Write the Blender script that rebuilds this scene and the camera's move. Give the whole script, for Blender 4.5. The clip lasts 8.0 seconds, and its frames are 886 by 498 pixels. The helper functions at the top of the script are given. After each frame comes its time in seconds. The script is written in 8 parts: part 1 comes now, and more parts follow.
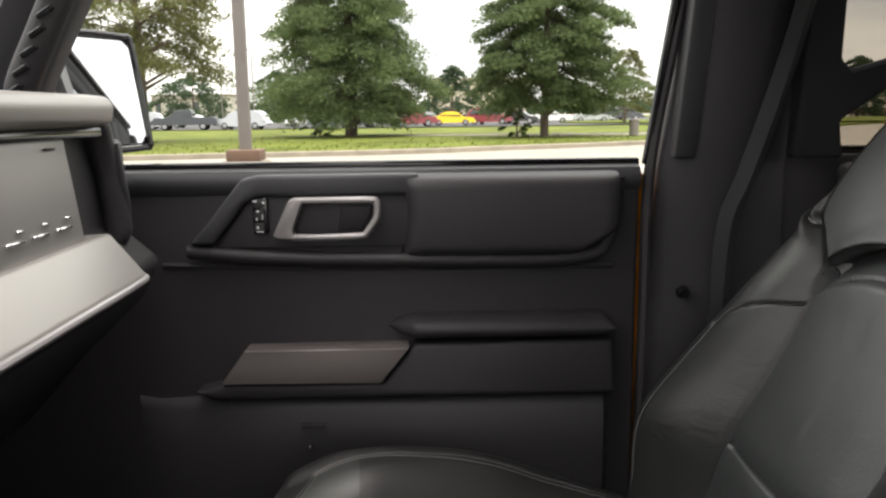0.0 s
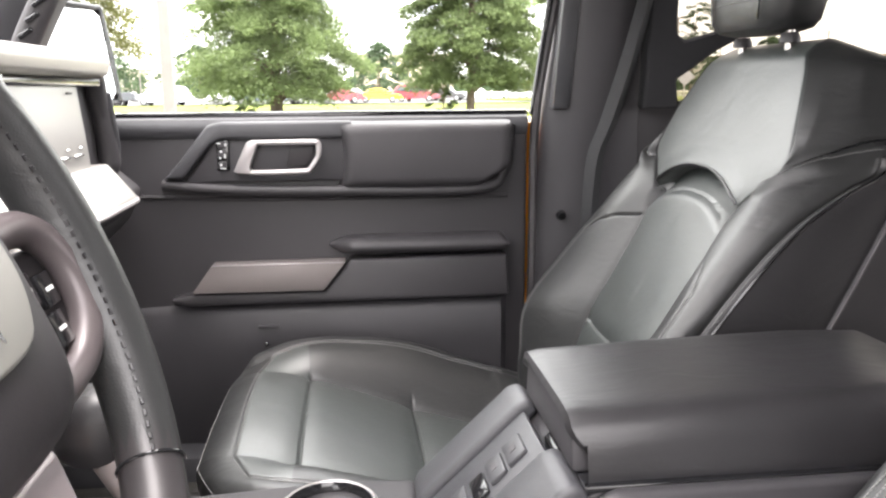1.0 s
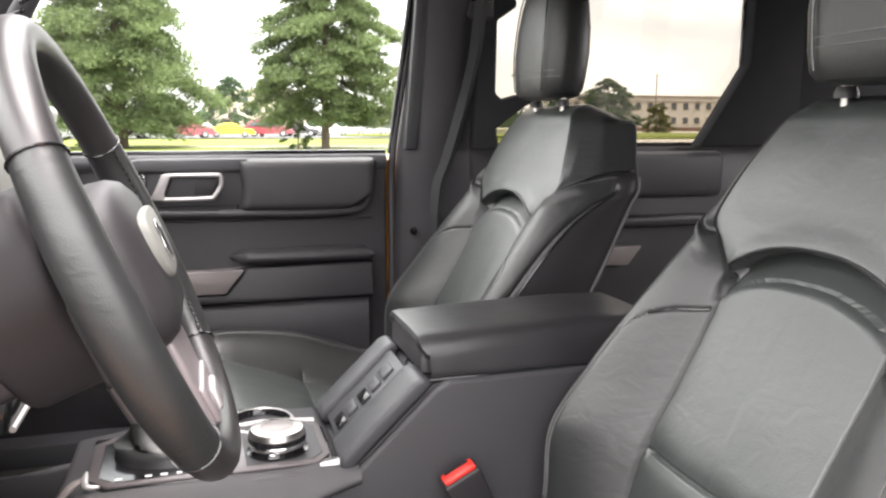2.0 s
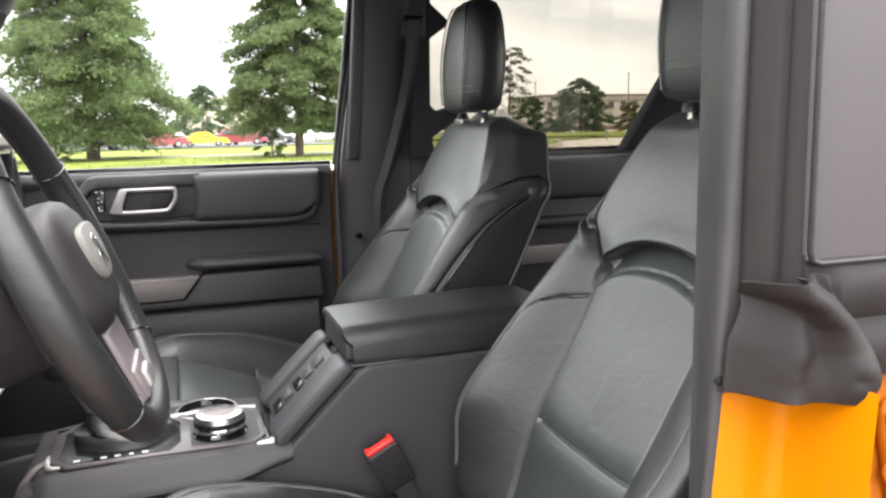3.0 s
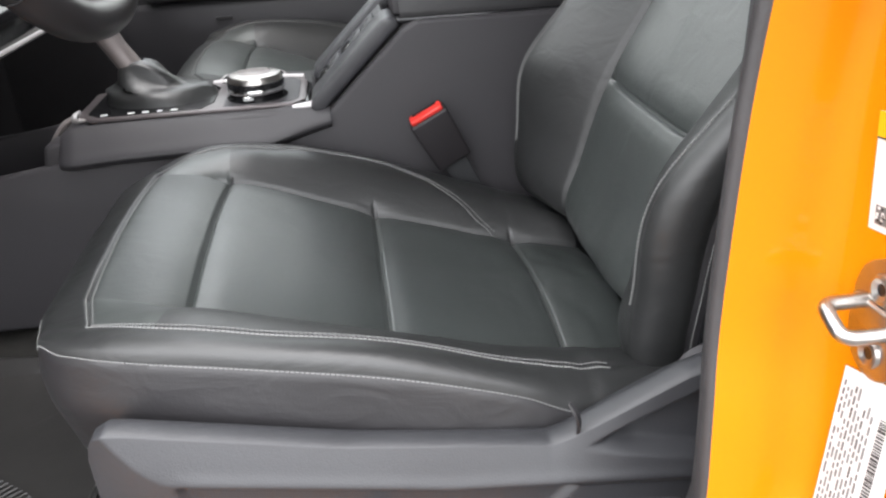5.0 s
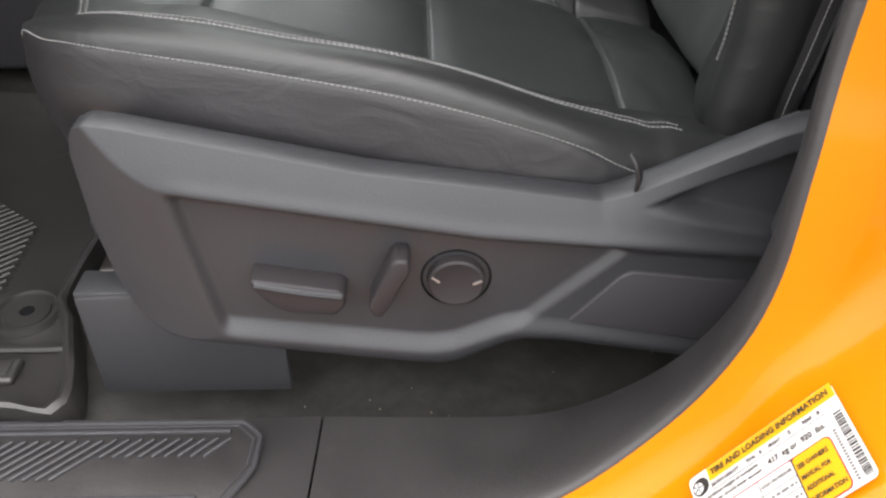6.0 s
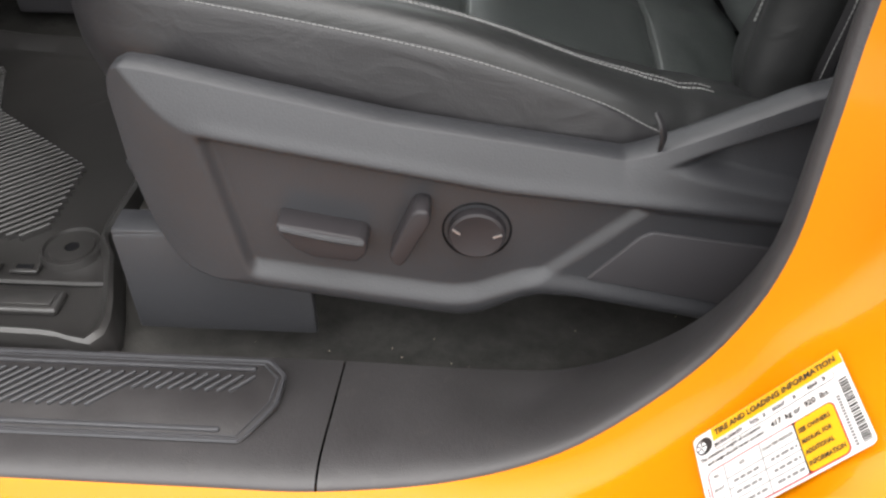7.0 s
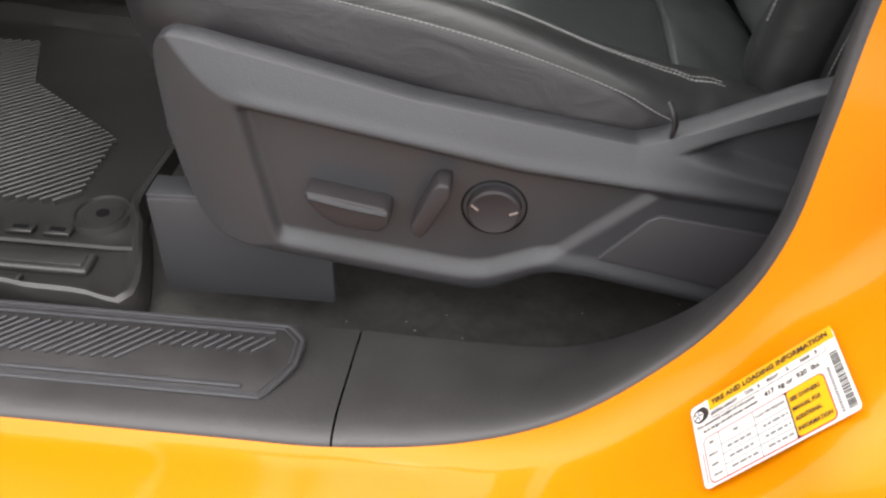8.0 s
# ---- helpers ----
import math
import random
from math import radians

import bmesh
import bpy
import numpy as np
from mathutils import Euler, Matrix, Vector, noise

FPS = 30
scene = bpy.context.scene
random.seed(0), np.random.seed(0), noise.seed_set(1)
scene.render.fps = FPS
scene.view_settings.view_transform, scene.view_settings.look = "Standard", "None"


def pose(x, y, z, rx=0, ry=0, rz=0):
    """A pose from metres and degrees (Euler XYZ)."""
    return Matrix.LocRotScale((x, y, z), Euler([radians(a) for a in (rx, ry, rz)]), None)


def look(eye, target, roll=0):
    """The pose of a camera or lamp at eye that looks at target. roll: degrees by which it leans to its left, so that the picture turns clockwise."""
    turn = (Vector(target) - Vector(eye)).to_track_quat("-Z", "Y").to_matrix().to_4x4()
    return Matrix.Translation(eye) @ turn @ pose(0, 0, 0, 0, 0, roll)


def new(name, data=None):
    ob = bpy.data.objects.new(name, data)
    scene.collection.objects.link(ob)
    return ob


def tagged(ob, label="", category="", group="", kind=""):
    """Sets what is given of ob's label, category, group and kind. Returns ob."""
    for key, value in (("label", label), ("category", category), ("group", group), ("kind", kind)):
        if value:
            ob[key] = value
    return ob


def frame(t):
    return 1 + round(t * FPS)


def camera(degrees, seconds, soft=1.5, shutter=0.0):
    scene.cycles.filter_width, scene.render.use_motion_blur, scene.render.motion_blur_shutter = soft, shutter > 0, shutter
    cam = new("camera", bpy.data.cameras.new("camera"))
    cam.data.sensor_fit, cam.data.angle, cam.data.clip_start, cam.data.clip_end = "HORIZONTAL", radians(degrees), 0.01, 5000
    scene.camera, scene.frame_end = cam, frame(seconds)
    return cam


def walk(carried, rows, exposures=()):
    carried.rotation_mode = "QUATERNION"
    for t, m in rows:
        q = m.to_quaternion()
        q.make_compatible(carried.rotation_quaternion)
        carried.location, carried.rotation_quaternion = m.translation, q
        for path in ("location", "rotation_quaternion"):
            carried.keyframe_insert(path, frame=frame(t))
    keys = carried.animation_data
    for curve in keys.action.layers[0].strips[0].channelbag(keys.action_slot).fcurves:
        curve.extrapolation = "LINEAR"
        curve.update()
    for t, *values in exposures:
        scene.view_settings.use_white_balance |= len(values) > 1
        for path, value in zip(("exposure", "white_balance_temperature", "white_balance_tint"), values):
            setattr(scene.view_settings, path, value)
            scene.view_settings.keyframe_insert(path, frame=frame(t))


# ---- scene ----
cam = camera(58.82, 8.0, soft=2.35)
PATH = [
    (0, (0.1274, -0.3562, 1.4123), (0.1715, 1.6137, 1.0696), -0.69),
    (0.5, (0.1515, -0.4778, 1.4101), (0.2526, 1.4877, 1.0542), -1.01),
    (0.7, (0.1445, -0.5573, 1.3722), (0.2635, 1.3972, 0.9652), -0.83),
    (1, (0.1173, -0.6538, 1.3826), (0.3410, 1.2931, 0.9829), -0.39),
    (1.2, (0.0656, -0.7644, 1.3833), (0.2900, 1.1876, 1.0102), 0.06),
    (1.5, (0.0293, -0.9052, 1.3787), (0.2376, 1.0451, 0.9875), -0.52),
    (1.7, (0.0301, -0.9847, 1.3858), (0.3412, 0.9518, 0.9942), -0.51),
    (2, (0.0193, -1.0478, 1.4037), (0.5998, 0.8402, 1.0900), 0.12),
    (3.3, (0.0703, -1.2365, 1.4373), (0.7049, 0.6367, 1.1399), -1.37),
    (3.5, (0.0679, -1.2400, 1.4533), (0.7118, 0.6317, 1.1667), -1.18),
    (4, (0.1007, -1.2295, 1.4121), (0.7575, 0.6206, 1.0308), -1.08),
    (4.2, (0.1256, -1.2165, 1.3887), (0.7501, 0.6260, 0.9249), -1.28),
    (4.5, (0.1750, -1.1710, 1.3279), (0.5980, 0.6882, 0.7243), -2.39),
    (4.7, (0.1912, -1.1376, 1.2945), (0.5144, 0.7102, 0.6007), -2.71),
    (5, (0.2280, -1.1114, 1.2478), (0.4124, 0.6750, 0.3676), -3.34),
    (5.2, (0.2317, -1.1081, 1.2326), (0.3584, 0.6230, 0.2390), -3.13),
    (6.3, (0.2302, -1.0687, 1.1263), (0.2649, 0.4341, -0.1928), 2.12),
    (6.5, (0.2347, -1.0732, 1.1246), (0.2365, 0.3808, -0.2486), 2.17),
    (6.7, (0.2411, -1.0785, 1.1380), (0.2042, 0.4060, -0.2017), 1.29),
    (7, (0.2482, -1.0847, 1.1456), (0.1811, 0.4311, -0.1574), 0.42),
    (7.5, (0.2468, -1.1037, 1.1529), (0.1690, 0.4116, -0.1501), 0.32),
    (8, (0.2423, -1.1177, 1.1490), (0.1601, 0.4006, -0.1502), 2.64),
]
EXPOSURES = [(0.0, 1.55, 6800, 14), (0.5, 2.75, 6750, 12), (1.0, 3.45, 6650, 16), (1.5, 3.15, 6650, 20), (2.0, 3.0, 6650, 15), (3.5, 2.45, 6400, 12), (4.0, 2.3, 6350, 11), (4.5, 2.5, 6400, 12), (5.0, 2.45, 6350, 12), (6.5, 1.8, 6600, 12), (7.0, 1.88, 6550, 11), (8.0, 1.8, 6600, 12)]
walk(cam, [(t, look(eye, target, roll)) for t, eye, target, roll in PATH], EXPOSURES)

# ---- world, sun ----
SUN_AZ, SUN_EL = 80.0, 76.0
world = bpy.data.worlds.new("overcast_sky")
scene.world = world
world.use_nodes = True
wn, wl = world.node_tree.nodes, world.node_tree.links
wn.clear()
w_out = wn.new("ShaderNodeOutputWorld")
w_bg = wn.new("ShaderNodeBackground")
w_sky = wn.new("ShaderNodeTexSky")
w_sky.sky_type = 'NISHITA'
w_sky.sun_disc = False
w_sky.sun_elevation = radians(SUN_EL)
w_sky.sun_rotation = radians(SUN_AZ)
w_sky.dust_density = 3.0
w_sky_dim = wn.new("ShaderNodeVectorMath")
w_sky_dim.operation = 'SCALE'
w_sky_dim.inputs["Scale"].default_value = 0.11
w_co = wn.new("ShaderNodeTexCoord")
w_map = wn.new("ShaderNodeMapping")
w_map.inputs["Scale"].default_value = (1.0, 1.0, 3.0)
w_noise = wn.new("ShaderNodeTexNoise")
w_noise.inputs["Scale"].default_value = 2.6
w_noise.inputs["Detail"].default_value = 7.0
w_noise.inputs["Roughness"].default_value = 0.55
w_noise.inputs["Distortion"].default_value = 0.4
w_ramp = wn.new("ShaderNodeValToRGB")
w_ramp.color_ramp.elements[0].position = 0.36
w_ramp.color_ramp.elements[0].color = (0.72, 0.74, 0.76, 1)
w_ramp.color_ramp.elements[1].position = 0.66
w_ramp.color_ramp.elements[1].color = (1.35, 1.32, 1.25, 1)
w_mix = wn.new("ShaderNodeMixRGB")
w_mix.inputs["Fac"].default_value = 0.88
wl.new(w_co.outputs["Generated"], w_map.inputs["Vector"])
wl.new(w_map.outputs["Vector"], w_noise.inputs["Vector"])
wl.new(w_noise.outputs["Fac"], w_ramp.inputs["Fac"])
wl.new(w_sky.outputs["Color"], w_sky_dim.inputs[0])
wl.new(w_sky_dim.outputs["Vector"], w_mix.inputs["Color1"])
wl.new(w_ramp.outputs["Color"], w_mix.inputs["Color2"])
# an overcast sky is about three times as bright overhead as at the horizon
w_sep = wn.new("ShaderNodeSeparateXYZ")
w_grad = wn.new("ShaderNodeMapRange")
w_grad.inputs["To Min"].default_value = 0.58
w_grad.inputs["To Max"].default_value = 1.9
w_over = wn.new("ShaderNodeVectorMath")
w_over.operation = 'SCALE'
wl.new(w_co.outputs["Generated"], w_sep.inputs["Vector"])
wl.new(w_sep.outputs["Z"], w_grad.inputs["Value"])
wl.new(w_mix.outputs["Color"], w_over.inputs[0])
wl.new(w_grad.outputs["Result"], w_over.inputs["Scale"])
wl.new(w_over.outputs["Vector"], w_bg.inputs["Color"])
w_bg.inputs["Strength"].default_value = 1.0
wl.new(w_bg.outputs["Background"], w_out.inputs["Surface"])

sun = new("sun", bpy.data.lights.new("sun", 'SUN'))
sun.data.energy = 0.8
sun.data.angle = radians(45)
sun.data.color = (1.0, 0.96, 0.9)
_az, _el = radians(SUN_AZ), radians(SUN_EL)
sun.matrix_world = look((30 * math.sin(_az) * math.cos(_el), 30 * math.cos(_az) * math.cos(_el), 30 * math.sin(_el)), (0, 0, 0))


# ---- materials ----
def material(name, color, rough=0.5, metal=0.0, grain=0.0, grain_scale=600.0, vary=0.15, vary_scale=6.0,
             rough_vary=0.08, cells=False, coat=0.0, spec=0.5, wear=0.0, random_tint=0.0, crease=0.0):
    m = bpy.data.materials.new(name)
    m.use_nodes = True
    n, l = m.node_tree.nodes, m.node_tree.links
    b = n["Principled BSDF"]
    b.inputs["Metallic"].default_value = metal
    b.inputs["Coat Weight"].default_value = coat
    b.inputs["Coat Roughness"].default_value = 0.05
    b.inputs["Specular IOR Level"].default_value = spec
    co = n.new("ShaderNodeTexCoord")
    big = n.new("ShaderNodeTexNoise")
    big.inputs["Scale"].default_value = vary_scale
    big.inputs["Detail"].default_value = 6.0
    big.inputs["Roughness"].default_value = 0.6
    l.new(co.outputs["Object"], big.inputs["Vector"])
    ramp = n.new("ShaderNodeValToRGB")
    lo, hi = 1.0 - vary, 1.0 + vary
    ramp.color_ramp.elements[0].position, ramp.color_ramp.elements[1].position = 0.3, 0.7
    ramp.color_ramp.elements[0].color = (*[c * lo for c in color], 1)
    ramp.color_ramp.elements[1].color = (*[min(1.0, c * hi) for c in color], 1)
    l.new(big.outputs["Fac"], ramp.inputs["Fac"])
    last = ramp.outputs["Color"]
    if random_tint:
        info = n.new("ShaderNodeObjectInfo")
        isl = n.new("ShaderNodeNewGeometry")
        add = n.new("ShaderNodeMath")
        add.operation = 'ADD'
        l.new(info.outputs["Random"], add.inputs[0])
        l.new(isl.outputs["Random Per Island"], add.inputs[1])
        hsv = n.new("ShaderNodeHueSaturation")
        rng = n.new("ShaderNodeMapRange")
        rng.inputs["From Max"].default_value = 2.0
        rng.inputs["To Min"].default_value = 1.0 - random_tint
        rng.inputs["To Max"].default_value = 1.0 + random_tint
        l.new(add.outputs[0], rng.inputs["Value"])
        l.new(rng.outputs["Result"], hsv.inputs["Value"])
        l.new(last, hsv.inputs["Color"])
        last = hsv.outputs["Color"]
    if wear:
        sp = n.new("ShaderNodeTexNoise")
        sp.inputs["Scale"].default_value = 70.0
        sp.inputs["Detail"].default_value = 5.0
        l.new(co.outputs["Object"], sp.inputs["Vector"])
        sr = n.new("ShaderNodeValToRGB")
        sr.color_ramp.elements[0].position, sr.color_ramp.elements[1].position = 0.60, 0.74
        sr.color_ramp.elements[0].color, sr.color_ramp.elements[1].color = (0, 0, 0, 1), (wear, wear, wear, 1)
        l.new(sp.outputs["Fac"], sr.inputs["Fac"])
        mx = n.new("ShaderNodeMixRGB")
        mx.inputs["Color2"].default_value = (0.22, 0.20, 0.17, 1)
        l.new(sr.outputs["Color"], mx.inputs["Fac"])
        l.new(last, mx.inputs["Color1"])
        last = mx.outputs["Color"]
    l.new(last, b.inputs["Base Color"])
    rr = n.new("ShaderNodeMapRange")
    rr.inputs["To Min"].default_value = max(0.02, rough - rough_vary)
    rr.inputs["To Max"].default_value = min(1.0, rough + rough_vary)
    l.new(big.outputs["Fac"], rr.inputs["Value"])
    l.new(rr.outputs["Result"], b.inputs["Roughness"])
    if grain:
        if cells:
            g = n.new("ShaderNodeTexVoronoi")
            g.feature = 'DISTANCE_TO_EDGE'
            out = g.outputs["Distance"]
        else:
            g = n.new("ShaderNodeTexNoise")
            g.inputs["Detail"].default_value = 3.0
            out = g.outputs["Fac"]
        g.inputs["Scale"].default_value = grain_scale
        l.new(co.outputs["Object"], g.inputs["Vector"])
        bump = n.new("ShaderNodeBump")
        bump.inputs["Strength"].default_value = grain
        bump.inputs["Distance"].default_value = 0.4 / grain_scale
        l.new(out, bump.inputs["Height"])
        soft = n.new("ShaderNodeBump")
        soft.inputs["Strength"].default_value = min(1.0, grain * 0.6)
        soft.inputs["Distance"].default_value = 0.004
        l.new(big.outputs["Fac"], soft.inputs["Height"])
        if crease:
            fold = n.new("ShaderNodeTexNoise")
            fold.inputs["Scale"].default_value = 19.0
            fold.inputs["Detail"].default_value = 5.0
            fold.inputs["Distortion"].default_value = 1.2
            stretch = n.new("ShaderNodeMapping")
            stretch.inputs["Scale"].default_value = (1.0, 1.6, 2.2)
            l.new(co.outputs["Object"], stretch.inputs["Vector"])
            l.new(stretch.outputs["Vector"], fold.inputs["Vector"])
            wrinkle = n.new("ShaderNodeBump")
            wrinkle.inputs["Strength"].default_value = crease
            wrinkle.inputs["Distance"].default_value = 0.006
            l.new(fold.outputs["Fac"], wrinkle.inputs["Height"])
            l.new(soft.outputs["Normal"], wrinkle.inputs["Normal"])
            l.new(wrinkle.outputs["Normal"], bump.inputs["Normal"])
        else:
            l.new(soft.outputs["Normal"], bump.inputs["Normal"])
        l.new(bump.outputs["Normal"], b.inputs["Normal"])
    return m


def glass_material(name, tint, gloss=0.08):
    m = bpy.data.materials.new(name)
    m.use_nodes = True
    n, l = m.node_tree.nodes, m.node_tree.links
    n.clear()
    out = n.new("ShaderNodeOutputMaterial")
    clear = n.new("ShaderNodeBsdfTransparent")
    clear.inputs["Color"].default_value = (*tint, 1)
    shine = n.new("ShaderNodeBsdfGlossy")
    shine.inputs["Roughness"].default_value = 0.02
    fres = n.new("ShaderNodeFresnel")
    fres.inputs["IOR"].default_value = 1.0 + gloss * 5
    mix = n.new("ShaderNodeMixShader")
    l.new(fres.outputs["Fac"], mix.inputs["Fac"])
    l.new(clear.outputs["BSDF"], mix.inputs[1])
    l.new(shine.outputs["BSDF"], mix.inputs[2])
    l.new(mix.outputs["Shader"], out.inputs["Surface"])
    return m


def leaf_material(name, color):
    """Thin leaves: part of the light goes through them; the tone drifts over the crown and from leaf to leaf."""
    m = material(name, color, 0.65, vary=0.30, vary_scale=0.55, spec=0.15, random_tint=0.22)
    n, l = m.node_tree.nodes, m.node_tree.links
    b = n["Principled BSDF"]
    thin = n.new("ShaderNodeBsdfTranslucent")
    mix = n.new("ShaderNodeMixShader")
    mix.inputs["Fac"].default_value = 0.5
    l.new(b.inputs["Base Color"].links[0].from_socket, thin.inputs["Color"])
    l.new(b.outputs["BSDF"], mix.inputs[1])
    l.new(thin.outputs["BSDF"], mix.inputs[2])
    l.new(mix.outputs["Shader"], n["Material Output"].inputs["Surface"])
    return m


LEATHER = material("black_leather", (0.0165, 0.0170, 0.0172), 0.42, grain=0.18, grain_scale=520, cells=True, vary=0.10, vary_scale=9, spec=0.6, rough_vary=0.05, crease=0.16)
# same hide as the bolsters; sky sheen on the panels is put into the colour
LEATHER_INSERT = material("sky_sheen_leather_insert", (0.029, 0.0335, 0.0322), 0.43, grain=0.24, grain_scale=420, cells=True, vary=0.12, vary_scale=9, spec=0.95, rough_vary=0.06, crease=0.10)
LEATHER_SIDE = material("side_vinyl", (0.0172, 0.0164, 0.0178), 0.40, grain=0.14, grain_scale=520, cells=True, vary=0.12, vary_scale=9, crease=0.14)
THREAD = material("stitch_thread", (0.17, 0.17, 0.168), 0.8, vary=0.1, vary_scale=400)
PLASTIC = material("dark_plastic", (0.0362, 0.0345, 0.0375), 0.52, grain=0.25, grain_scale=1400, vary=0.08, vary_scale=5, spec=0.35)
PLASTIC_SOFT = material("soft_touch_plastic", (0.036, 0.034, 0.0365), 0.46, grain=0.25, grain_scale=1000, vary=0.1, vary_scale=6, spec=0.35)
PLASTIC_GREY = material("grey_plastic", (0.0405, 0.0405, 0.0445), 0.45, grain=0.45, grain_scale=800, vary=0.10, vary_scale=8, spec=0.5)
PLASTIC_WORN = material("scuffed_grey_plastic", (0.0350, 0.0328, 0.0338), 0.43, grain=0.6, grain_scale=900, vary=0.20, vary_scale=11, rough_vary=0.14, wear=0.035, spec=0.5)
TREAD = material("tread_plate_plastic", (0.0300, 0.0278, 0.0285), 0.36, grain=0.35, grain_scale=900, vary=0.25, vary_scale=16, rough_vary=0.16, wear=0.03, spec=0.55)
VALANCE = material("seat_valance_plastic", (0.0275, 0.0280, 0.0312), 0.47, grain=0.55, grain_scale=900, vary=0.12, vary_scale=8, spec=0.48)
WHEEL_LEATHER = material("smooth_wheel_leather", (0.024, 0.0215, 0.0225), 0.40, grain=0.06, grain_scale=700, cells=True, vary=0.08, vary_scale=12, spec=0.6)
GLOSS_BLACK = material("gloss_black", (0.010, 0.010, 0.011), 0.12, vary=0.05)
RUBBER = material("rubber_mat", (0.024, 0.0228, 0.0222), 0.36, grain=0.2, grain_scale=700, vary=0.2, vary_scale=14, wear=0.02, spec=0.6)
SEAL = material("seal_rubber", (0.055, 0.051, 0.054), 0.6, grain=0.25, grain_scale=900, vary=0.1, vary_scale=9)
CARPET = material("black_carpet", (0.034, 0.033, 0.031), 0.95, grain=0.9, grain_scale=900, vary=0.35, vary_scale=30, spec=0.1)
SILVER = material("satin_silver_trim", (0.40, 0.38, 0.38), 0.36, metal=0.55, grain=0.1, grain_scale=900, vary=0.05)
BEZEL = material("pale_satin_bezel", (0.30, 0.262, 0.268), 0.36, metal=0.4, grain=0.1, grain_scale=1200, vary=0.05, spec=0.3)
EMBLEM = material("grey_emblem_plate", (0.20, 0.197, 0.182), 0.5, grain=0.1, grain_scale=1200, vary=0.05, spec=0.3)
SURROUND = material("spoke_surround", (0.085, 0.072, 0.074), 0.36, metal=0.2, grain=0.1, grain_scale=1200, vary=0.05)
COLUMN = material("column_plastic", (0.025, 0.0225, 0.0245), 0.5, grain=0.25, grain_scale=1200, vary=0.08, vary_scale=6, spec=0.3)
PEWTER = material("pewter_trim", (0.21, 0.185, 0.18), 0.42, metal=0.3, grain=0.15, grain_scale=1200, vary=0.06)
CHROME = material("chrome", (0.72, 0.72, 0.72), 0.16, metal=1.0, vary=0.04)
STEEL = material("zinc_steel", (0.44, 0.42, 0.40), 0.3, metal=1.0, grain=0.2, grain_scale=500, vary=0.12, vary_scale=40)
ORANGE = material("orange_paint", (0.50, 0.159, 0.0002), 0.36, coat=0.32, vary=0.03, vary_scale=3, rough_vary=0.04, spec=0.10)
ORANGE.node_tree.nodes["Principled BSDF"].inputs["Coat Roughness"].default_value = 0.07
# darker, rougher orange without a coat, for the rear door and its hinge
ORANGE_DULL = material("dull_dark_orange", (0.27, 0.070, 0.0005), 0.5, grain=0.2, grain_scale=300, vary=0.08, vary_scale=12, spec=0.2)
VINYL = material("soft_top_vinyl", (0.018, 0.0145, 0.0145), 0.62, grain=0.35, grain_scale=900, vary=0.14, vary_scale=14, spec=0.28)
VINYL_PANEL = material("soft_top_side_panel", (0.075, 0.066, 0.071), 0.55, grain=0.15, grain_scale=700, vary=0.05, vary_scale=3)
HEADLINER = material("headliner_cloth", (0.026, 0.026, 0.028), 0.9, grain=0.5, grain_scale=900, vary=0.1, vary_scale=10, spec=0.1)
WEBBING = material("belt_webbing", (0.035, 0.036, 0.038), 0.6, grain=0.6, grain_scale=700, vary=0.1, vary_scale=30, spec=0.3)
RED = material("red_button", (0.62, 0.022, 0.014), 0.4, vary=0.05)
SCREEN = material("display_glass", (0.03, 0.035, 0.04), 0.08, coat=1.0, vary=0.05)
DASH_PANEL = material("dash_panel_silver", (0.33, 0.32, 0.30), 0.42, metal=0.35, grain=0.15, grain_scale=900, vary=0.05, vary_scale=4)
LABEL_WHITE = material("label_white", (0.58, 0.57, 0.56), 0.5, vary=0.03, vary_scale=30)
LABEL_YELLOW = material("label_yellow", (0.66, 0.335, 0.002), 0.5, vary=0.03, vary_scale=30)
INK = material("label_ink", (0.02, 0.018, 0.018), 0.6, vary=0.05)
INK_RED = material("label_red", (0.30, 0.012, 0.025), 0.6, vary=0.05)
BAR_GREY = material("label_pale_text", (0.17, 0.165, 0.165), 0.6, vary=0.05)
TEXT_GREY = material("label_grey_text", (0.12, 0.115, 0.115), 0.6, vary=0.05)
MARK_WHITE = material("marking_white", (0.75, 0.76, 0.76), 0.5, vary=0.03)
MIRROR = material("mirror_glass", (0.92, 0.92, 0.92), 0.015, metal=1.0, vary=0.0, rough_vary=0.0)
CLEAR = glass_material("door_glass", (0.95, 0.97, 0.955), 0.03)
TINTED = glass_material("privacy_glass", (0.50, 0.485, 0.45))
GRASS = material("lawn_grass", (0.100, 0.118, 0.022), 0.9, grain=0.6, grain_scale=18, vary=0.35, vary_scale=0.25, spec=0.1)
BLADE = material("grass_blades", (0.095, 0.118, 0.02), 0.8, vary=0.3, vary_scale=0.4, spec=0.1, random_tint=0.3)
CONCRETE = material("concrete", (0.27, 0.245, 0.21), 0.9, grain=0.4, grain_scale=40, vary=0.15, vary_scale=0.4, spec=0.2)
KERB = material("kerb_concrete", (0.25, 0.215, 0.17), 0.9, grain=0.4, grain_scale=60, vary=0.2, vary_scale=1.2, spec=0.2)
ASPHALT = material("asphalt", (0.075, 0.073, 0.071), 0.92, grain=0.5, grain_scale=120, vary=0.2, vary_scale=0.3, spec=0.2)
BARK = material("bark", (0.12, 0.095, 0.075), 0.95, grain=0.8, grain_scale=25, vary=0.3, vary_scale=5, spec=0.1)
LEAF = leaf_material("green_foliage", (0.122, 0.160, 0.070))
LEAF_OLIVE = leaf_material("olive_foliage", (0.135, 0.140, 0.056))
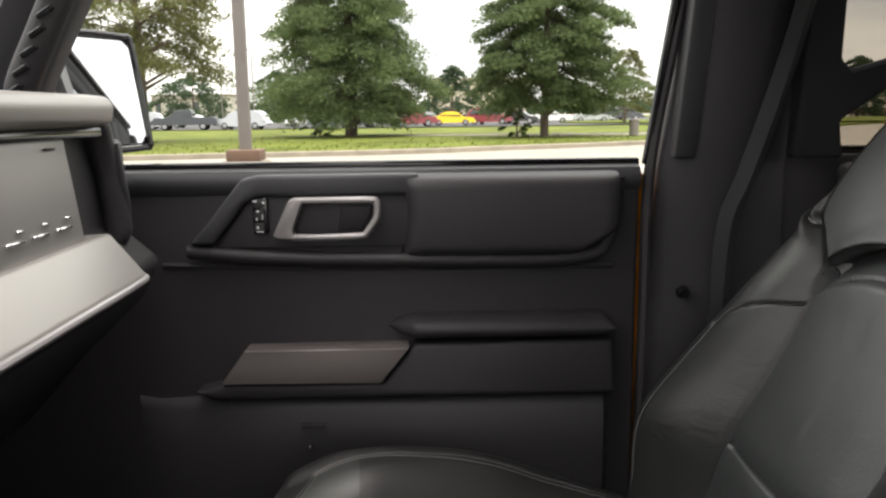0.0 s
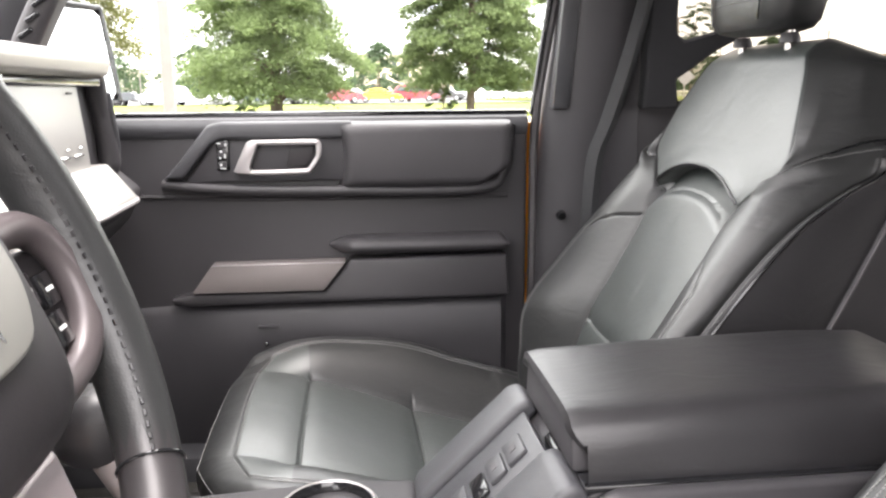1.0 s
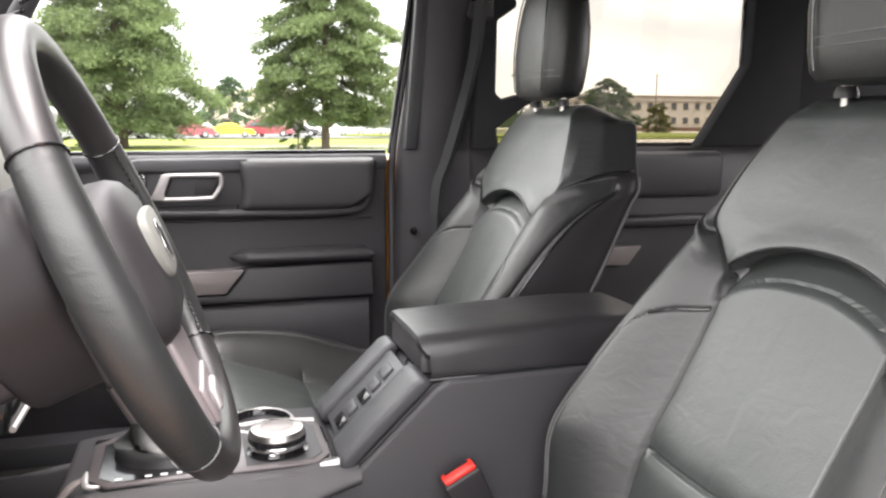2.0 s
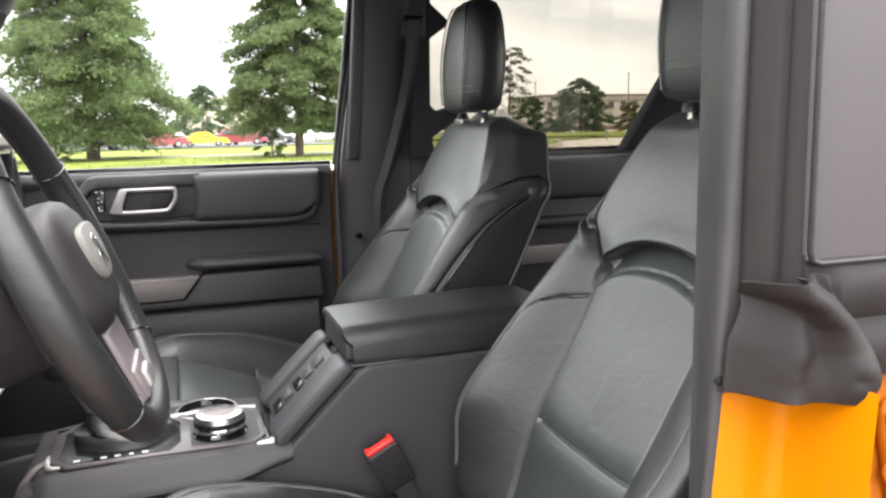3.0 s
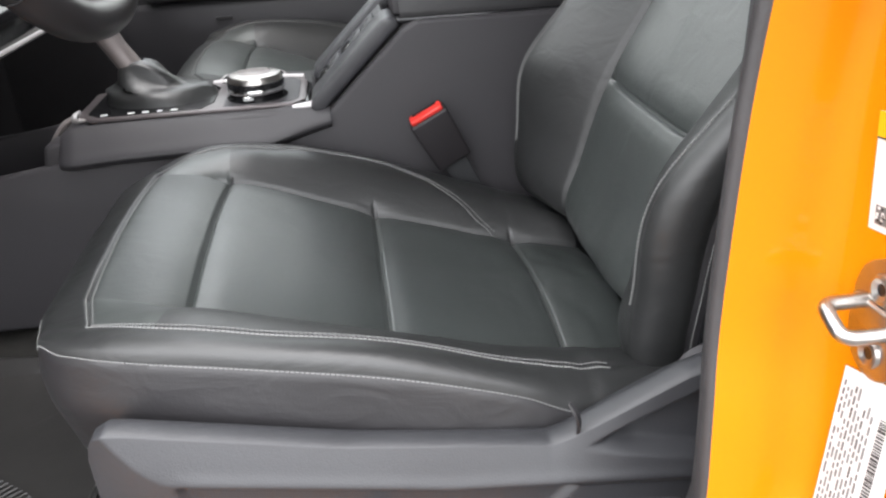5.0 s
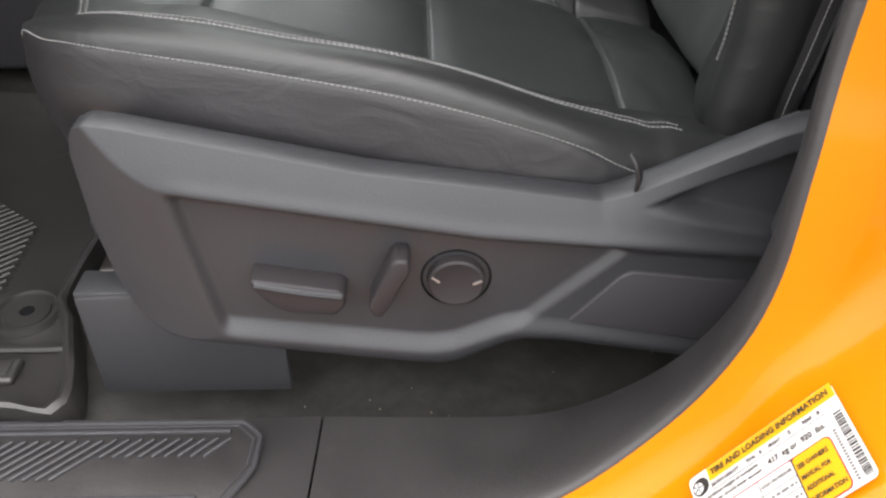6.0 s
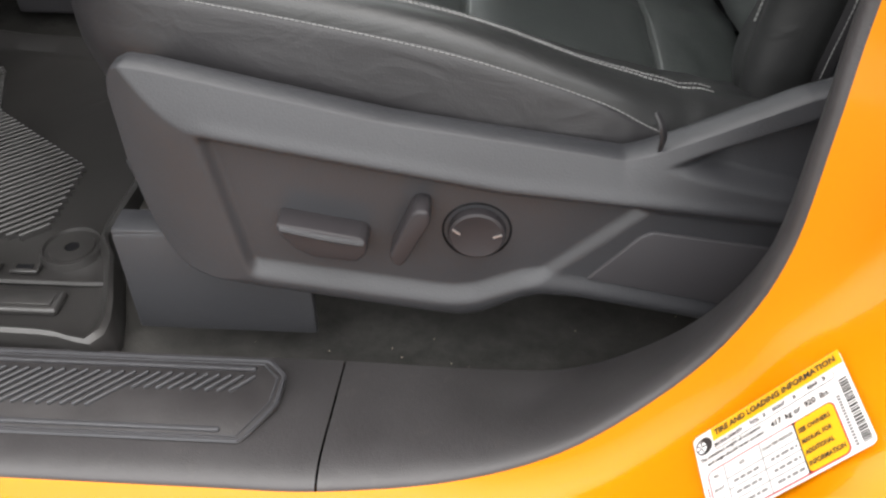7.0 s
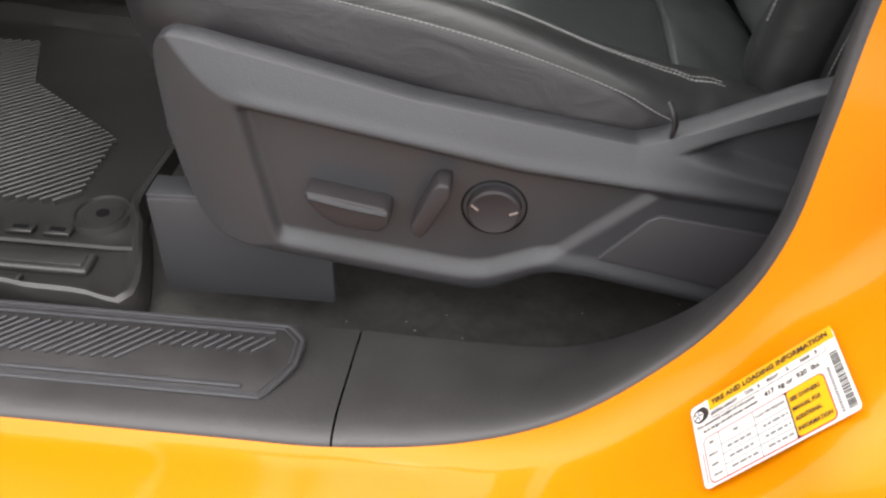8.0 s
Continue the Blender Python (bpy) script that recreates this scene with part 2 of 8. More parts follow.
LEAF_FAR = leaf_material("far_foliage", (0.058, 0.086, 0.045))
POLE = material("pole_paint", (0.19, 0.165, 0.15), 0.6, grain=0.15, grain_scale=60, vary=0.12, vary_scale=3)
BROWN = material("brown_block", (0.13, 0.075, 0.05), 0.8, grain=0.3, grain_scale=80, vary=0.2, vary_scale=6)
STUCCO = material("beige_stucco", (0.50, 0.43, 0.36), 0.9, grain=0.2, grain_scale=20, vary=0.08, vary_scale=0.4)
STUCCO_GREY = material("grey_stucco", (0.40, 0.37, 0.33), 0.9, grain=0.2, grain_scale=20, vary=0.1, vary_scale=0.4)
WINDOW_DARK = material("far_window_glass", (0.06, 0.065, 0.07), 0.2, vary=0.1)
TYRE = material("tyre_rubber", (0.02, 0.02, 0.02), 0.85, vary=0.1)
RIM = material("wheel_rim", (0.4, 0.4, 0.41), 0.35, metal=0.7, vary=0.05)
CAR_GLASS = material("car_glass", (0.025, 0.03, 0.033), 0.08, vary=0.05)
TAIL = material("tail_lamp_red", (0.35, 0.02, 0.02), 0.25, vary=0.05)
LAMP_CLEAR = material("head_lamp_clear", (0.6, 0.6, 0.58), 0.15, vary=0.05)


# ---- mesh helpers ----
def thing(name, label, category, group="", kind="", at=(0, 0, 0)):
    ob = new(name)
    ob.location = at
    return tagged(ob, label, category, group, kind)


def from_data(name, verts, faces, mat, smooth=True):
    me = bpy.data.meshes.new(name)
    me.from_pydata([tuple(v) for v in verts], [], faces)
    me.materials.append(mat)
    me.polygons.foreach_set("use_smooth", [smooth] * len(me.polygons))
    me.update()
    return me


def fix_normals(me):
    bm = bmesh.new()
    bm.from_mesh(me)
    bmesh.ops.recalc_face_normals(bm, faces=bm.faces)
    bm.to_mesh(me)
    bm.free()
    return me


def part(name, bm, mat, parent=None, label="", smooth=True):
    """One mesh object from a bmesh or a mesh, under a thing or a part."""
    if isinstance(bm, bpy.types.Mesh):
        me = bm
    else:
        me = bpy.data.meshes.new(name)
        bm.to_mesh(me)
        bm.free()
        me.materials.append(mat)
        me.polygons.foreach_set("use_smooth", [smooth] * len(me.polygons))
    ob = new(name, me)
    if parent is not None:
        ob.parent = parent
        p, off = parent, Vector((0, 0, 0))
        while p is not None:
            off = off + p.location
            p = p.parent
        ob.location = -off
    if smooth:
        me.set_sharp_from_angle(angle=radians(38))
    return tagged(ob, label)


def rbox(c, size, r=0.004, seg=2, rot=None):
    bm = bmesh.new()
    bmesh.ops.create_cube(bm, size=1.0)
    bmesh.ops.scale(bm, vec=size, verts=bm.verts)
    if r > 0:
        bmesh.ops.bevel(bm, geom=bm.edges[:], offset=min(r, 0.49 * min(size)), segments=seg, affect='EDGES', profile=0.5)
    m = Matrix.Translation(c)
    if rot is not None:
        m = m @ Euler([radians(a) for a in rot]).to_matrix().to_4x4()
    bmesh.ops.transform(bm, matrix=m, verts=bm.verts)
    return bm


def prism(poly, axis, a, b, r=0.004, seg=2, m=None):
    """A polygon drawn in the plane across an axis, drawn out from a to b, with rounded edges."""
    def lift(p, h):
        return {"x": (h, p[0], p[1]), "y": (p[0], h, p[1]), "z": (p[0], p[1], h)}[axis]
    bm = bmesh.new()
    lo = [bm.verts.new(lift(p, a)) for p in poly]
    hi = [bm.verts.new(lift(p, b)) for p in poly]
    bm.faces.new(lo)
    bm.faces.new(hi[::-1])
    n = len(poly)
    for i in range(n):
        bm.faces.new((lo[i], hi[i], hi[(i + 1) % n], lo[(i + 1) % n]))
    bmesh.ops.recalc_face_normals(bm, faces=bm.faces)
    if r > 0:
        bmesh.ops.bevel(bm, geom=bm.edges[:], offset=r, segments=seg, affect='EDGES', profile=0.5, clamp_overlap=True)
    if m is not None:
        bmesh.ops.transform(bm, matrix=m, verts=bm.verts)
    return bm


def join_bm(*bms):
    out = bmesh.new()
    for b in bms:
        me = bpy.data.meshes.new("tmp")
        b.to_mesh(me)
        b.free()
        out.from_mesh(me)
        bpy.data.meshes.remove(me)
    return out


def spline(pts, n, closed=False):
    """Catmull-Rom through the points, n samples evenly spread."""
    p = [np.array(q, float) for q in pts]
    k = len(p)
    segs = k if closed else k - 1
    fine = []
    for i in range(segs):
        if closed:
            a, b, c, d = p[(i - 1) % k], p[i], p[(i + 1) % k], p[(i + 2) % k]
        else:
            b, c = p[i], p[i + 1]
            a = p[i - 1] if i > 0 else 2 * b - c
            d = p[i + 2] if i + 2 < k else 2 * c - b
        for s in range(24):
            t = s / 24.0
            fine.append(0.5 * ((2 * b) + (c - a) * t + (2 * a - 5 * b + 4 * c - d) * t * t + (3 * b - a - 3 * c + d) * t ** 3))
    if not closed:
        fine.append(p[-1])
    else:
        fine.append(fine[0])
    fine = np.array(fine)
    cum = np.concatenate([[0], np.cumsum(np.linalg.norm(np.diff(fine, axis=0), axis=1))])
    want = np.linspace(0, cum[-1], n + 1)[:-1] if closed else np.linspace(0, cum[-1], n)
    return np.stack([np.interp(want, cum, fine[:, j]) for j in range(fine.shape[1])], axis=1)


def tube(pts, r, n=40, sides=12, closed=False, flat=1.0, smooth_path=True, up=(0, 0, 1)):
    """A round bar along a path; r a number or a list along the path; flat squeezes it across the second axis."""
    path = spline(pts, n, closed) if smooth_path else np.array(pts, float)
    n = len(path)
    rs = np.interp(np.linspace(0, 1, n), np.linspace(0, 1, len(r)), r) if isinstance(r, (list, tuple)) else np.full(n, r)
    bm = bmesh.new()
    rings = []
    side = None
    for i in range(n):
        if closed:
            t = path[(i + 1) % n] - path[i - 1]
        else:
            t = path[min(i + 1, n - 1)] - path[max(i - 1, 0)]
        t = Vector(t).normalized()
        if side is None:
            side = t.cross(Vector(up))
            if side.length < 1e-4:
                side = t.cross(Vector((0, 1, 0)))
            side.normalize()
        else:
            side = (side - t * side.dot(t)).normalized()
        up2 = side.cross(t)
        ring = []
        for j in range(sides):
            a = 2 * math.pi * j / sides
            ring.append(bm.verts.new(Vector(path[i]) + side * math.cos(a) * rs[i] + up2 * math.sin(a) * rs[i] * flat))
        rings.append(ring)
    for i in range(n if closed else n - 1):
        a, b = rings[i], rings[(i + 1) % n]
        for j in range(sides):
            bm.faces.new((a[j], a[(j + 1) % sides], b[(j + 1) % sides], b[j]))
    if not closed:
        bm.faces.new(rings[0][::-1])
        bm.faces.new(rings[-1])
    bmesh.ops.recalc_face_normals(bm, faces=bm.faces)
    return bm


def lathe(prof, c, axis=(0, 0, 1), sides=40):
    """A turned shape: profile of (radius, height) about an axis through c."""
    q = Vector((0, 0, 1)).rotation_difference(Vector(axis)).to_matrix().to_4x4()
    m = Matrix.Translation(c) @ q
    bm = bmesh.new()
    rings = []
    for r, h in prof:
        if r < 1e-6:
            rings.append([bm.verts.new(m @ Vector((0, 0, h)))])
        else:
            rings.append([bm.verts.new(m @ Vector((r * math.cos(2 * math.pi * j / sides), r * math.sin(2 * math.pi * j / sides), h))) for j in range(sides)])
    for a, b in zip(rings, rings[1:]):
        for j in range(sides):
            k = (j + 1) % sides
            if len(a) == 1 and len(b) == 1:
                continue
            if len(a) == 1:
                bm.faces.new((a[0], b[k], b[j]))
            elif len(b) == 1:
                bm.faces.new((a[j], a[k], b[0]))
            else:
                bm.faces.new((a[j], a[k], b[k], b[j]))
    bmesh.ops.recalc_face_normals(bm, faces=bm.faces)
    return bm


def sheet(rows, thick=0.0, closed_v=False):
    """A surface through rows of points; with a thickness, a solid skin."""
    bm = bmesh.new()
    vs = [[bm.verts.new(tuple(p)) for p in row] for row in rows]
    nv = len(vs[0])
    for i in range(len(vs) - 1):
        for j in range(nv if closed_v else nv - 1):
            k = (j + 1) % nv
            bm.faces.new((vs[i][j], vs[i][k], vs[i + 1][k], vs[i + 1][j]))
    if thick:
        bm.normal_update()
        bmesh.ops.solidify(bm, geom=bm.faces[:], thickness=thick)
    return bm


def words(text, size, m, mat, name, parent, bold=0.0):
    """Flat lettering as a mesh, its baseline's start at the origin of m."""
    cu = bpy.data.curves.new(name, 'FONT')
    cu.body, cu.size, cu.extrude, cu.offset = text, size, 0.0001, bold
    cu.resolution_u = 2
    tmp = new(name + "_tmp", cu)
    bpy.context.view_layer.update()
    me = bpy.data.meshes.new_from_object(tmp)
    bpy.data.objects.remove(tmp)
    bpy.data.curves.remove(cu)
    me.materials.clear()
    me.materials.append(mat)
    me.transform(m @ Matrix.Translation((0, 0, 0.0004)))
    return part(name, me, mat, parent, smooth=False)


def smooth01(x, a, b):
    t = min(1.0, max(0.0, (x - a) / (b - a)))
    return t * t * (3 - 2 * t)


# ---- the car's shell ----
# door opening edge on the driver's side: inner line of the black trim and outer line where paint begins
EDGE_OUT = [(-1.0, -0.82, 0.718), (-0.5, -0.82, 0.718), (-0.1, -0.82, 0.718), (0.08, -0.82, 0.717), (0.16, -0.82, 0.718), (0.243, -0.815, 0.728), (0.308, -0.81, 0.757),
            (0.362, -0.80, 0.805), (0.391, -0.795, 0.853), (0.404, -0.79, 0.90), (0.408, -0.78, 0.96), (0.412, -0.768, 1.02),
            (0.419, -0.76, 1.13), (0.427, -0.76, 1.23), (0.434, -0.76, 1.36), (0.438, -0.76, 1.54), (0.445, -0.75, 1.80)]
EDGE_IN = [(-1.0, -0.70, 0.702), (-0.5, -0.70, 0.702), (-0.1, -0.70, 0.702), (0.08, -0.70, 0.702), (0.16, -0.70, 0.702), (0.25, -0.705, 0.705), (0.32, -0.712, 0.717),
           (0.371, -0.72, 0.754), (0.407, -0.72, 0.793), (0.428, -0.72, 0.847), (0.434, -0.72, 0.917), (0.432, -0.72, 1.0),
           (0.434, -0.72, 1.10), (0.438, -0.715, 1.21), (0.446, -0.705, 1.35), (0.450, -0.70, 1.54), (0.455, -0.69, 1.80)]
edges = spline([(*a, *b) for a, b in zip(EDGE_OUT, EDGE_IN)], 200)
edge_out, edge_in = edges[:, :3], edges[:, 3:]


def out_dir(i):
    """The direction away from the opening, in the plane of the side."""
    t = edge_out[min(i + 1, 199)] - edge_out[max(i - 1, 0)]
    v = np.array([t[2], 0.0, -t[0]])
    return v / np.linalg.norm(v)


floor = new("floor")
tagged(floor, "black carpeted car floor with raised tunnel", "floor", kind="structure")
part("carpet", rbox((0.3, 0.0, 0.66), (2.6, 1.44, 0.05), 0.004), CARPET, floor)
part("toe_board", prism([(-0.95, 0.68), (-0.55, 0.68), (-0.72, 1.02), (-0.95, 1.02)], "y", -0.70, 0.74, 0.01), CARPET, floor)
part("seat_riser", rbox((0.36, -0.40, 0.715), (0.42, 0.34, 0.06), 0.01), CARPET, floor)
part("seat_riser", rbox((0.33, 0.39, 0.715), (0.42, 0.34, 0.06), 0.01), CARPET, floor)

ceiling = new("ceiling", None)
tagged(ceiling, "dark roof lining with an added gap in front that lets in sky light", "ceiling", kind="structure")
# front gap of the roof is unseen, added and sized to light the seats
part("headliner", rbox((1.105, 0.0, 1.845), (1.99, 1.50, 0.05), 0.01), HEADLINER, ceiling)
part("roof_skin", rbox((1.105, 0.0, 1.885), (2.01, 1.52, 0.02), 0.006), VINYL, ceiling)
part("header_skin", rbox((-0.27, 0.0, 1.85), (0.20, 1.50, 0.03), 0.01), VINYL, ceiling)
part("side_rail", rbox((0.80, 0.715, 1.80), (2.3, 0.07, 0.06), 0.015, 3), HEADLINER, ceiling, "padded roof rail over the far doors")
part("side_rail", rbox((0.80, -0.735, 1.835), (2.3, 0.06, 0.05), 0.015, 3), HEADLINER, ceiling, "padded roof rail over the near doors")
part("windscreen_header", rbox((-0.27, 0.0, 1.80), (0.16, 1.42, 0.07), 0.02, 3), HEADLINER, ceiling)
part("sun_visor", rbox((-0.27, 0.38, 1.755), (0.15, 0.42, 0.018), 0.008, 3), HEADLINER, ceiling)

part("far_sill", rbox((0.30, 0.790, 0.662), (2.55, 0.17, 0.14), 0.008), PLASTIC_GREY, floor)
part("kick_panel", rbox((-0.76, 0.785, 1.04), (0.44, 0.05, 0.76), 0.01), PLASTIC, floor)
part("kick_panel", rbox((-0.80, -0.735, 1.04), (0.36, 0.05, 0.76), 0.01), PLASTIC, floor)

# bulkhead, bonnet line and windscreen close the front
front = new("wall_front")
tagged(front, "dark bulkhead under the windscreen", "bulkhead", kind="structure")
part("bulkhead", rbox((-0.95, 0.0, 1.05), (0.05, 1.56, 0.72), 0.01), PLASTIC, front)
part("cowl", rbox((-0.88, 0.0, 1.395), (0.34, 1.50, 0.03), 0.01), PLASTIC, front)
windscreen = new("window_1")
tagged(windscreen, "clear upright windscreen", "windscreen", kind="structure")
ws = part("pane", sheet([[(-0.74, -0.70, 1.41), (-0.74, 0.70, 1.41)], [(-0.33, -0.66, 1.79), (-0.33, 0.66, 1.79)]], 0.005), CLEAR, windscreen)
ws.visible_shadow = False

# A-pillar on the far side, with the slotted grab rail on it
a_pillar = new("pillar_front_far")
tagged(a_pillar, "slim dark windscreen pillar with slotted grab rail", "pillar", kind="structure")
ap = [(-0.450, 0.775, 1.335), (-0.395, 0.765, 1.455), (-0.322, 0.745, 1.575), (-0.248, 0.72, 1.69), (-0.18, 0.70, 1.79)]
rows = []
for x, y, z in spline(ap, 16):
    rows.append([(x, y + 0.035, z), (x - 0.004, y - 0.008, z), (x - 0.02, y - 0.03, z + 0.002), (x - 0.075, y - 0.045, z + 0.004), (x - 0.105, y - 0.03, z + 0.005), (x - 0.115, y + 0.03, z + 0.005)])
part("pillar_trim", sheet(rows, closed_v=True), PLASTIC_GREY, a_pillar)
rail_pts = [(-0.397, 0.705, 1.425), (-0.390, 0.69, 1.45), (-0.350, 0.680, 1.52), (-0.290, 0.665, 1.62), (-0.255, 0.66, 1.68)]
grab_rail = part("grab_rail", tube(rail_pts, 0.020, 30, 12, flat=0.7), PLASTIC_SOFT, a_pillar)
for i in range(9):
    f = 0.1 + 0.09 * i
    p = spline(rail_pts, 100)[int(f * 99)]
    part("slot", rbox((p[0], p[1] - 0.016, p[2]), (0.026, 0.006, 0.008), 0.002, 1, rot=(0, -32, 0)), GLOSS_BLACK, grab_rail)

# B-pillar on the far side
b_pillar = new("pillar_middle_far")
tagged(b_pillar, "dark plastic door pillar with belt guide", "pillar", kind="structure")
rows = []
for z, x0, x1, y in ((0.70, 0.452, 0.66, 0.775), (1.00, 0.458, 0.65, 0.768), (1.20, 0.462, 0.645, 0.762), (1.33, 0.468, 0.64, 0.755),
                     (1.45, 0.482, 0.64, 0.738), (1.60, 0.492, 0.645, 0.722), (1.72, 0.500, 0.655, 0.705), (1.84, 0.508, 0.67, 0.69)):
    rows.append([(x0, y + 0.06, z), (x0, y + 0.012, z), (x0 + 0.012, y - 0.004, z), (x0 + 0.05, y - 0.02, z), (x0 + 0.10, y - 0.026, z), (x1 - 0.03, y - 0.02, z), (x1, y + 0.0, z), (x1, y + 0.06, z)])
part("pillar_trim", sheet(rows, closed_v=True), PLASTIC, b_pillar)
part("pillar_strip", prism([(0.474, 1.345), (0.500, 1.80), (0.532, 1.80), (0.506, 1.345)], "y", 0.715, 0.745, 0.006, m=Matrix(((1, 0, 0, 0), (0, 1, -0.10, 0.152), (0, 0, 1, 0), (0, 0, 0, 1)))), PLASTIC_GREY, b_pillar, "grey upper pillar cover")
part("door_seal", tube([(0.452, 0.79, 0.72), (0.454, 0.79, 1.10), (0.456, 0.785, 1.33), (0.482, 0.755, 1.55), (0.50, 0.725, 1.79)], 0.009, 30, 8), SEAL, b_pillar)
part("painted_edge", rbox((0.4465, 0.800, 1.02), (0.008, 0.014, 0.60), 0.001, 1), ORANGE, b_pillar, "sliver of orange body paint")
part("outer_skin", rbox((0.56, 0.855, 1.00), (0.28, 0.05, 0.60), 0.006), ORANGE, b_pillar)
part("bolt_cover", lathe([(0, 0.012), (0.006, 0.012), (0.008, 0.008), (0.010, 0)], (0.497, 0.742, 1.153), (0, -1, 0), 14), GLOSS_BLACK, b_pillar)

seat_belt = thing("seat_belt", "dark woven seat belt hanging from the door pillar", "seat belt", at=(0.56, 0.72, 1.25))
rows = []
for k, (x, y, z) in enumerate(spline([(0.645, 0.675, 1.68), (0.632, 0.69, 1.55), (0.605, 0.705, 1.42), (0.578, 0.716, 1.32), (0.556, 0.722, 1.25), (0.548, 0.718, 1.10), (0.55, 0.70, 0.85)], 40)):
    w = 0.022
    rows.append([(x - w, y - 0.004 * math.sin(k * 0.3), z), (x - w * 0.2, y - 0.006, z), (x + w * 0.6, y + 0.012, z + 0.004)])
part("webbing", sheet(rows, 0.0015), WEBBING, seat_belt)
guide = part("belt_guide", rbox((0.642, 0.70, 1.69), (0.07, 0.02, 0.10), 0.012, 3), PLASTIC_SOFT, seat_belt)
part("slot", rbox((0.642, 0.688, 1.685), (0.05, 0.006, 0.014), 0.002), GLOSS_BLACK, guide)

# rear side of the cabin beyond the front seats
rear_side = new("wall_rear_far")
tagged(rear_side, "dark rear door panel with window opening", "door panel", kind="structure")
part("lower_panel", rbox((1.06, 0.795, 1.02), (0.92, 0.05, 0.655), 0.008), PLASTIC_SOFT, rear_side)
part("upper_pad", rbox((1.04, 0.765, 1.275), (0.64, 0.04, 0.12), 0.02, 3), PLASTIC, rear_side)
part("arm_ledge", rbox((1.06, 0.755, 1.155), (0.52, 0.04, 0.03), 0.012, 3), PLASTIC_SOFT, rear_side)
part("trim_strip", prism([(0.86, 1.04), (0.90, 1.09), (1.12, 1.09), (1.08, 1.04)], "y", 0.748, 0.765, 0.003), PEWTER, rear_side, "pewter trim strip")
part("belt_seal", rbox((1.05, 0.785, 1.352), (0.76, 0.014, 0.012), 0.003), SEAL, rear_side)
part("rear_post", prism([(1.25, 1.346), (1.392, 1.56), (1.40, 1.80), (1.56, 1.80), (1.56, 1.346)], "y", 0.71, 0.76, 0.01), HEADLINER, rear_side, "dark sloping rear pillar")
part("front_post", prism([(0.63, 1.345), (0.645, 1.80), (0.693, 1.80), (0.691, 1.725), (0.735, 1.687), (0.735, 1.672), (0.688, 1.64), (0.685, 1.475), (0.70, 1.462), (0.76, 1.478), (0.86, 1.52), (0.86, 1.495), (0.76, 1.445), (0.688, 1.395), (0.695, 1.345)], "y", 0.70, 0.735, 0.004, 1), HEADLINER, rear_side, "padded sports bar with gusset")
part("bright_edge", rbox((1.392, 0.752, 1.62), (0.008, 0.006, 0.22), 0.002, 1), RIM, rear_side, "pale edge of the rear glass")
part("painted_gap", rbox((1.405, 0.718, 1.229), (0.010, 0.008, 0.045), 0.001, 1), ORANGE, rear_side, "sliver of orange body paint")
part("lower_wall", rbox((1.75, 0.775, 1.02), (0.5, 0.05, 0.70), 0.01), PLASTIC, rear_side)
rear_glass = new("window_2")
tagged(rear_glass, "tinted rear side window", "window", kind="structure")
rg = part("pane", sheet([[(0.60, 0.775, 1.34), (1.56, 0.775, 1.34)], [(0.60, 0.735, 1.82), (1.56, 0.735, 1.82)]], 0.004), TINTED, rear_glass)
rg.visible_shadow = False

back = new("wall_back")
tagged(back, "dark rear wall of the cabin below the back window", "wall", kind="structure")
part("panel", rbox((2.02, 0.0, 1.02), (0.05, 1.58, 0.72), 0.01), PLASTIC, back)
part("corner_post", rbox((2.02, 0.70, 1.60), (0.06, 0.16, 0.46), 0.02), HEADLINER, back)
part("corner_post", rbox((2.02, -0.70, 1.60), (0.06, 0.16, 0.46), 0.02), HEADLINER, back)
part("roof_end", rbox((1.82, 0.0, 1.86), (0.5, 1.5, 0.05), 0.01), HEADLINER, back)
part("far_corner", rbox((1.80, 0.74, 1.59), (0.48, 0.03, 0.48), 0.01), HEADLINER, back)

# ---- driver's door opening ----
sill = new("sill")
tagged(sill, "grey plastic door sill trim with ribbed tread plate", "door sill", kind="structure")


def edge_rows(i0, i1, bulge=0.006):
    rws = []
    for i in range(i0, i1):
        a, b = edge_in[i], edge_out[i]
        d = out_dir(i)
        row = []
        for f in (0.0, 0.12, 0.3, 0.5, 0.66, 0.76, 0.82, 0.86, 0.885, 0.91, 0.935, 0.955, 0.97, 0.985, 0.995, 1.0):
            lip = smooth01(f, 0.35, 0.86) * math.sqrt(max(0.0, 1 - max(0.0, (f - 0.86) / 0.14) ** 2))
            row.append(a * (1 - f) + b * f - d * (bulge * math.sin(math.pi * f) + 0.0060 * lip))
        rws.append([a + d * 0.03, *row, b + d * 0.012 + np.array([0, -0.002, 0])])
    return rws


joint = int(np.argmin(np.abs(edge_out[:, 0] - 0.154) + (edge_out[:, 2] > 0.8) * 9))
part("sill_trim", sheet(edge_rows(0, joint + 1, 0.004)), PLASTIC_WORN, sill)
edge_tail = edge_rows(joint, 200, 0.004)
edge_tail[0] = [np.array(p) + np.array([0.0016, 0, 0]) for p in edge_tail[0]]
part("pillar_foot_trim", sheet(edge_tail), PLASTIC_WORN, sill)
part("joint_gap", rbox((0.155, -0.765, 0.697), (0.004, 0.08, 0.012), 0), GLOSS_BLACK, sill)
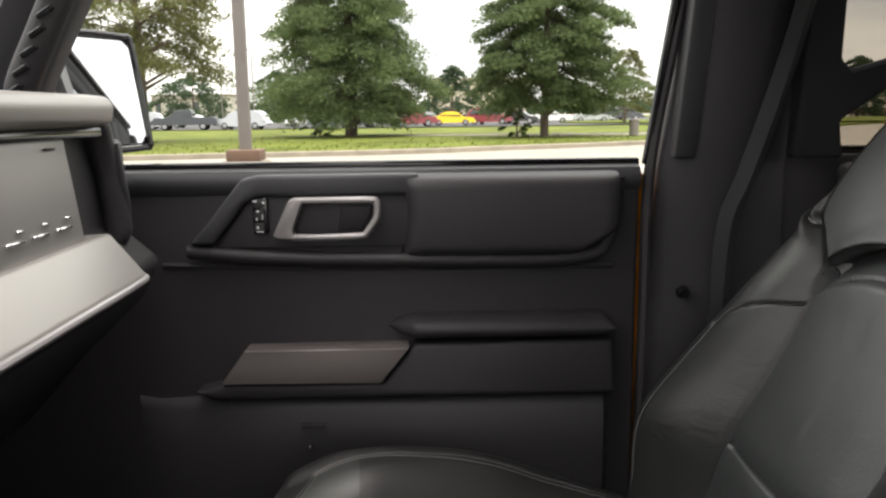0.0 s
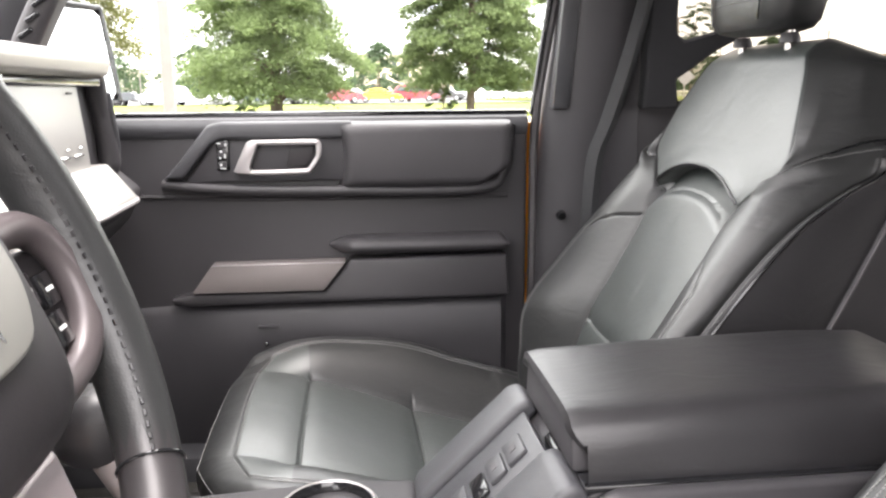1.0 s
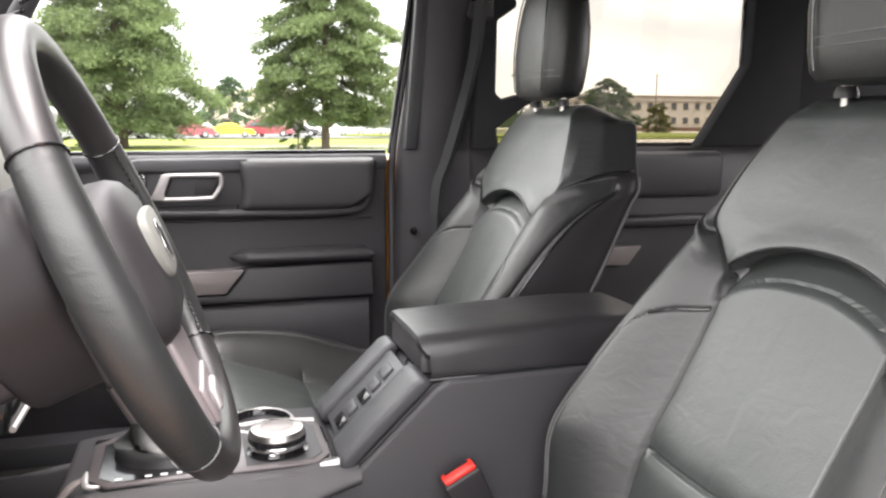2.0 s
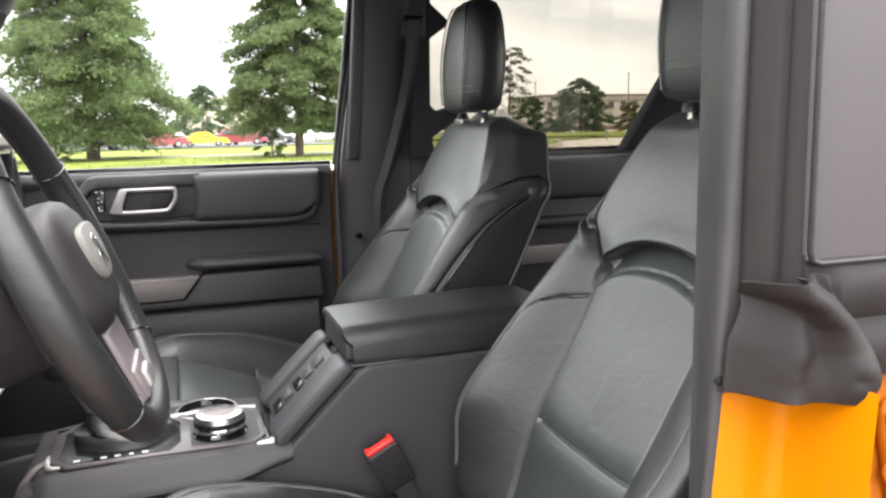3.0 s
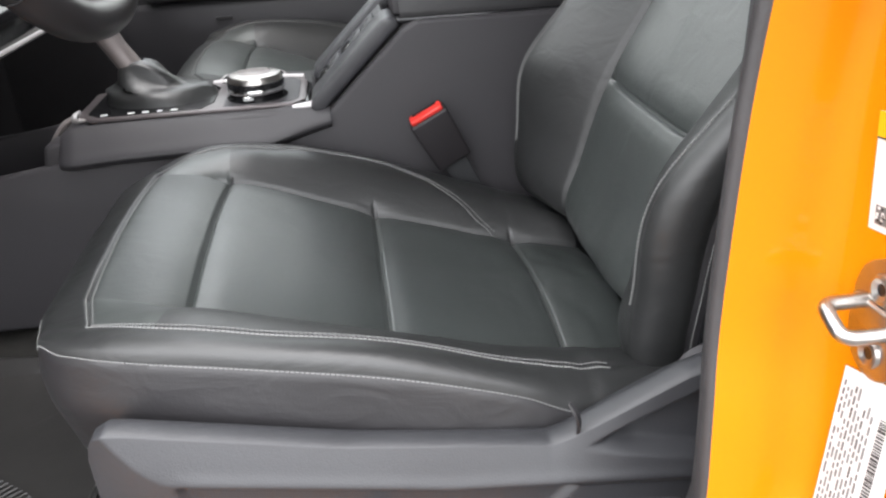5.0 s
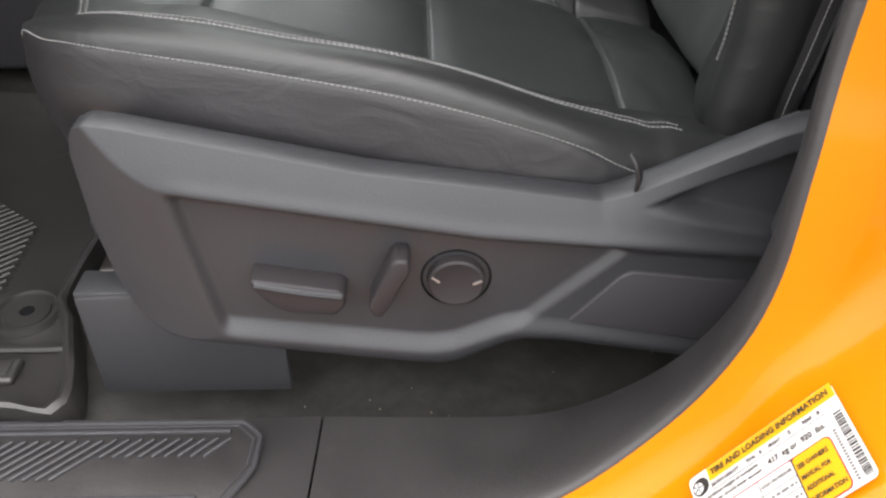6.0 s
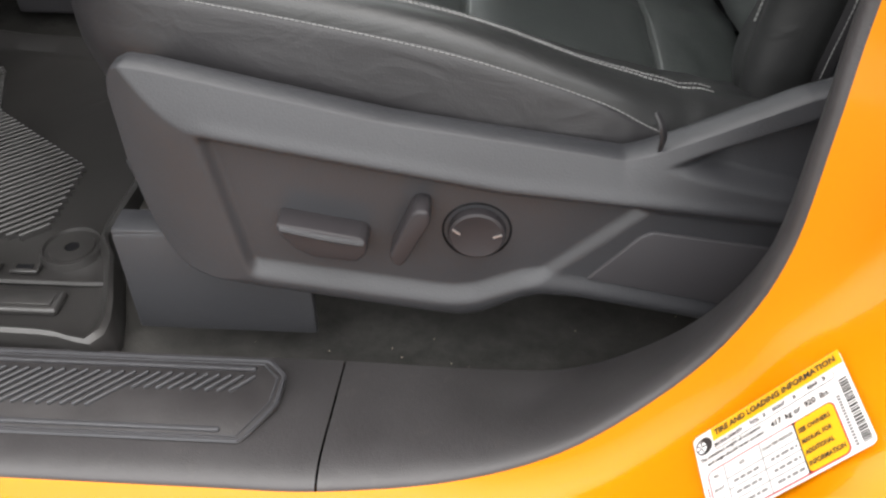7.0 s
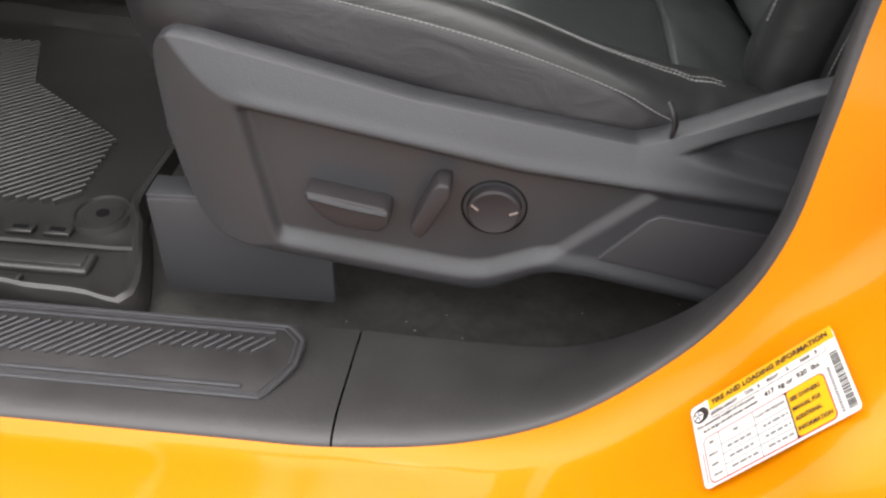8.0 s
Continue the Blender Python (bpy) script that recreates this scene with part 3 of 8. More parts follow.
# tread plate: a raised rim, two long bars and slanting ribs
tread = part("tread_plate", prism([(-0.85, -0.712), (0.108, -0.712), (0.122, -0.728), (0.122, -0.755), (0.106, -0.79), (-0.85, -0.79)], "z", 0.706, 0.7125, 0.002, 2), TREAD, sill)
part("rim", tube([(-0.85, -0.713, 0.7125), (0.106, -0.713, 0.7125), (0.110, -0.7155, 0.7125), (0.119, -0.725, 0.7125), (0.121, -0.729, 0.7125), (0.121, -0.754, 0.7125), (0.119, -0.760, 0.7125), (0.108, -0.784, 0.7125), (0.104, -0.789, 0.7125), (-0.85, -0.789, 0.7125)], 0.0017, 10, 6, smooth_path=False), PLASTIC_GREY, tread)
part("rim_line", tube([(-0.85, -0.7165, 0.7125), (0.104, -0.7165, 0.7125), (0.1165, -0.730, 0.7125), (0.1165, -0.753, 0.7125), (0.102, -0.7855, 0.7125), (-0.85, -0.7855, 0.7125)], 0.0009, 10, 6, smooth_path=False), PLASTIC_GREY, tread)
part("long_bar", rbox((-0.375, -0.7225, 0.7132), (0.95, 0.0042, 0.0032), 0.0014, 2), PLASTIC_GREY, tread)
part("long_bar", rbox((-0.385, -0.7805, 0.7132), (0.95, 0.0042, 0.0032), 0.0014, 2), PLASTIC_GREY, tread)
SLOPE = 0.125


def tilt(me):
    for v in me.vertices:
        v.co.z += SLOPE * max(0.0, -0.708 - v.co.y)


tilt(tread.data)
for ob in tread.children:
    tilt(ob.data)


def rib_mesh(length):
    b = rbox((0, 0, 0), (0.0021, length, 0.0042), 0.0008, 1, rot=(0, 0, -42))
    for v in b.verts:
        v.co.z -= SLOPE * v.co.y
    me = bpy.data.meshes.new("rib")
    b.to_mesh(me)
    b.free()
    me.materials.append(PLASTIC_GREY)
    return me


RIB_LONG, RIB_SHORT = rib_mesh(0.046), rib_mesh(0.022)
for i in range(78):
    short = i < 10
    ob = new("rib", RIB_SHORT if short else RIB_LONG)
    ob.parent = tread
    y = -0.738 if short else -0.7475
    ob.location = (0.094 - 0.0085 * i, y, 0.7134 + SLOPE * (-0.708 - y))

# painted body round the opening
body = new("body_side")
tagged(body, "glossy orange painted door jamb and rocker", "car body", kind="structure")
SILL_PROF = [(0.0, -0.82), (0.003, -0.828), (0.006, -0.86), (0.012, -0.895), (0.03, -0.912), (0.08, -0.918), (0.16, -0.90), (0.20, -0.885), (0.24, -0.86)]
FOOT_PROF = [(0.0, -0.80), (0.012, -0.806), (0.019, -0.818), (0.021, -0.87), (0.026, -0.898), (0.05, -0.91), (0.12, -0.912), (0.16, -0.905), (0.20, -0.89)]
JAMB_PROF = [(0.0, -0.76), (0.022, -0.764), (0.046, -0.768), (0.056, -0.785), (0.060, -0.822), (0.070, -0.842), (0.084, -0.845), (0.091, -0.836), (0.094, -0.803)]


def jamb_row(i):
    p, d = edge_out[i], out_dir(i)
    x, z = p[0], p[2]
    to_foot = smooth01(x, 0.16, 0.34)
    to_jamb = smooth01(z, 0.845, 0.925)
    yb = (SILL_PROF[0][1] * (1 - to_foot) + FOOT_PROF[0][1] * to_foot) * (1 - to_jamb) + JAMB_PROF[0][1] * to_jamb
    row = []
    for a, b, c in zip(SILL_PROF, FOOT_PROF, JAMB_PROF):
        dd = (a[0] * (1 - to_foot) + b[0] * to_foot) * (1 - to_jamb) + c[0] * to_jamb
        yy = (a[1] * (1 - to_foot) + b[1] * to_foot) * (1 - to_jamb) + c[1] * to_jamb
        if dd > 0.05:
            dd = 0.05 + (dd - 0.05) * (1 - 0.95 * smooth01(z, 1.07, 1.21))
        row.append(p + d * dd + np.array([0, yy - yb, 0]))
    return spline(row, 40)


jamb_top = int(np.argmin(np.abs(edge_out[:, 2] - 1.26)))
part("jamb", sheet([jamb_row(i) for i in range(0, jamb_top)]), ORANGE, body)
# outer skin behind the jamb, the rear door with its hinge recess
rear_door = thing("rear_door", "orange painted rear door with bolted hinge plates", "car door", at=(0.9, -0.80, 0.7))
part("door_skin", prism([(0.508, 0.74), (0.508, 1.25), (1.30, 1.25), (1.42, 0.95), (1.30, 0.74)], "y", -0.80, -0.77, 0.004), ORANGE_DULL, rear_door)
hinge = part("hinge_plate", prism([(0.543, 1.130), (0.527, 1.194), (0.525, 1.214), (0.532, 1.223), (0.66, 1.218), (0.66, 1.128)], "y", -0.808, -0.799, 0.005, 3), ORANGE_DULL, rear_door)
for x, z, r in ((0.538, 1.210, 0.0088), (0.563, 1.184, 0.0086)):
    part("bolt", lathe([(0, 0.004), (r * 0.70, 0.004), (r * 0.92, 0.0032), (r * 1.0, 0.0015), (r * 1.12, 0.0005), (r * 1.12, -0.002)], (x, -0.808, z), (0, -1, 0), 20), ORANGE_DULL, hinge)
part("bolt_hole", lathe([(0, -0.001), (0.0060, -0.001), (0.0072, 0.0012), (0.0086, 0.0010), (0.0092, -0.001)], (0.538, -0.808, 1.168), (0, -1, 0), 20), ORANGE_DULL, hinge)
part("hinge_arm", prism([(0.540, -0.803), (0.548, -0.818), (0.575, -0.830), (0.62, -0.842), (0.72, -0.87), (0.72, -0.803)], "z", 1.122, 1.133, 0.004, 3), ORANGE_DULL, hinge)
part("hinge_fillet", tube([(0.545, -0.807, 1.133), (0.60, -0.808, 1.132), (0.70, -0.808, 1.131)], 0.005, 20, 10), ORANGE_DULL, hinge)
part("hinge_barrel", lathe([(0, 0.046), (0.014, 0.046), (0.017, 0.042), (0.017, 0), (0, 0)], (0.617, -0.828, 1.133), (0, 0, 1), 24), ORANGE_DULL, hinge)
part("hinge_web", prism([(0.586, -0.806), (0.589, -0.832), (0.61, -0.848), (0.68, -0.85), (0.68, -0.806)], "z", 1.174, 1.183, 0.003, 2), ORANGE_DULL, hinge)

# soft top: pleated post cover, lower band, side panel and the corner boot
soft_top = thing("soft_top", "charcoal vinyl soft top with stitched side panel", "soft top", at=(0.6, -0.80, 1.5))
rows = []
for z in np.linspace(1.300, 1.82, 34):
    lean = (z - 1.24) * 0.012
    rows.append([(x + lean, y, z) for x, y in spline([(0.437, -0.758), (0.435, -0.766), (0.438, -0.776), (0.4425, -0.784), (0.4475, -0.786), (0.4455, -0.790), (0.4475, -0.797), (0.453, -0.803), (0.456, -0.802)], 26)])
part("post_cover", sheet(rows, 0.002), VINYL, soft_top)
part("side_panel", prism([(0.453, 1.328), (0.453, 1.82), (1.75, 1.82), (1.55, 1.322)], "y", -0.807, -0.80, 0.002), VINYL_PANEL, soft_top, "matt grey quarter panel")
part("panel_edge", tube([(0.4535, -0.8085, 1.82), (0.4535, -0.8085, 1.336), (0.456, -0.8085, 1.329), (0.462, -0.8085, 1.327), (1.5, -0.8085, 1.322)], 0.0022, 120, 8, smooth_path=False), LEATHER_SIDE, soft_top)


def band_y(x, z):
    """The band swells under the panel, folds in at a crease and hangs flat below it."""
    fold = 1.289 + 0.004 * math.sin(x * 9) + 0.003 * noise.noise((x * 14, 0, 3))
    top = math.sin(math.pi * min(1, max(0, (1.327 - z) / (1.327 - fold)))) if z > fold else 0.0
    hang = math.sin(math.pi * min(1, max(0, (fold - z) / (fold - 1.241)))) if z < fold else 0.0
    return -0.8055 - 0.007 * max(0, top) ** 0.8 - 0.005 * max(0, hang) - 0.003 * noise.noise((x * 16, z * 22, 1.0)) * max(top, hang)


part("lower_band", sheet([[(x, band_y(x, z) if x > 0.47 else -0.8045, z) for x in np.linspace(0.4525, 1.55, 130)] for z in np.linspace(1.242, 1.3325, 26)], 0.002), VINYL, soft_top)
part("frame_fill", rbox((0.53, -0.73, 1.57), (0.08, 0.06, 0.50), 0.01), PLASTIC, soft_top)
part("inner_panel", rbox((1.13, -0.77, 1.28), (1.3, 0.04, 1.14), 0.01), HEADLINER, soft_top)
# corner boot: a padded flap hanging over the jamb
rows = []
NB, MB = 64, 56
for j in range(MB):
    v = j / (MB - 1)
    z = 1.312 - 0.084 * v
    row = []
    for i in range(NB):
        u = i / (NB - 1)
        x = 0.434 - 0.012 * smooth01(v, 0.1, 0.6) + (0.028 + 0.052 * smooth01(v, 0.0, 0.62)) * u + 0.002 * math.sin(5 * v)
        y = -0.764 - 0.046 * smooth01(u, 0.0, 0.30) + 0.028 * smooth01(u, 0.84, 1.0) * smooth01(v, 0.1, 0.4)
        # a roll hangs over a deep slanting crease and swells into the lower corner
        off = u - np.interp(v, (0.0, 0.10, 0.22, 0.40, 0.62, 1.0), (-0.15, -0.05, 0.20, 0.40, 0.45, 0.48))
        roll = smooth01(off, 0.0, 0.30 + 0.10 * v) * (1 - 0.75 * smooth01(off, 0.36, 0.72)) if off > 0 else 0.0
        flat_side = smooth01(-off, 0.0, 0.22)
        knob = math.exp(-((u - 0.86) / 0.14) ** 2 - ((v - 0.80) / 0.20) ** 2)
        dent = math.exp(-((u - 0.80) / 0.05) ** 2 - ((v - 0.80) / 0.06) ** 2)
        y -= (0.016 - 0.004 * v) * roll + 0.003 * flat_side + 0.016 * knob - 0.005 * dent
        y -= 0.0022 * noise.noise((u * 4, v * 4, 2.0)) + 0.0005 * noise.noise((u * 14, v * 9, 5.0))
        zz = z + 0.010 * u * v + 0.003 * math.sin(u * 5 + 1) * v + 0.010 * (1 - v) * math.sin(u * 2.2)
        if v > 0.97:
            y += 0.006
        row.append((x - 0.005 * roll, y, zz))
    rows.append(row)
boot = part("corner_boot", sheet(rows, 0.003), VINYL, soft_top, "padded vinyl boot over the door pillar")
part("loose_edge", sheet([[(0.441, -0.812, 1.320), (0.443, -0.817, 1.3195), (0.4455, -0.820, 1.3185)], [(0.4505, -0.815, 1.3065), (0.452, -0.818, 1.306), (0.453, -0.819, 1.3055)]], 0.0010), VINYL, boot)

# inner trim of the near pillar
near_pillar = new("pillar_middle_near")
tagged(near_pillar, "dark grey inner trim of the door pillar", "pillar", kind="structure")
rows = []
for i in range(125, 200):
    p = edge_in[i]
    rows.append([p + np.array([0.0, 0.0, 0]), p + np.array([0.003, 0.010, 0]), p + np.array([0.012, 0.022, 0]), p + np.array([0.05, 0.03, 0]), p + np.array([0.14, 0.02, 0])])
part("pillar_trim", sheet(rows), PLASTIC_GREY, near_pillar)
part("pillar_core", prism([(0.475, -0.685), (0.60, -0.685), (0.60, -0.75), (0.485, -0.738)], "z", 0.72, 1.82, 0.004), PLASTIC, near_pillar)
part("trim_clip", lathe([(0, 0.002), (0.0035, 0.0015), (0.004, 0)], (0.424, -0.759, 1.236), (-0.6, -0.8, 0), 10), GLOSS_BLACK, near_pillar)

# striker on the jamb
striker = thing("door_striker", "bright steel door striker bolted to the orange jamb", "striker", at=(0.475, -0.80, 1.05))
SY, SZ = -0.8135, 1.0375
face = Matrix.Translation((0.4705, SY, SZ)) @ Euler((0, radians(-90), 0)).to_matrix().to_4x4()
outline = spline([(0.031, -0.006), (0.031, 0.006), (0.021, 0.018), (0.0, 0.0215), (-0.021, 0.018), (-0.031, 0.006), (-0.031, -0.006), (-0.021, -0.018), (0.0, -0.0215), (0.021, -0.018)], 40, True)
part("base_plate", prism([tuple(p) for p in outline], "z", -0.004, 0.003, 0.0012, 2, m=face), STEEL, striker)
part("loop", tube([(0.474, SY + 0.010, SZ + 0.007), (0.456, SY + 0.010, SZ + 0.007), (0.4475, SY + 0.0095, SZ + 0.007), (0.4445, SY + 0.006, SZ + 0.006), (0.4445, SY - 0.005, SZ + 0.001), (0.4475, SY - 0.009, SZ - 0.0005), (0.456, SY - 0.010, SZ - 0.001), (0.474, SY - 0.010, SZ - 0.001)], 0.0038, 60, 12), STEEL, striker)
part("loop_foot", prism([(-0.006, -0.018), (-0.006, 0.018), (0.009, 0.018), (0.009, -0.018)], "z", 0.002, 0.0055, 0.003, 3, m=face), STEEL, striker)
for dz in (0.0178, -0.0178):
    bolt = part("bolt", lathe([(0.0032, 0.0014), (0.0058, 0.0028), (0.0074, 0.0022), (0.0082, 0)], (0.4677, SY, SZ + dz), (-1, 0, 0), 22), STEEL, striker)
    part("bolt_recess", lathe([(0.0, 0.0006), (0.0032, 0.0012)], (0.4677, SY, SZ + dz), (-1, 0, 0), 12), GLOSS_BLACK, bolt)

# warning label above the striker
def panel_matrix(o, u, v):
    u, v = Vector(u).normalized(), Vector(v).normalized()
    n = u.cross(v)
    return Matrix(((u.x, v.x, n.x, o[0]), (u.y, v.y, n.y, o[1]), (u.z, v.z, n.z, o[2]), (0, 0, 0, 1)))


def flat(name, m, x0, y0, x1, y1, mat, parent, lift=0.0004, r=0.0):
    if r:
        pts = []
        for cx, cy, a0 in ((x1 - r, y1 - r, 0), (x0 + r, y1 - r, 90), (x0 + r, y0 + r, 180), (x1 - r, y0 + r, 270)):
            for k in range(5):
                a = radians(a0 + 22.5 * k)
                pts.append((cx + r * math.cos(a), cy + r * math.sin(a)))
    else:
        pts = [(x0, y0), (x1, y0), (x1, y1), (x0, y1)]
    return part(name, prism(pts, "z", lift - 0.0003, lift, 0, m=m), mat, parent, smooth=False)


warn = thing("warning_label", "white and yellow warning sticker on the orange jamb", "label", at=(0.475, -0.80, 1.10))
wm = panel_matrix((0.4722, -0.7885, 1.0767), (0.04, -0.9, 0.09), (-0.02, 0.10, 1)) @ Matrix.Diagonal((0.98, 0.90, 1, 1))
flat("sheet", wm, 0, 0, 0.054, 0.064, LABEL_WHITE, warn, 0.0006)
flat("band", wm, 0, 0.0505, 0.054, 0.064, LABEL_YELLOW, warn, 0.0010)
flat("band_edge", wm, 0, 0.0498, 0.054, 0.0506, INK, warn, 0.0012)
part("warning_sign", prism([(0.013, 0.051), (0.024, 0.051), (0.0185, 0.061)], "z", 0.001, 0.0014, 0, m=wm), INK, warn, smooth=False)
flat("book_sign", wm, 0.030, 0.0515, 0.040, 0.0595, INK, warn, 0.0014)
flat("book_page", wm, 0.0312, 0.0525, 0.0346, 0.0585, LABEL_YELLOW, warn, 0.0018)
flat("book_page", wm, 0.0354, 0.0525, 0.0388, 0.0585, LABEL_YELLOW, warn, 0.0018)
for k in range(6):
    a = 0.009 + random.uniform(0, 0.004)
    end = 0.047 - random.uniform(0, 0.006)
    while a < end - 0.002:
        wlen = random.uniform(0.002, 0.0065)
        flat("text_bar", wm, a, 0.0430 - 0.0044 * k, min(a + wlen, end), 0.0446 - 0.0044 * k, TEXT_GREY, warn, 0.0010)
        a += wlen + 0.0012
for cx, cy, w in ((0.0045, 0.004, 0.0095), (0.0445, 0.003, 0.0080)):
    patch = flat("code_patch", wm, cx, cy, cx + w, cy + w * 1.1, TEXT_GREY, warn, 0.0010)
    for k in range(14):
        px, py = random.uniform(0, w * 0.82), random.uniform(0, w * 0.92)
        flat("code_dot", wm, cx + px, cy + py, cx + px + 0.0015, cy + py + 0.0015, INK if k % 2 else LABEL_WHITE, warn, 0.0014)
part("drawing", tube([wm @ Vector(p) for p in ((0.0245, 0.0105, 0.0010), (0.028, 0.0120, 0.0010), (0.032, 0.0118, 0.0010), (0.034, 0.0100, 0.0010), (0.038, 0.0085, 0.0010))], 0.0012, 24, 6, flat=0.3), INK, warn)
part("drawing", tube([wm @ Vector(p) for p in ((0.027, 0.0075, 0.0010), (0.031, 0.0050, 0.0010), (0.035, 0.0065, 0.0010), (0.040, 0.0045, 0.0010), (0.043, 0.0060, 0.0010))], 0.0005, 24, 6), INK, warn)

spec = thing("certification_label", "long white certification sticker below the door striker", "label", at=(0.475, -0.80, 0.95))


def jamb_point(a, b, lift):
    """A place on the curved jamb: a across the sticker, b down from its upper edge."""
    y, z = -0.801 - 0.98 * a - 0.08 * b, 1.0043 + 0.19 * a - b
    x = np.interp(z, (0.90, 0.91, 0.92, 0.95, 0.98, 1.005, 1.02), (0.4480, 0.4545, 0.4585, 0.4618, 0.4650, 0.4678, 0.4688)) + 0.13 * (-0.803 - y)
    return (x - lift, y, z)


def bent(name, a0, b0, a1, b1, mat, lift):
    n = max(2, int((b1 - b0) / 0.006) + 2)
    part(name, sheet([[jamb_point(a, b, lift) for a in np.linspace(a0, a1, 4)] for b in np.linspace(b0, b1, n)], 0.0002), mat, spec, smooth=False)


bent("sheet", 0.0, 0.0, 0.041, 0.091, LABEL_WHITE, 0.0016)
for k in range(9):
    b = 0.006 + random.uniform(0, 0.010) + (0.008 if k > 4 else 0)
    while b < 0.084:
        wlen = random.uniform(0.002, 0.007)
        if random.random() < 0.82:
            bent("text_bar", 0.0022 + 0.0026 * k, b, 0.0034 + 0.0026 * k, min(b + wlen, 0.088), BAR_GREY if k % 3 else TEXT_GREY, 0.0021)
        b += wlen + 0.0016
b = 0.018
while b < 0.082:
    wlen = random.uniform(0.0004, 0.0014)
    bent("code_bar", 0.0285, b, 0.0335, b + wlen, INK, 0.0021)
    b += wlen + random.uniform(0.0005, 0.0011)

# tyre label on the foot of the jamb
tyre = thing("tyre_label", "white tyre and loading sticker with yellow heading", "label", at=(0.40, -0.84, 0.82))
tm = panel_matrix((0.3727, -0.8665, 0.7888), (0.052, 0.0, 0.076), (0.0, 1, 0.0)) @ Matrix.Translation((0.0021, -0.0097, 0.0011))
TW, TH = 0.0924, 0.0523


def on_label(name, u0, v0, u1, v1, mat, level=1, r=0.0):
    """A printed field, in fractions of the sticker's width and height."""
    return flat(name, tm, u0 * TW, v0 * TH, u1 * TW, v1 * TH, mat, tyre, 0.0010 + 0.00015 * level, r)


def print_text(text, u0, u1, v, size, mat=INK, name="printed_text", bold=0.0):
    """One printed line, set to the width that it takes up on the sticker."""
    ob = words(text, size, Matrix(), mat, name, tyre, bold)
    xs = [p.co.x for p in ob.data.vertices]
    wide = (u1 - u0) * TW / (max(xs) - min(xs))
    m = tm @ Matrix.Translation((u0 * TW, v * TH, 0.0017)) @ Matrix.Diagonal((wide, 1, 1, 1)) @ Matrix.Translation((-min(xs), 0, 0))
    ob.data.transform(m)


on_label("sheet", 0, 0, 1, 1, LABEL_WHITE, 0, 0.003)
on_label("heading", 0.139, 0.852, 0.9965, 0.9965, LABEL_YELLOW, 1)
print_text("TIRE AND LOADING INFORMATION", 0.166, 0.969, 0.888, 0.0046, name="heading_text", bold=0.00010)
for nm, u, v, r, k, mt in (("tyre_tread", 0.078, 0.858, 0.0046, 1, INK), ("tyre_picture", 0.064, 0.852, 0.0046, 2, INK), ("tyre_picture_rim", 0.055, 0.848, 0.0031, 3, MARK_WHITE)):
    part(nm, lathe([(0.0, 0.0003), (r, 0.0003), (r, 0.0)], tm @ Vector((u * TW, v * TH, 0.0008 + 0.00015 * k)), tm.to_3x3() @ Vector((0, 0, 1)), 24), mt, tyre)
for k in range(5):
    sp = tm @ Matrix.Translation((0.055 * TW, 0.848 * TH, 0.0)) @ Matrix.Rotation(k * 2 * math.pi / 5, 4, 'Z')
    flat("tyre_picture_spoke", sp, 0.0006, -0.0003, 0.0030, 0.0003, INK, tyre, 0.0020)
on_label("capacity_box", 0.136, 0.748, 0.932, 0.836, INK, 1, 0.0021)
on_label("capacity_box_inner", 0.1385, 0.753, 0.9295, 0.831, LABEL_WHITE, 2, 0.0019)
for txt, u0, u1 in (("SEATING CAPACITY", 0.147, 0.345), ("TOTAL", 0.397, 0.462), ("5", 0.487, 0.505), ("FRONT", 0.553, 0.632), ("2", 0.682, 0.702), ("REAR", 0.778, 0.840), ("3", 0.866, 0.886)):
    print_text(txt, u0, u1, 0.769, 0.0027, name="capacity_text", bold=0.00004)
print_text("The combined weight of occupants", 0.030, 0.455, 0.682, 0.0027, name="weight_text", bold=0.00002)
print_text("and cargo should never exceed :", 0.074, 0.474, 0.612, 0.0027, name="weight_text", bold=0.00002)
print_text("417  kg or  920  lbs.", 0.514, 0.880, 0.622, 0.0042, name="weight_value", bold=0.00005)
on_label("table_frame", 0.046, 0.022, 0.873, 0.562, INK_RED, 1, 0.0034)
on_label("table_field", 0.054, 0.036, 0.640, 0.548, LABEL_WHITE, 2, 0.0029)
on_label("manual_box", 0.630, 0.036, 0.865, 0.548, LABEL_YELLOW, 3, 0.0029)
on_label("manual_edge", 0.6285, 0.027, 0.6365, 0.557, INK, 4)
for k, (txt, u1) in enumerate((("SEE OWNERS", 0.838), ("MANUAL FOR", 0.825), ("ADDITIONAL", 0.815), ("INFORMATION", 0.856))):
    print_text(txt, 0.650, u1, 0.418 - 0.112 * k, 0.0034, name="manual_text", bold=0.00005)
for v in (0.388, 0.273, 0.152):
    on_label("table_line", 0.165, v, 0.630, v + 0.007, TEXT_GREY, 3)
for u in (0.164, 0.407):
    on_label("table_line", u, 0.030, u + 0.004, 0.548, TEXT_GREY, 3)
for txt, u0, u1, v in (("TIRE", 0.090, 0.126, 0.452), ("SIZE", 0.268, 0.304, 0.452), ("COLD TIRE PRESSURE", 0.424, 0.618, 0.448), ("FRONT", 0.078, 0.146, 0.312), ("REAR", 0.082, 0.134, 0.194), ("SPARE", 0.080, 0.148, 0.076)):
    print_text(txt, u0, u1, v, 0.0023, TEXT_GREY, "table_text", 0.00002)
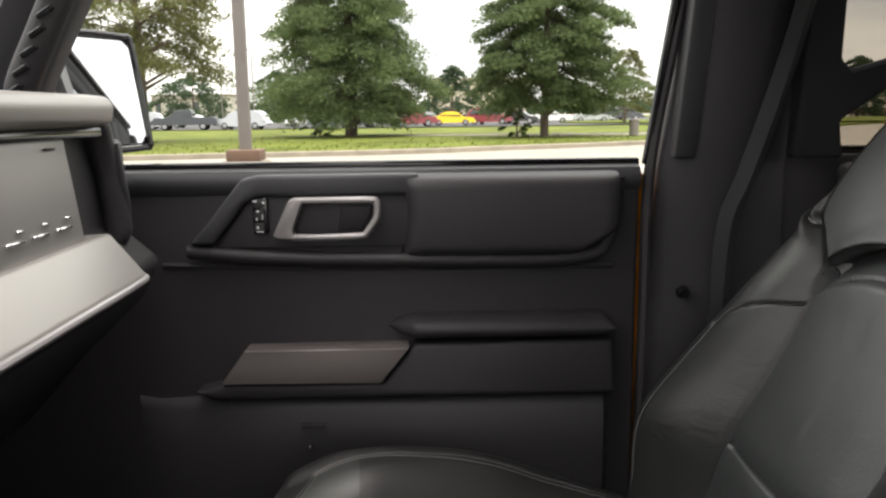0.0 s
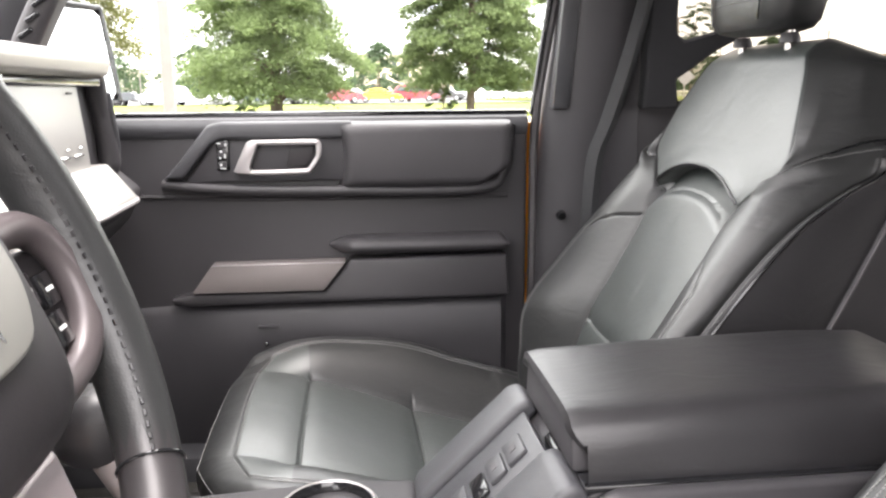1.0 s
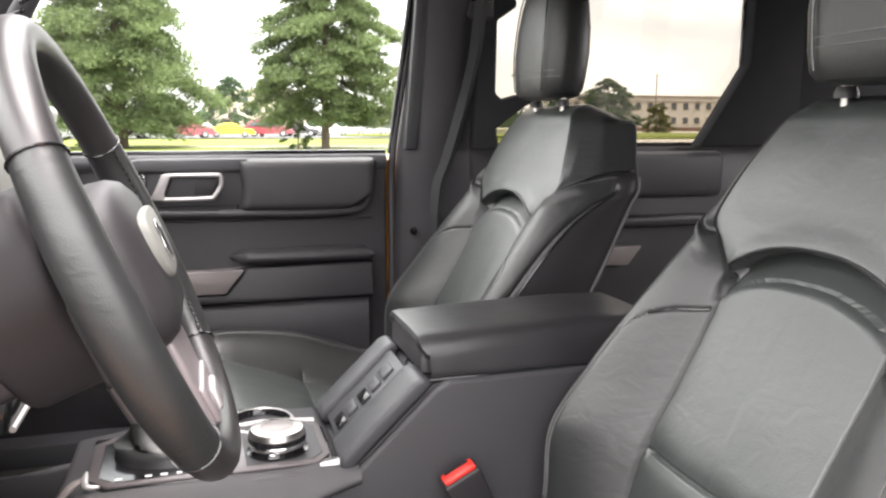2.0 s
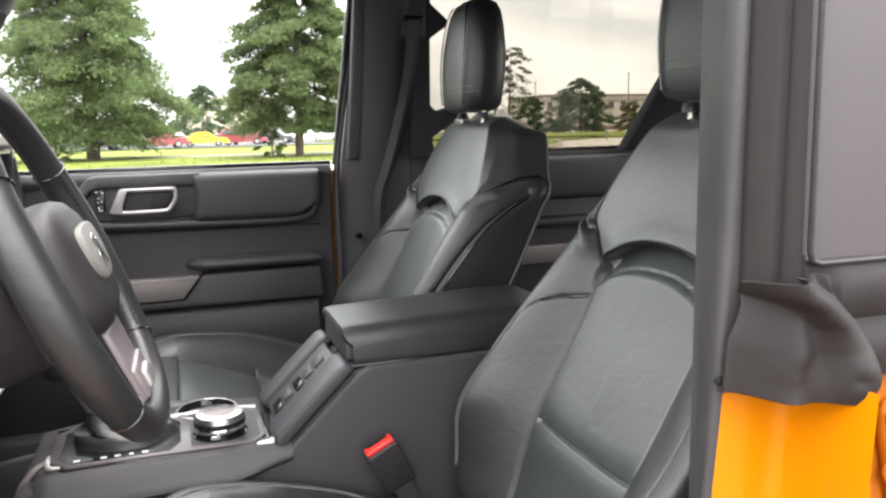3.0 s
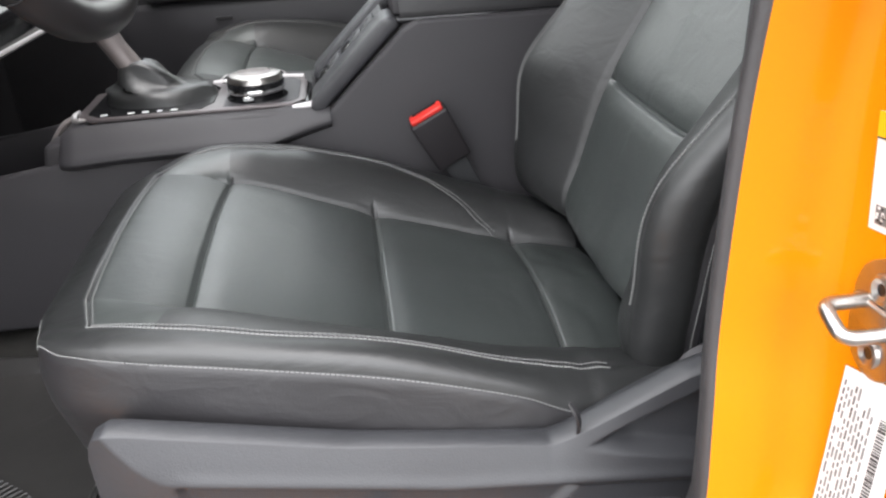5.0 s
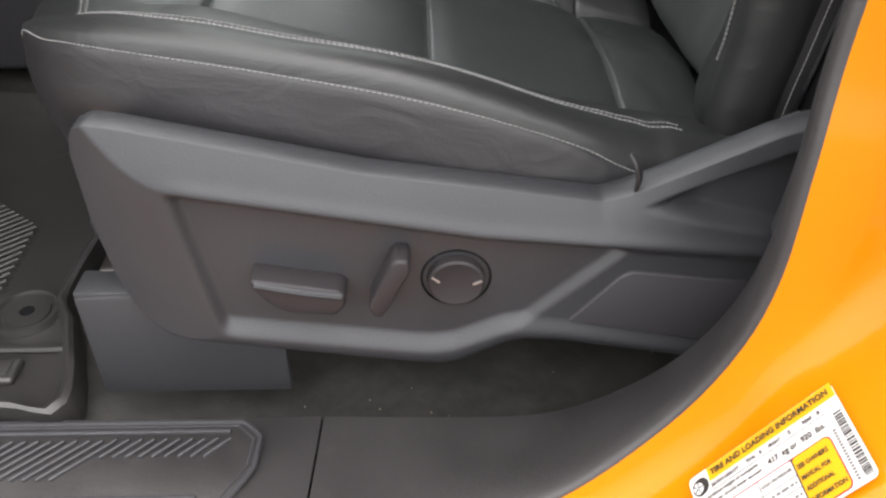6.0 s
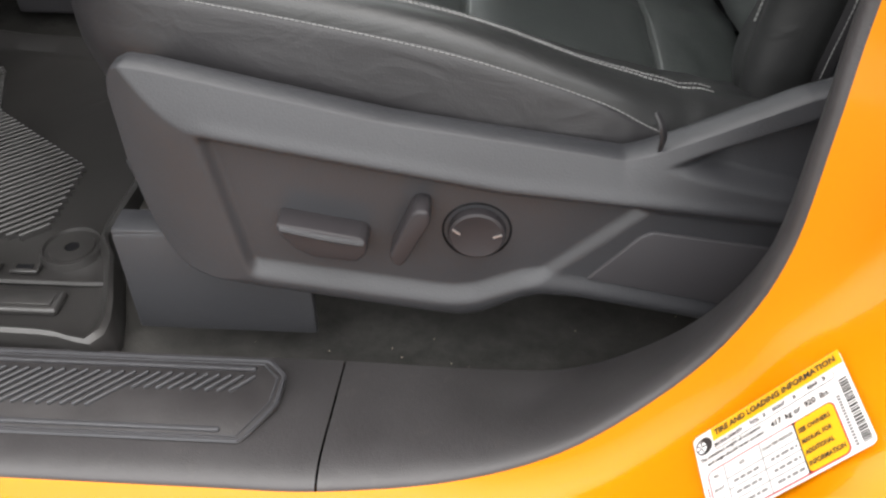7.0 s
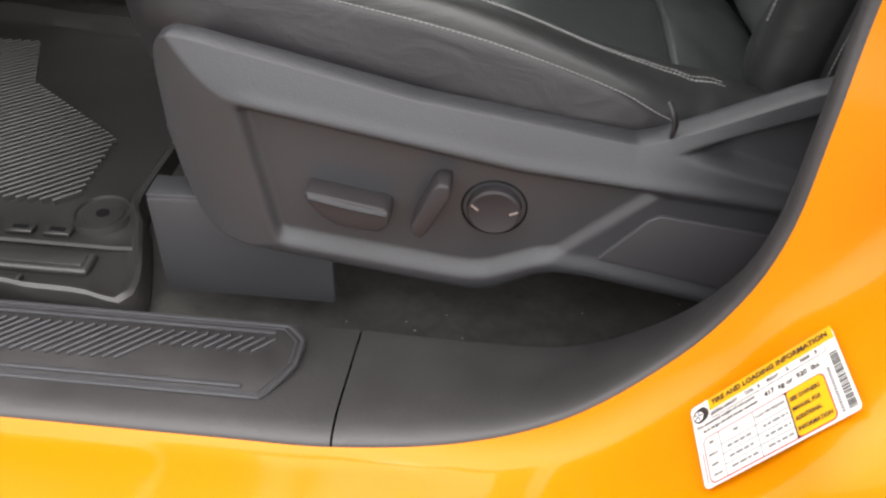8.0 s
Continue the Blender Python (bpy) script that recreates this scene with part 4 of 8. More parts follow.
for k in range(3):
    for u0, u1 in ((0.205, 0.385), (0.452, 0.615)):
        a = u0
        while a < u1 - 0.01:
            b = min(u1, a + random.choice((0.022, 0.034, 0.046)))
            on_label("text_bar", a, 0.320 - 0.118 * k, b, 0.346 - 0.118 * k, BAR_GREY, 4)
            a = b + 0.010
v = 0.050
while v < 0.695:
    h = random.uniform(0.006, 0.022)
    on_label("code_bar", 0.937, v, 0.984, v + h, INK, 1)
    v += h + random.uniform(0.006, 0.015)
for k in range(17):
    on_label("text_bar", 0.896, 0.055 + 0.031 * k, 0.914, 0.074 + 0.031 * k, TEXT_GREY, 1)
for k in range(11):
    on_label("text_bar", 0.026, 0.060 + 0.032 * k, 0.034, 0.080 + 0.032 * k, INK_RED, 1)
part("bumper_stop", lathe([(0.0, 0.022), (0.010, 0.021), (0.017, 0.014), (0.020, 0.0)], (0.590, -0.80, 1.03), (0, -1, 0), 20), RUBBER, rear_door, "black rubber stop")


# ---- passenger door ----
door = thing("car_door", "dark moulded passenger door panel with silver handle", "car door", at=(0.0, 0.78, 0.7))
part("inner_skin", prism([(-0.56, 0.70), (-0.56, 1.325), (0.438, 1.325), (0.438, 0.74), (0.40, 0.70)], "y", 0.768, 0.82, 0.008, 3), PLASTIC_SOFT, door)
part("top_roll", sheet([[(x, y, z) for x in np.linspace(-0.56, 0.436, 30)] for y, z in ((0.766, 1.300), (0.757, 1.312), (0.757, 1.324), (0.764, 1.333), (0.778, 1.336), (0.80, 1.337))]), PLASTIC_GREY, door)
part("belt_seal", rbox((-0.06, 0.787, 1.338), (1.0, 0.012, 0.014), 0.004, 2), GLOSS_BLACK, door)
part("outer_skin", rbox((-0.06, 0.86, 1.0), (1.0, 0.03, 0.66), 0.01), ORANGE, door)
# bezel round the handle and switches: a stepped frame that slopes down at its front end
part("bezel_frame", prism([(-0.205, 1.232), (-0.178, 1.262), (-0.128, 1.324), (-0.105, 1.329), (0.120, 1.329), (0.120, 1.30), (0.080, 1.2995), (-0.105, 1.2995), (-0.122, 1.292), (-0.172, 1.232)], "y", 0.738, 0.775, 0.006, 3), PLASTIC_GREY, door)
part("bezel_field", prism([(-0.170, 1.225), (-0.118, 1.296), (-0.104, 1.303), (0.11, 1.303), (0.11, 1.225)], "y", 0.750, 0.775, 0.003, 2), PLASTIC, door)
# soft pad beside the handle
rows = []
for j in range(22):
    v = j / 21.0
    row = []
    for i in range(44):
        u = i / 43.0
        x0 = 0.088 + 0.012 * math.sin(v * 3)
        xr = 0.408 - 0.055 * smooth01(v, 0.62, 1.0)
        x = x0 + (xr - x0) * u
        z = 1.330 - 0.124 * v
        e = min(1.0, min(u * (xr - x0), (1 - u) * (xr - x0)) / 0.022)
        f = min(1.0, min(v, 1 - v) * 0.124 / 0.020)
        y = 0.768 - 0.040 * math.sqrt(max(0.0, 1 - (1 - e) ** 2)) * math.sqrt(max(0.0, 1 - (1 - f) ** 2)) - 0.004 * math.sin(math.pi * v)
        row.append((x, y, z))
    rows.append(row)
part("upper_pad", sheet(rows), PLASTIC_SOFT, door, "padded upper door cushion")
part("lower_lip", tube([(-0.21, 0.752, 1.222), (-0.10, 0.748, 1.212), (0.10, 0.744, 1.207), (0.34, 0.748, 1.206), (0.392, 0.756, 1.238), (0.402, 0.757, 1.32)], 0.010, 60, 10), PLASTIC_SOFT, door)
# handle: broad front plate, slim frame, black cup
handle = part("door_handle", tube([(-0.044, 0.737, 1.2935), (0.02, 0.734, 1.2940), (0.055, 0.734, 1.2935), (0.0605, 0.734, 1.289), (0.0605, 0.734, 1.272), (0.056, 0.734, 1.262), (0.045, 0.734, 1.247), (0.038, 0.734, 1.2435), (-0.02, 0.734, 1.2420), (-0.060, 0.737, 1.2420)], 0.0052, 90, 10), SILVER, door, "satin silver release handle")
part("handle_plate", prism([(-0.086, 1.244), (-0.063, 1.293), (-0.056, 1.298), (-0.036, 1.298), (-0.044, 1.288), (-0.0585, 1.252), (-0.052, 1.2385), (-0.078, 1.240)], "y", 0.732, 0.752, 0.003, 3), SILVER, handle)
part("handle_cup", prism([(-0.056, 1.244), (-0.040, 1.291), (0.056, 1.291), (0.056, 1.270), (0.040, 1.246)], "y", 0.7465, 0.770, 0.002), PLASTIC, door)
part("release_tab", prism([(0.004, 1.250), (0.010, 1.284), (0.052, 1.286), (0.052, 1.271), (0.038, 1.251)], "y", 0.7435, 0.748, 0.003, 2), COLUMN, door)
switches = part("switch_panel", rbox((-0.104, 0.748, 1.272), (0.022, 0.006, 0.052), 0.003, 2), GLOSS_BLACK, door)
for z in (1.290, 1.274, 1.256):
    part("button", rbox((-0.105, 0.7435, z), (0.014, 0.006, 0.012), 0.002, 2), PLASTIC, switches)
for x, z, w, h in ((-0.110, 1.293, 0.006, 0.0016), (-0.098, 1.291, 0.003, 0.003), (-0.106, 1.279, 0.003, 0.003), (-0.100, 1.271, 0.0016, 0.007), (-0.108, 1.268, 0.002, 0.003), (-0.107, 1.256, 0.003, 0.004), (-0.104, 1.250, 0.010, 0.0014)):
    part("icon", rbox((x, 0.7400, z), (w, 0.0008, h), 0), MARK_WHITE, switches, smooth=False)
# trim strip, ledge and pocket
part("trim_strip", prism([(-0.168, 1.032), (-0.133, 1.0795), (0.1015, 1.081), (0.060, 1.030)], "y", 0.724, 0.77, 0.002), PEWTER, door, "brushed pewter trim strip")
part("trim_edge", rbox((-0.016, 0.7222, 1.0815), (0.232, 0.003, 0.0018), 0.0006, 1), SILVER, door)
part("strip_carrier", prism([(-0.21, 1.018), (-0.165, 1.028), (0.063, 1.026), (0.110, 1.084), (0.395, 1.086), (0.40, 1.006), (-0.18, 1.006)], "y", 0.732, 0.772, 0.006, 3), PLASTIC_SOFT, door)
rows = []
for t in np.linspace(0, 1, 50):
    x = 0.072 + 0.326 * t
    h = 0.016 * min(1.0, t / 0.12) ** 0.6 * min(1.0, (1 - t) / 0.05) ** 0.5 + 0.001
    rows.append([(x, 0.772 - 0.052 * max(0.0, math.cos(a)) ** 0.6 * min(1.0, 0.25 + t * 6), 1.1065 + h * math.sin(a)) for a in np.linspace(-1.57, 1.57, 12)])
part("arm_ledge", sheet(rows), PLASTIC_SOFT, door, "soft pull ledge")
part("crease", tube([(-0.25, 0.764, 1.200), (0.0, 0.762, 1.192), (0.40, 0.764, 1.190)], 0.004, 30, 6), PLASTIC_SOFT, door)
rows = []
for z, yy in ((1.004, 0.764), (0.998, 0.748), (0.985, 0.738), (0.93, 0.734), (0.84, 0.738), (0.76, 0.748), (0.71, 0.765)):
    rows.append([(-0.30 + 0.02 * (1.0 - z), 0.768, z)] + [(x, yy + 0.02 * smooth01(-x, 0.1, 0.28), z) for x in np.linspace(-0.27, 0.385, 24)] + [(0.40, 0.768, z)])
part("map_pocket", sheet(rows), PLASTIC, door)
part("pocket_pull", rbox((-0.04, 0.735, 0.965), (0.036, 0.012, 0.006), 0.002, 2), PLASTIC_SOFT, door)
part("speaker_pin", lathe([(0, 0.012), (0.003, 0.011), (0.004, 0)], (-0.045, 0.735, 0.935), (0, -1, 0), 10), CHROME, door)
pane = part("window_pane", sheet([[(-0.56, 0.792, 1.33), (0.46, 0.792, 1.33)], [(-0.20, 0.716, 1.79), (0.52, 0.716, 1.79)]], 0.004), CLEAR, door)
pane.visible_shadow = False
part("window_frame", tube([(0.452, 0.787, 1.335), (0.470, 0.762, 1.50), (0.484, 0.738, 1.64), (0.494, 0.716, 1.772), (0.470, 0.712, 1.783), (0.10, 0.712, 1.783), (-0.16, 0.712, 1.775)], 0.008, 90, 8), GLOSS_BLACK, door)

# ---- far side mirror ----
mirror = thing("door_mirror", "black door mirror with bright sky in its glass", "mirror", at=(-0.40, 1.0, 1.35))
mc = Vector((-0.392, 0.965, 1.450))
mm = Matrix.Translation(mc) @ Euler((0, 0, radians(-8))).to_matrix().to_4x4()
part("mirror_housing", prism([(-0.112, -0.075), (-0.098, 0.082), (-0.082, 0.10), (0.045, 0.098), (0.066, 0.085), (0.076, -0.075), (0.062, -0.096), (-0.094, -0.098)], "y", 0.004, 0.085, 0.016, 3, m=mm @ pose(0, 0, 0, -7, 0, 60)), PLASTIC_SOFT, mirror)
part("mirror_rim", tube([mm @ pose(0, 0, 0, -7, 0, 60) @ Vector((x, 0.004, z)) for x, z in ((-0.106, -0.075), (-0.094, 0.080), (-0.078, 0.095), (0.043, 0.093), (0.060, 0.08), (0.070, -0.073), (0.058, -0.09), (-0.09, -0.092))], 0.007, 80, 8, closed=True), GLOSS_BLACK, mirror)
part("mirror_glass", prism([(-0.100, -0.072), (-0.090, 0.076), (-0.078, 0.089), (0.042, 0.087), (0.054, 0.076), (0.064, -0.07), (0.054, -0.084), (-0.088, -0.086)], "y", 0.0, 0.004, 0.001, 1, m=mm @ pose(0, 0, 0, -7, 0, 60)), MIRROR, mirror)
part("mirror_arm", tube([(-0.43, 0.84, 1.36), (-0.44, 0.90, 1.36), (-0.45, 0.95, 1.375)], 0.03, 14, 10, flat=0.6), PLASTIC_SOFT, mirror)

# ---- dashboard ----
dash = thing("dashboard", "dark dashboard with silver panels and wide screen", "dashboard", at=(-0.4, 0.0, 1.0))
part("dash_core", prism([(-0.78, 1.40), (-0.34, 1.415), (-0.275, 1.40), (-0.275, 1.27), (-0.225, 1.225), (-0.25, 1.175), (-0.34, 1.09), (-0.42, 1.00), (-0.78, 1.00)], "y", -0.70, 0.69, 0.012, 3), PLASTIC_SOFT, dash)
part("top_pad", prism([(-0.70, 1.412), (-0.36, 1.43), (-0.262, 1.4375), (-0.236, 1.4345), (-0.228, 1.424), (-0.232, 1.405), (-0.262, 1.398), (-0.40, 1.398), (-0.70, 1.40)], "y", -0.68, 0.575, 0.005, 3), DASH_PANEL, dash, "silver-grey dash top rail")
part("defrost_grille", rbox((-0.44, 0.35, 1.436), (0.12, 0.46, 0.012), 0.004), PLASTIC_SOFT, dash)
# black strip draws in the shade beneath the overhanging dash top
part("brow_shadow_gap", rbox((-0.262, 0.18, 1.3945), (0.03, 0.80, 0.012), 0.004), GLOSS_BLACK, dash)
panel = part("passenger_panel", prism([(0.196, 1.272), (0.200, 1.394), (0.488, 1.394), (0.522, 1.272)], "x", -0.285, -0.252, 0.003, 2), DASH_PANEL, dash, "flat silver passenger panel")
for k in range(6):
    yy = 0.218 + 0.050 * k
    part("raised_bar", rbox((-0.2505, yy, 1.297), (0.003, 0.034, 0.0035), 0.001, 1), CHROME, panel)
    part("raised_bar", rbox((-0.2505, yy + 0.010, 1.307), (0.003, 0.012, 0.003), 0.001, 1), CHROME, panel)
part("small_badge", rbox((-0.2505, 0.452, 1.380), (0.002, 0.022, 0.003), 0.001, 1), PLASTIC_SOFT, panel)
part("lower_shelf", prism([(-0.275, 1.275), (-0.245, 1.276), (-0.205, 1.226), (-0.208, 1.219), (-0.275, 1.235)], "y", 0.14, 0.572, 0.004, 3), DASH_PANEL, dash, "sloping silver lower panel")
part("shelf_bead", tube([(-0.203, 0.14, 1.2215), (-0.203, 0.40, 1.2215), (-0.204, 0.55, 1.2215), (-0.212, 0.574, 1.224), (-0.24, 0.582, 1.245), (-0.262, 0.580, 1.272)], 0.0042, 60, 8), SILVER, dash, "bright bead along the lower edge")
part("shelf_under", prism([(-0.275, 1.235), (-0.210, 1.217), (-0.215, 1.208), (-0.30, 1.15), (-0.34, 1.18)], "y", 0.14, 0.575, 0.006, 2), PLASTIC_SOFT, dash)
part("passenger_grab", tube([(-0.272, 0.560, 1.412), (-0.266, 0.598, 1.405), (-0.266, 0.616, 1.375), (-0.263, 0.630, 1.32), (-0.262, 0.638, 1.285), (-0.266, 0.638, 1.262), (-0.285, 0.625, 1.255)], [0.013, 0.018, 0.017, 0.014, 0.016, 0.018, 0.014], 60, 12), PLASTIC_SOFT, dash, "stout black grab handle")
part("grab_insert", tube([(-0.251, 0.622, 1.38), (-0.248, 0.630, 1.33), (-0.248, 0.638, 1.30), (-0.251, 0.638, 1.275)], 0.005, 30, 8), PLASTIC_GREY, dash)
part("dash_end_cap", rbox((-0.32, 0.665, 1.30), (0.12, 0.03, 0.17), 0.012, 3), PLASTIC_SOFT, dash)
lean_back = Matrix.Translation((-0.256, 0, 1.25)) @ Matrix.Rotation(radians(-9), 4, "Y") @ Matrix.Translation((0.256, 0, -1.25))
screen = part("display", prism([(-0.188, 1.245), (-0.188, 1.396), (0.096, 1.396), (0.096, 1.245)], "x", -0.285, -0.256, 0.006, 3, m=lean_back), GLOSS_BLACK, dash, "wide touch display reflecting the sky")
part("display_glass", prism([(-0.180, 1.253), (-0.180, 1.389), (0.088, 1.389), (0.088, 1.253)], "x", -0.256, -0.2545, 0, m=lean_back), SCREEN, screen, smooth=False)
for vy, vw in ((0.148, 0.084), (-0.238, 0.080)):
    vent = part("air_vent", rbox((-0.272, vy, 1.330), (0.03, vw, 0.134), 0.005, 2), GLOSS_BLACK, dash)
    part("vent_frame", tube([(-0.256, vy + a * (vw / 2 - 0.003), 1.330 + b * 0.063) for a, b in ((-1, -1), (-1, 1), (1, 1), (1, -1))], 0.0028, 60, 6, closed=True, smooth_path=False), SILVER, vent, "thin satin frame")
    for k in range(5):
        part("vane", rbox((-0.260, vy, 1.288 + 0.021 * k), (0.016, vw - 0.014, 0.004), 0.001, 1, rot=(0, 20, 0)), PLASTIC_GREY, vent)
    part("vent_tab", rbox((-0.250, vy, 1.300), (0.012, 0.012, 0.016), 0.003, 2), CHROME, vent)
part("cluster_hood", prism([(-0.42, 1.40), (-0.30, 1.42), (-0.215, 1.415), (-0.215, 1.40), (-0.27, 1.385), (-0.27, 1.26), (-0.42, 1.24)], "y", -0.60, -0.18, 0.008, 3), PLASTIC_SOFT, dash)
part("cluster_glass", rbox((-0.266, -0.39, 1.325), (0.006, 0.34, 0.10), 0.003), SCREEN, dash)
part("control_row", rbox((-0.235, -0.02, 1.215), (0.05, 0.26, 0.045), 0.008, 2, rot=(0, 25, 0)), PLASTIC, dash)
for k in range(8):
    part("control_key", rbox((-0.206, -0.12 + 0.028 * k, 1.215), (0.012, 0.022, 0.016), 0.003, 2, rot=(0, 25, 0)), PLASTIC_GREY if k % 3 else CHROME, dash)
climate = part("climate_panel", prism([(-0.36, 1.20), (-0.245, 1.19), (-0.190, 1.105), (-0.198, 1.060), (-0.36, 1.055)], "y", -0.115, 0.145, 0.008, 3), GLOSS_BLACK, dash, "gloss black climate panel")
tip_m = Matrix.Translation((-0.212, 0, 1.1400)) @ Matrix.Rotation(radians(33), 4, "Y")
for k in range(7):
    key = part("climate_key", rbox((0.0, -0.090 + 0.035 * k, -0.012 - 0.006 * (k % 2)), (0.014, 0.027, 0.020), 0.004, 3), CHROME if k in (0, 2, 3, 6) else PLASTIC_GREY, climate)
    key.data.transform(tip_m)
part("climate_strip", tube([(-0.194, -0.11, 1.066), (-0.194, 0.14, 1.066)], 0.004, 10, 8), SILVER, climate, "bright lower strip")
part("knee_panel", prism([(-0.34, 1.20), (-0.255, 1.19), (-0.30, 0.98), (-0.42, 0.92)], "y", -0.68, -0.17, 0.01, 3), COLUMN, dash)
part("knee_insert", prism([(-0.62, 1.06), (-0.62, 1.16), (-0.50, 1.16), (-0.50, 1.06)], "x", -0.30, -0.262, 0.006, 2), PLASTIC_GREY, dash)

# ---- steering wheel ----
WC = Vector((-0.037, -0.388, 1.300))
WTILT = 22.0
wheel = thing("steering_wheel", "leather-wrapped steering wheel with pale spoke bezels", "steering wheel", at=tuple(WC))
# wheel frame: local x to the passenger side, local y up along the wheel, local z towards the seat
_n = Vector((math.cos(radians(WTILT)), 0, math.sin(radians(WTILT))))
_u = Vector((-math.sin(radians(WTILT)), 0, math.cos(radians(WTILT))))
_r = Vector((0, 1, 0))
wmx = Matrix(((_r.x, _u.x, _n.x, WC.x), (_r.y, _u.y, _n.y, WC.y), (_r.z, _u.z, _n.z, WC.z), (0, 0, 0, 1)))


def on_wheel(x, y, z=0.0):
    return wmx @ Vector((x, y, z))


RW = 0.178
rim_pts = []
for k in range(72):
    a = 2 * math.pi * k / 72
    flat_b = 0.012 * math.exp(-((a - 1.5 * math.pi) / 0.55) ** 2)
    rim_pts.append(on_wheel((RW) * math.cos(a), (RW - flat_b) * math.sin(a)))
part("rim", tube(rim_pts, 0.0165, 144, 16, closed=True, flat=1.0), WHEEL_LEATHER, wheel, "smooth black leather rim")
for a0, a1 in ((-42, 30), (150, 222)):
    pts = [on_wheel(RW * math.cos(radians(a)), RW * math.sin(radians(a))) for a in np.linspace(a0, a1, 30)]
    part("grip", tube(pts, [0.0165, 0.0182, 0.0185, 0.0182, 0.0165], 60, 16), LEATHER, wheel, "perforated leather grip")
    inner = [on_wheel((RW - 0.0165) * math.cos(radians(a)), (RW - 0.0165) * math.sin(radians(a)), 0.010) for a in np.linspace(a0, a1, 64)]
    st = bmesh.new()
    for p, q in zip(inner[::2], inner[1::2]):
        b = tube([p, q], 0.0011, 2, 5, smooth_path=False)
        st = join_bm(st, b)
    part("stitching", st, LEATHER_SIDE, wheel)
for a in (-42, 30, 150, 222):
    c = [on_wheel(RW * math.cos(radians(a)) + 0.0172 * math.cos(t) * math.cos(radians(a)), RW * math.sin(radians(a)) + 0.0172 * math.cos(t) * math.sin(radians(a)), 0.0172 * math.sin(t)) for t in np.linspace(0, 2 * math.pi, 18)[:-1]]
    part("seam", tube(c, 0.0010, 24, 6, closed=True), GLOSS_BLACK, wheel)
hub_rows = []
for r, z in ((1.02, -0.035), (1.0, -0.006), (0.97, 0.006), (0.90, 0.014), (0.74, 0.020), (0.45, 0.023), (0.02, 0.024)):
    row = []
    for k in range(40):
        a = 2 * math.pi * k / 40
        s = abs(math.cos(a)) ** 3.5 + abs(math.sin(a)) ** 3.5
        rr = r / s ** (1 / 3.5)
        row.append(on_wheel(0.090 * rr * math.cos(a), 0.066 * rr * math.sin(a) - 0.002 - 0.010 * abs(math.cos(a)) ** 2, z))
    hub_rows.append(row)
part("airbag_cover", sheet(hub_rows, closed_v=True), COLUMN, wheel)
emb = part("emblem_plate", prism([tuple(p) for p in spline([(-0.045, -0.012), (-0.051, 0.008), (-0.043, 0.027), (0.0, 0.031), (0.043, 0.027), (0.051, 0.008), (0.045, -0.012), (0.027, -0.024), (-0.027, -0.024)], 48, True)], "z", 0.012, 0.0275, 0.003, 3, m=wmx), EMBLEM, wheel, "pale grey centre plate")
part("emblem_mark", prism([(-0.010, -0.016), (-0.016, -0.002), (-0.010, 0.006), (-0.012, 0.016), (-0.002, 0.020), (0.006, 0.012), (0.014, 0.014), (0.010, 0.002), (0.013, -0.016), (0.007, -0.006), (0.0, -0.004), (-0.005, -0.008)], "z", 0.0278, 0.0295, 0.0006, 1, m=wmx), CHROME, emb, "small bright metal mark")
for sgn in (-1, 1):
    def mx(p):
        return [(sgn * a, b) for a, b in p]
    part("spoke", prism(mx([(0.070, -0.055), (0.075, 0.018), (0.12, 0.010), (0.166, 0.008), (0.168, -0.050), (0.13, -0.062)]), "z", -0.024, -0.010, 0.006, 3, m=wmx), COLUMN, wheel)
    part("spoke_frame", tube([on_wheel(sgn * a, b, c) for a, b, c in ((0.080, 0.010, -0.012), (0.12, 0.020, -0.010), (0.150, 0.016, -0.006), (0.164, -0.008, -0.003), (0.158, -0.038, -0.004), (0.132, -0.056, -0.010), (0.084, -0.052, -0.014))], 0.0095, 70, 10, closed=True), SURROUND, wheel, "smooth rosy-grey spoke surround")
    for dx, dy in ((0.098, -0.008), (0.120, -0.010), (0.142, -0.014), (0.106, -0.032), (0.134, -0.034)):
        part("wheel_button", prism([(sgn * (dx - 0.009), dy - 0.009), (sgn * (dx + 0.009), dy - 0.009), (sgn * (dx + 0.009), dy + 0.009), (sgn * (dx - 0.009), dy + 0.009)], "z", -0.014, -0.006, 0.0015, 2, m=wmx), GLOSS_BLACK, wheel)
        part("button_mark", prism([(sgn * (dx - 0.004), dy - 0.001), (sgn * (dx + 0.004), dy - 0.001), (sgn * (dx + 0.004), dy + 0.001), (sgn * (dx - 0.004), dy + 0.001)], "z", -0.0062, -0.0056, 0, m=wmx), MARK_WHITE, wheel, smooth=False)
low = part("lower_spoke", prism([(-0.050, -0.10), (-0.042, -0.165), (0.042, -0.165), (0.050, -0.10), (0.070, -0.055), (-0.070, -0.055)], "z", -0.016, 0.000, 0.006, 3, m=wmx), COLUMN, wheel)
bez = part("spoke_bezel", prism([(-0.050, -0.066), (0.050, -0.066), (0.046, -0.095), (0.037, -0.148), (-0.037, -0.148), (-0.046, -0.095)], "z", -0.004, 0.006, 0.004, 3, m=wmx), BEZEL, wheel, "pale satin lower spoke bezel")
part("bezel_step", prism([(-0.042, -0.112), (0.042, -0.112), (0.036, -0.146), (-0.036, -0.146)], "z", 0.004, 0.010, 0.003, 3, m=wmx), BEZEL, bez)
part("spoke_button", prism([(-0.022, -0.142), (-0.020, -0.122), (0.020, -0.122), (0.022, -0.142)], "z", 0.008, 0.015, 0.004, 3, m=wmx), SILVER, bez, "bright satin button")
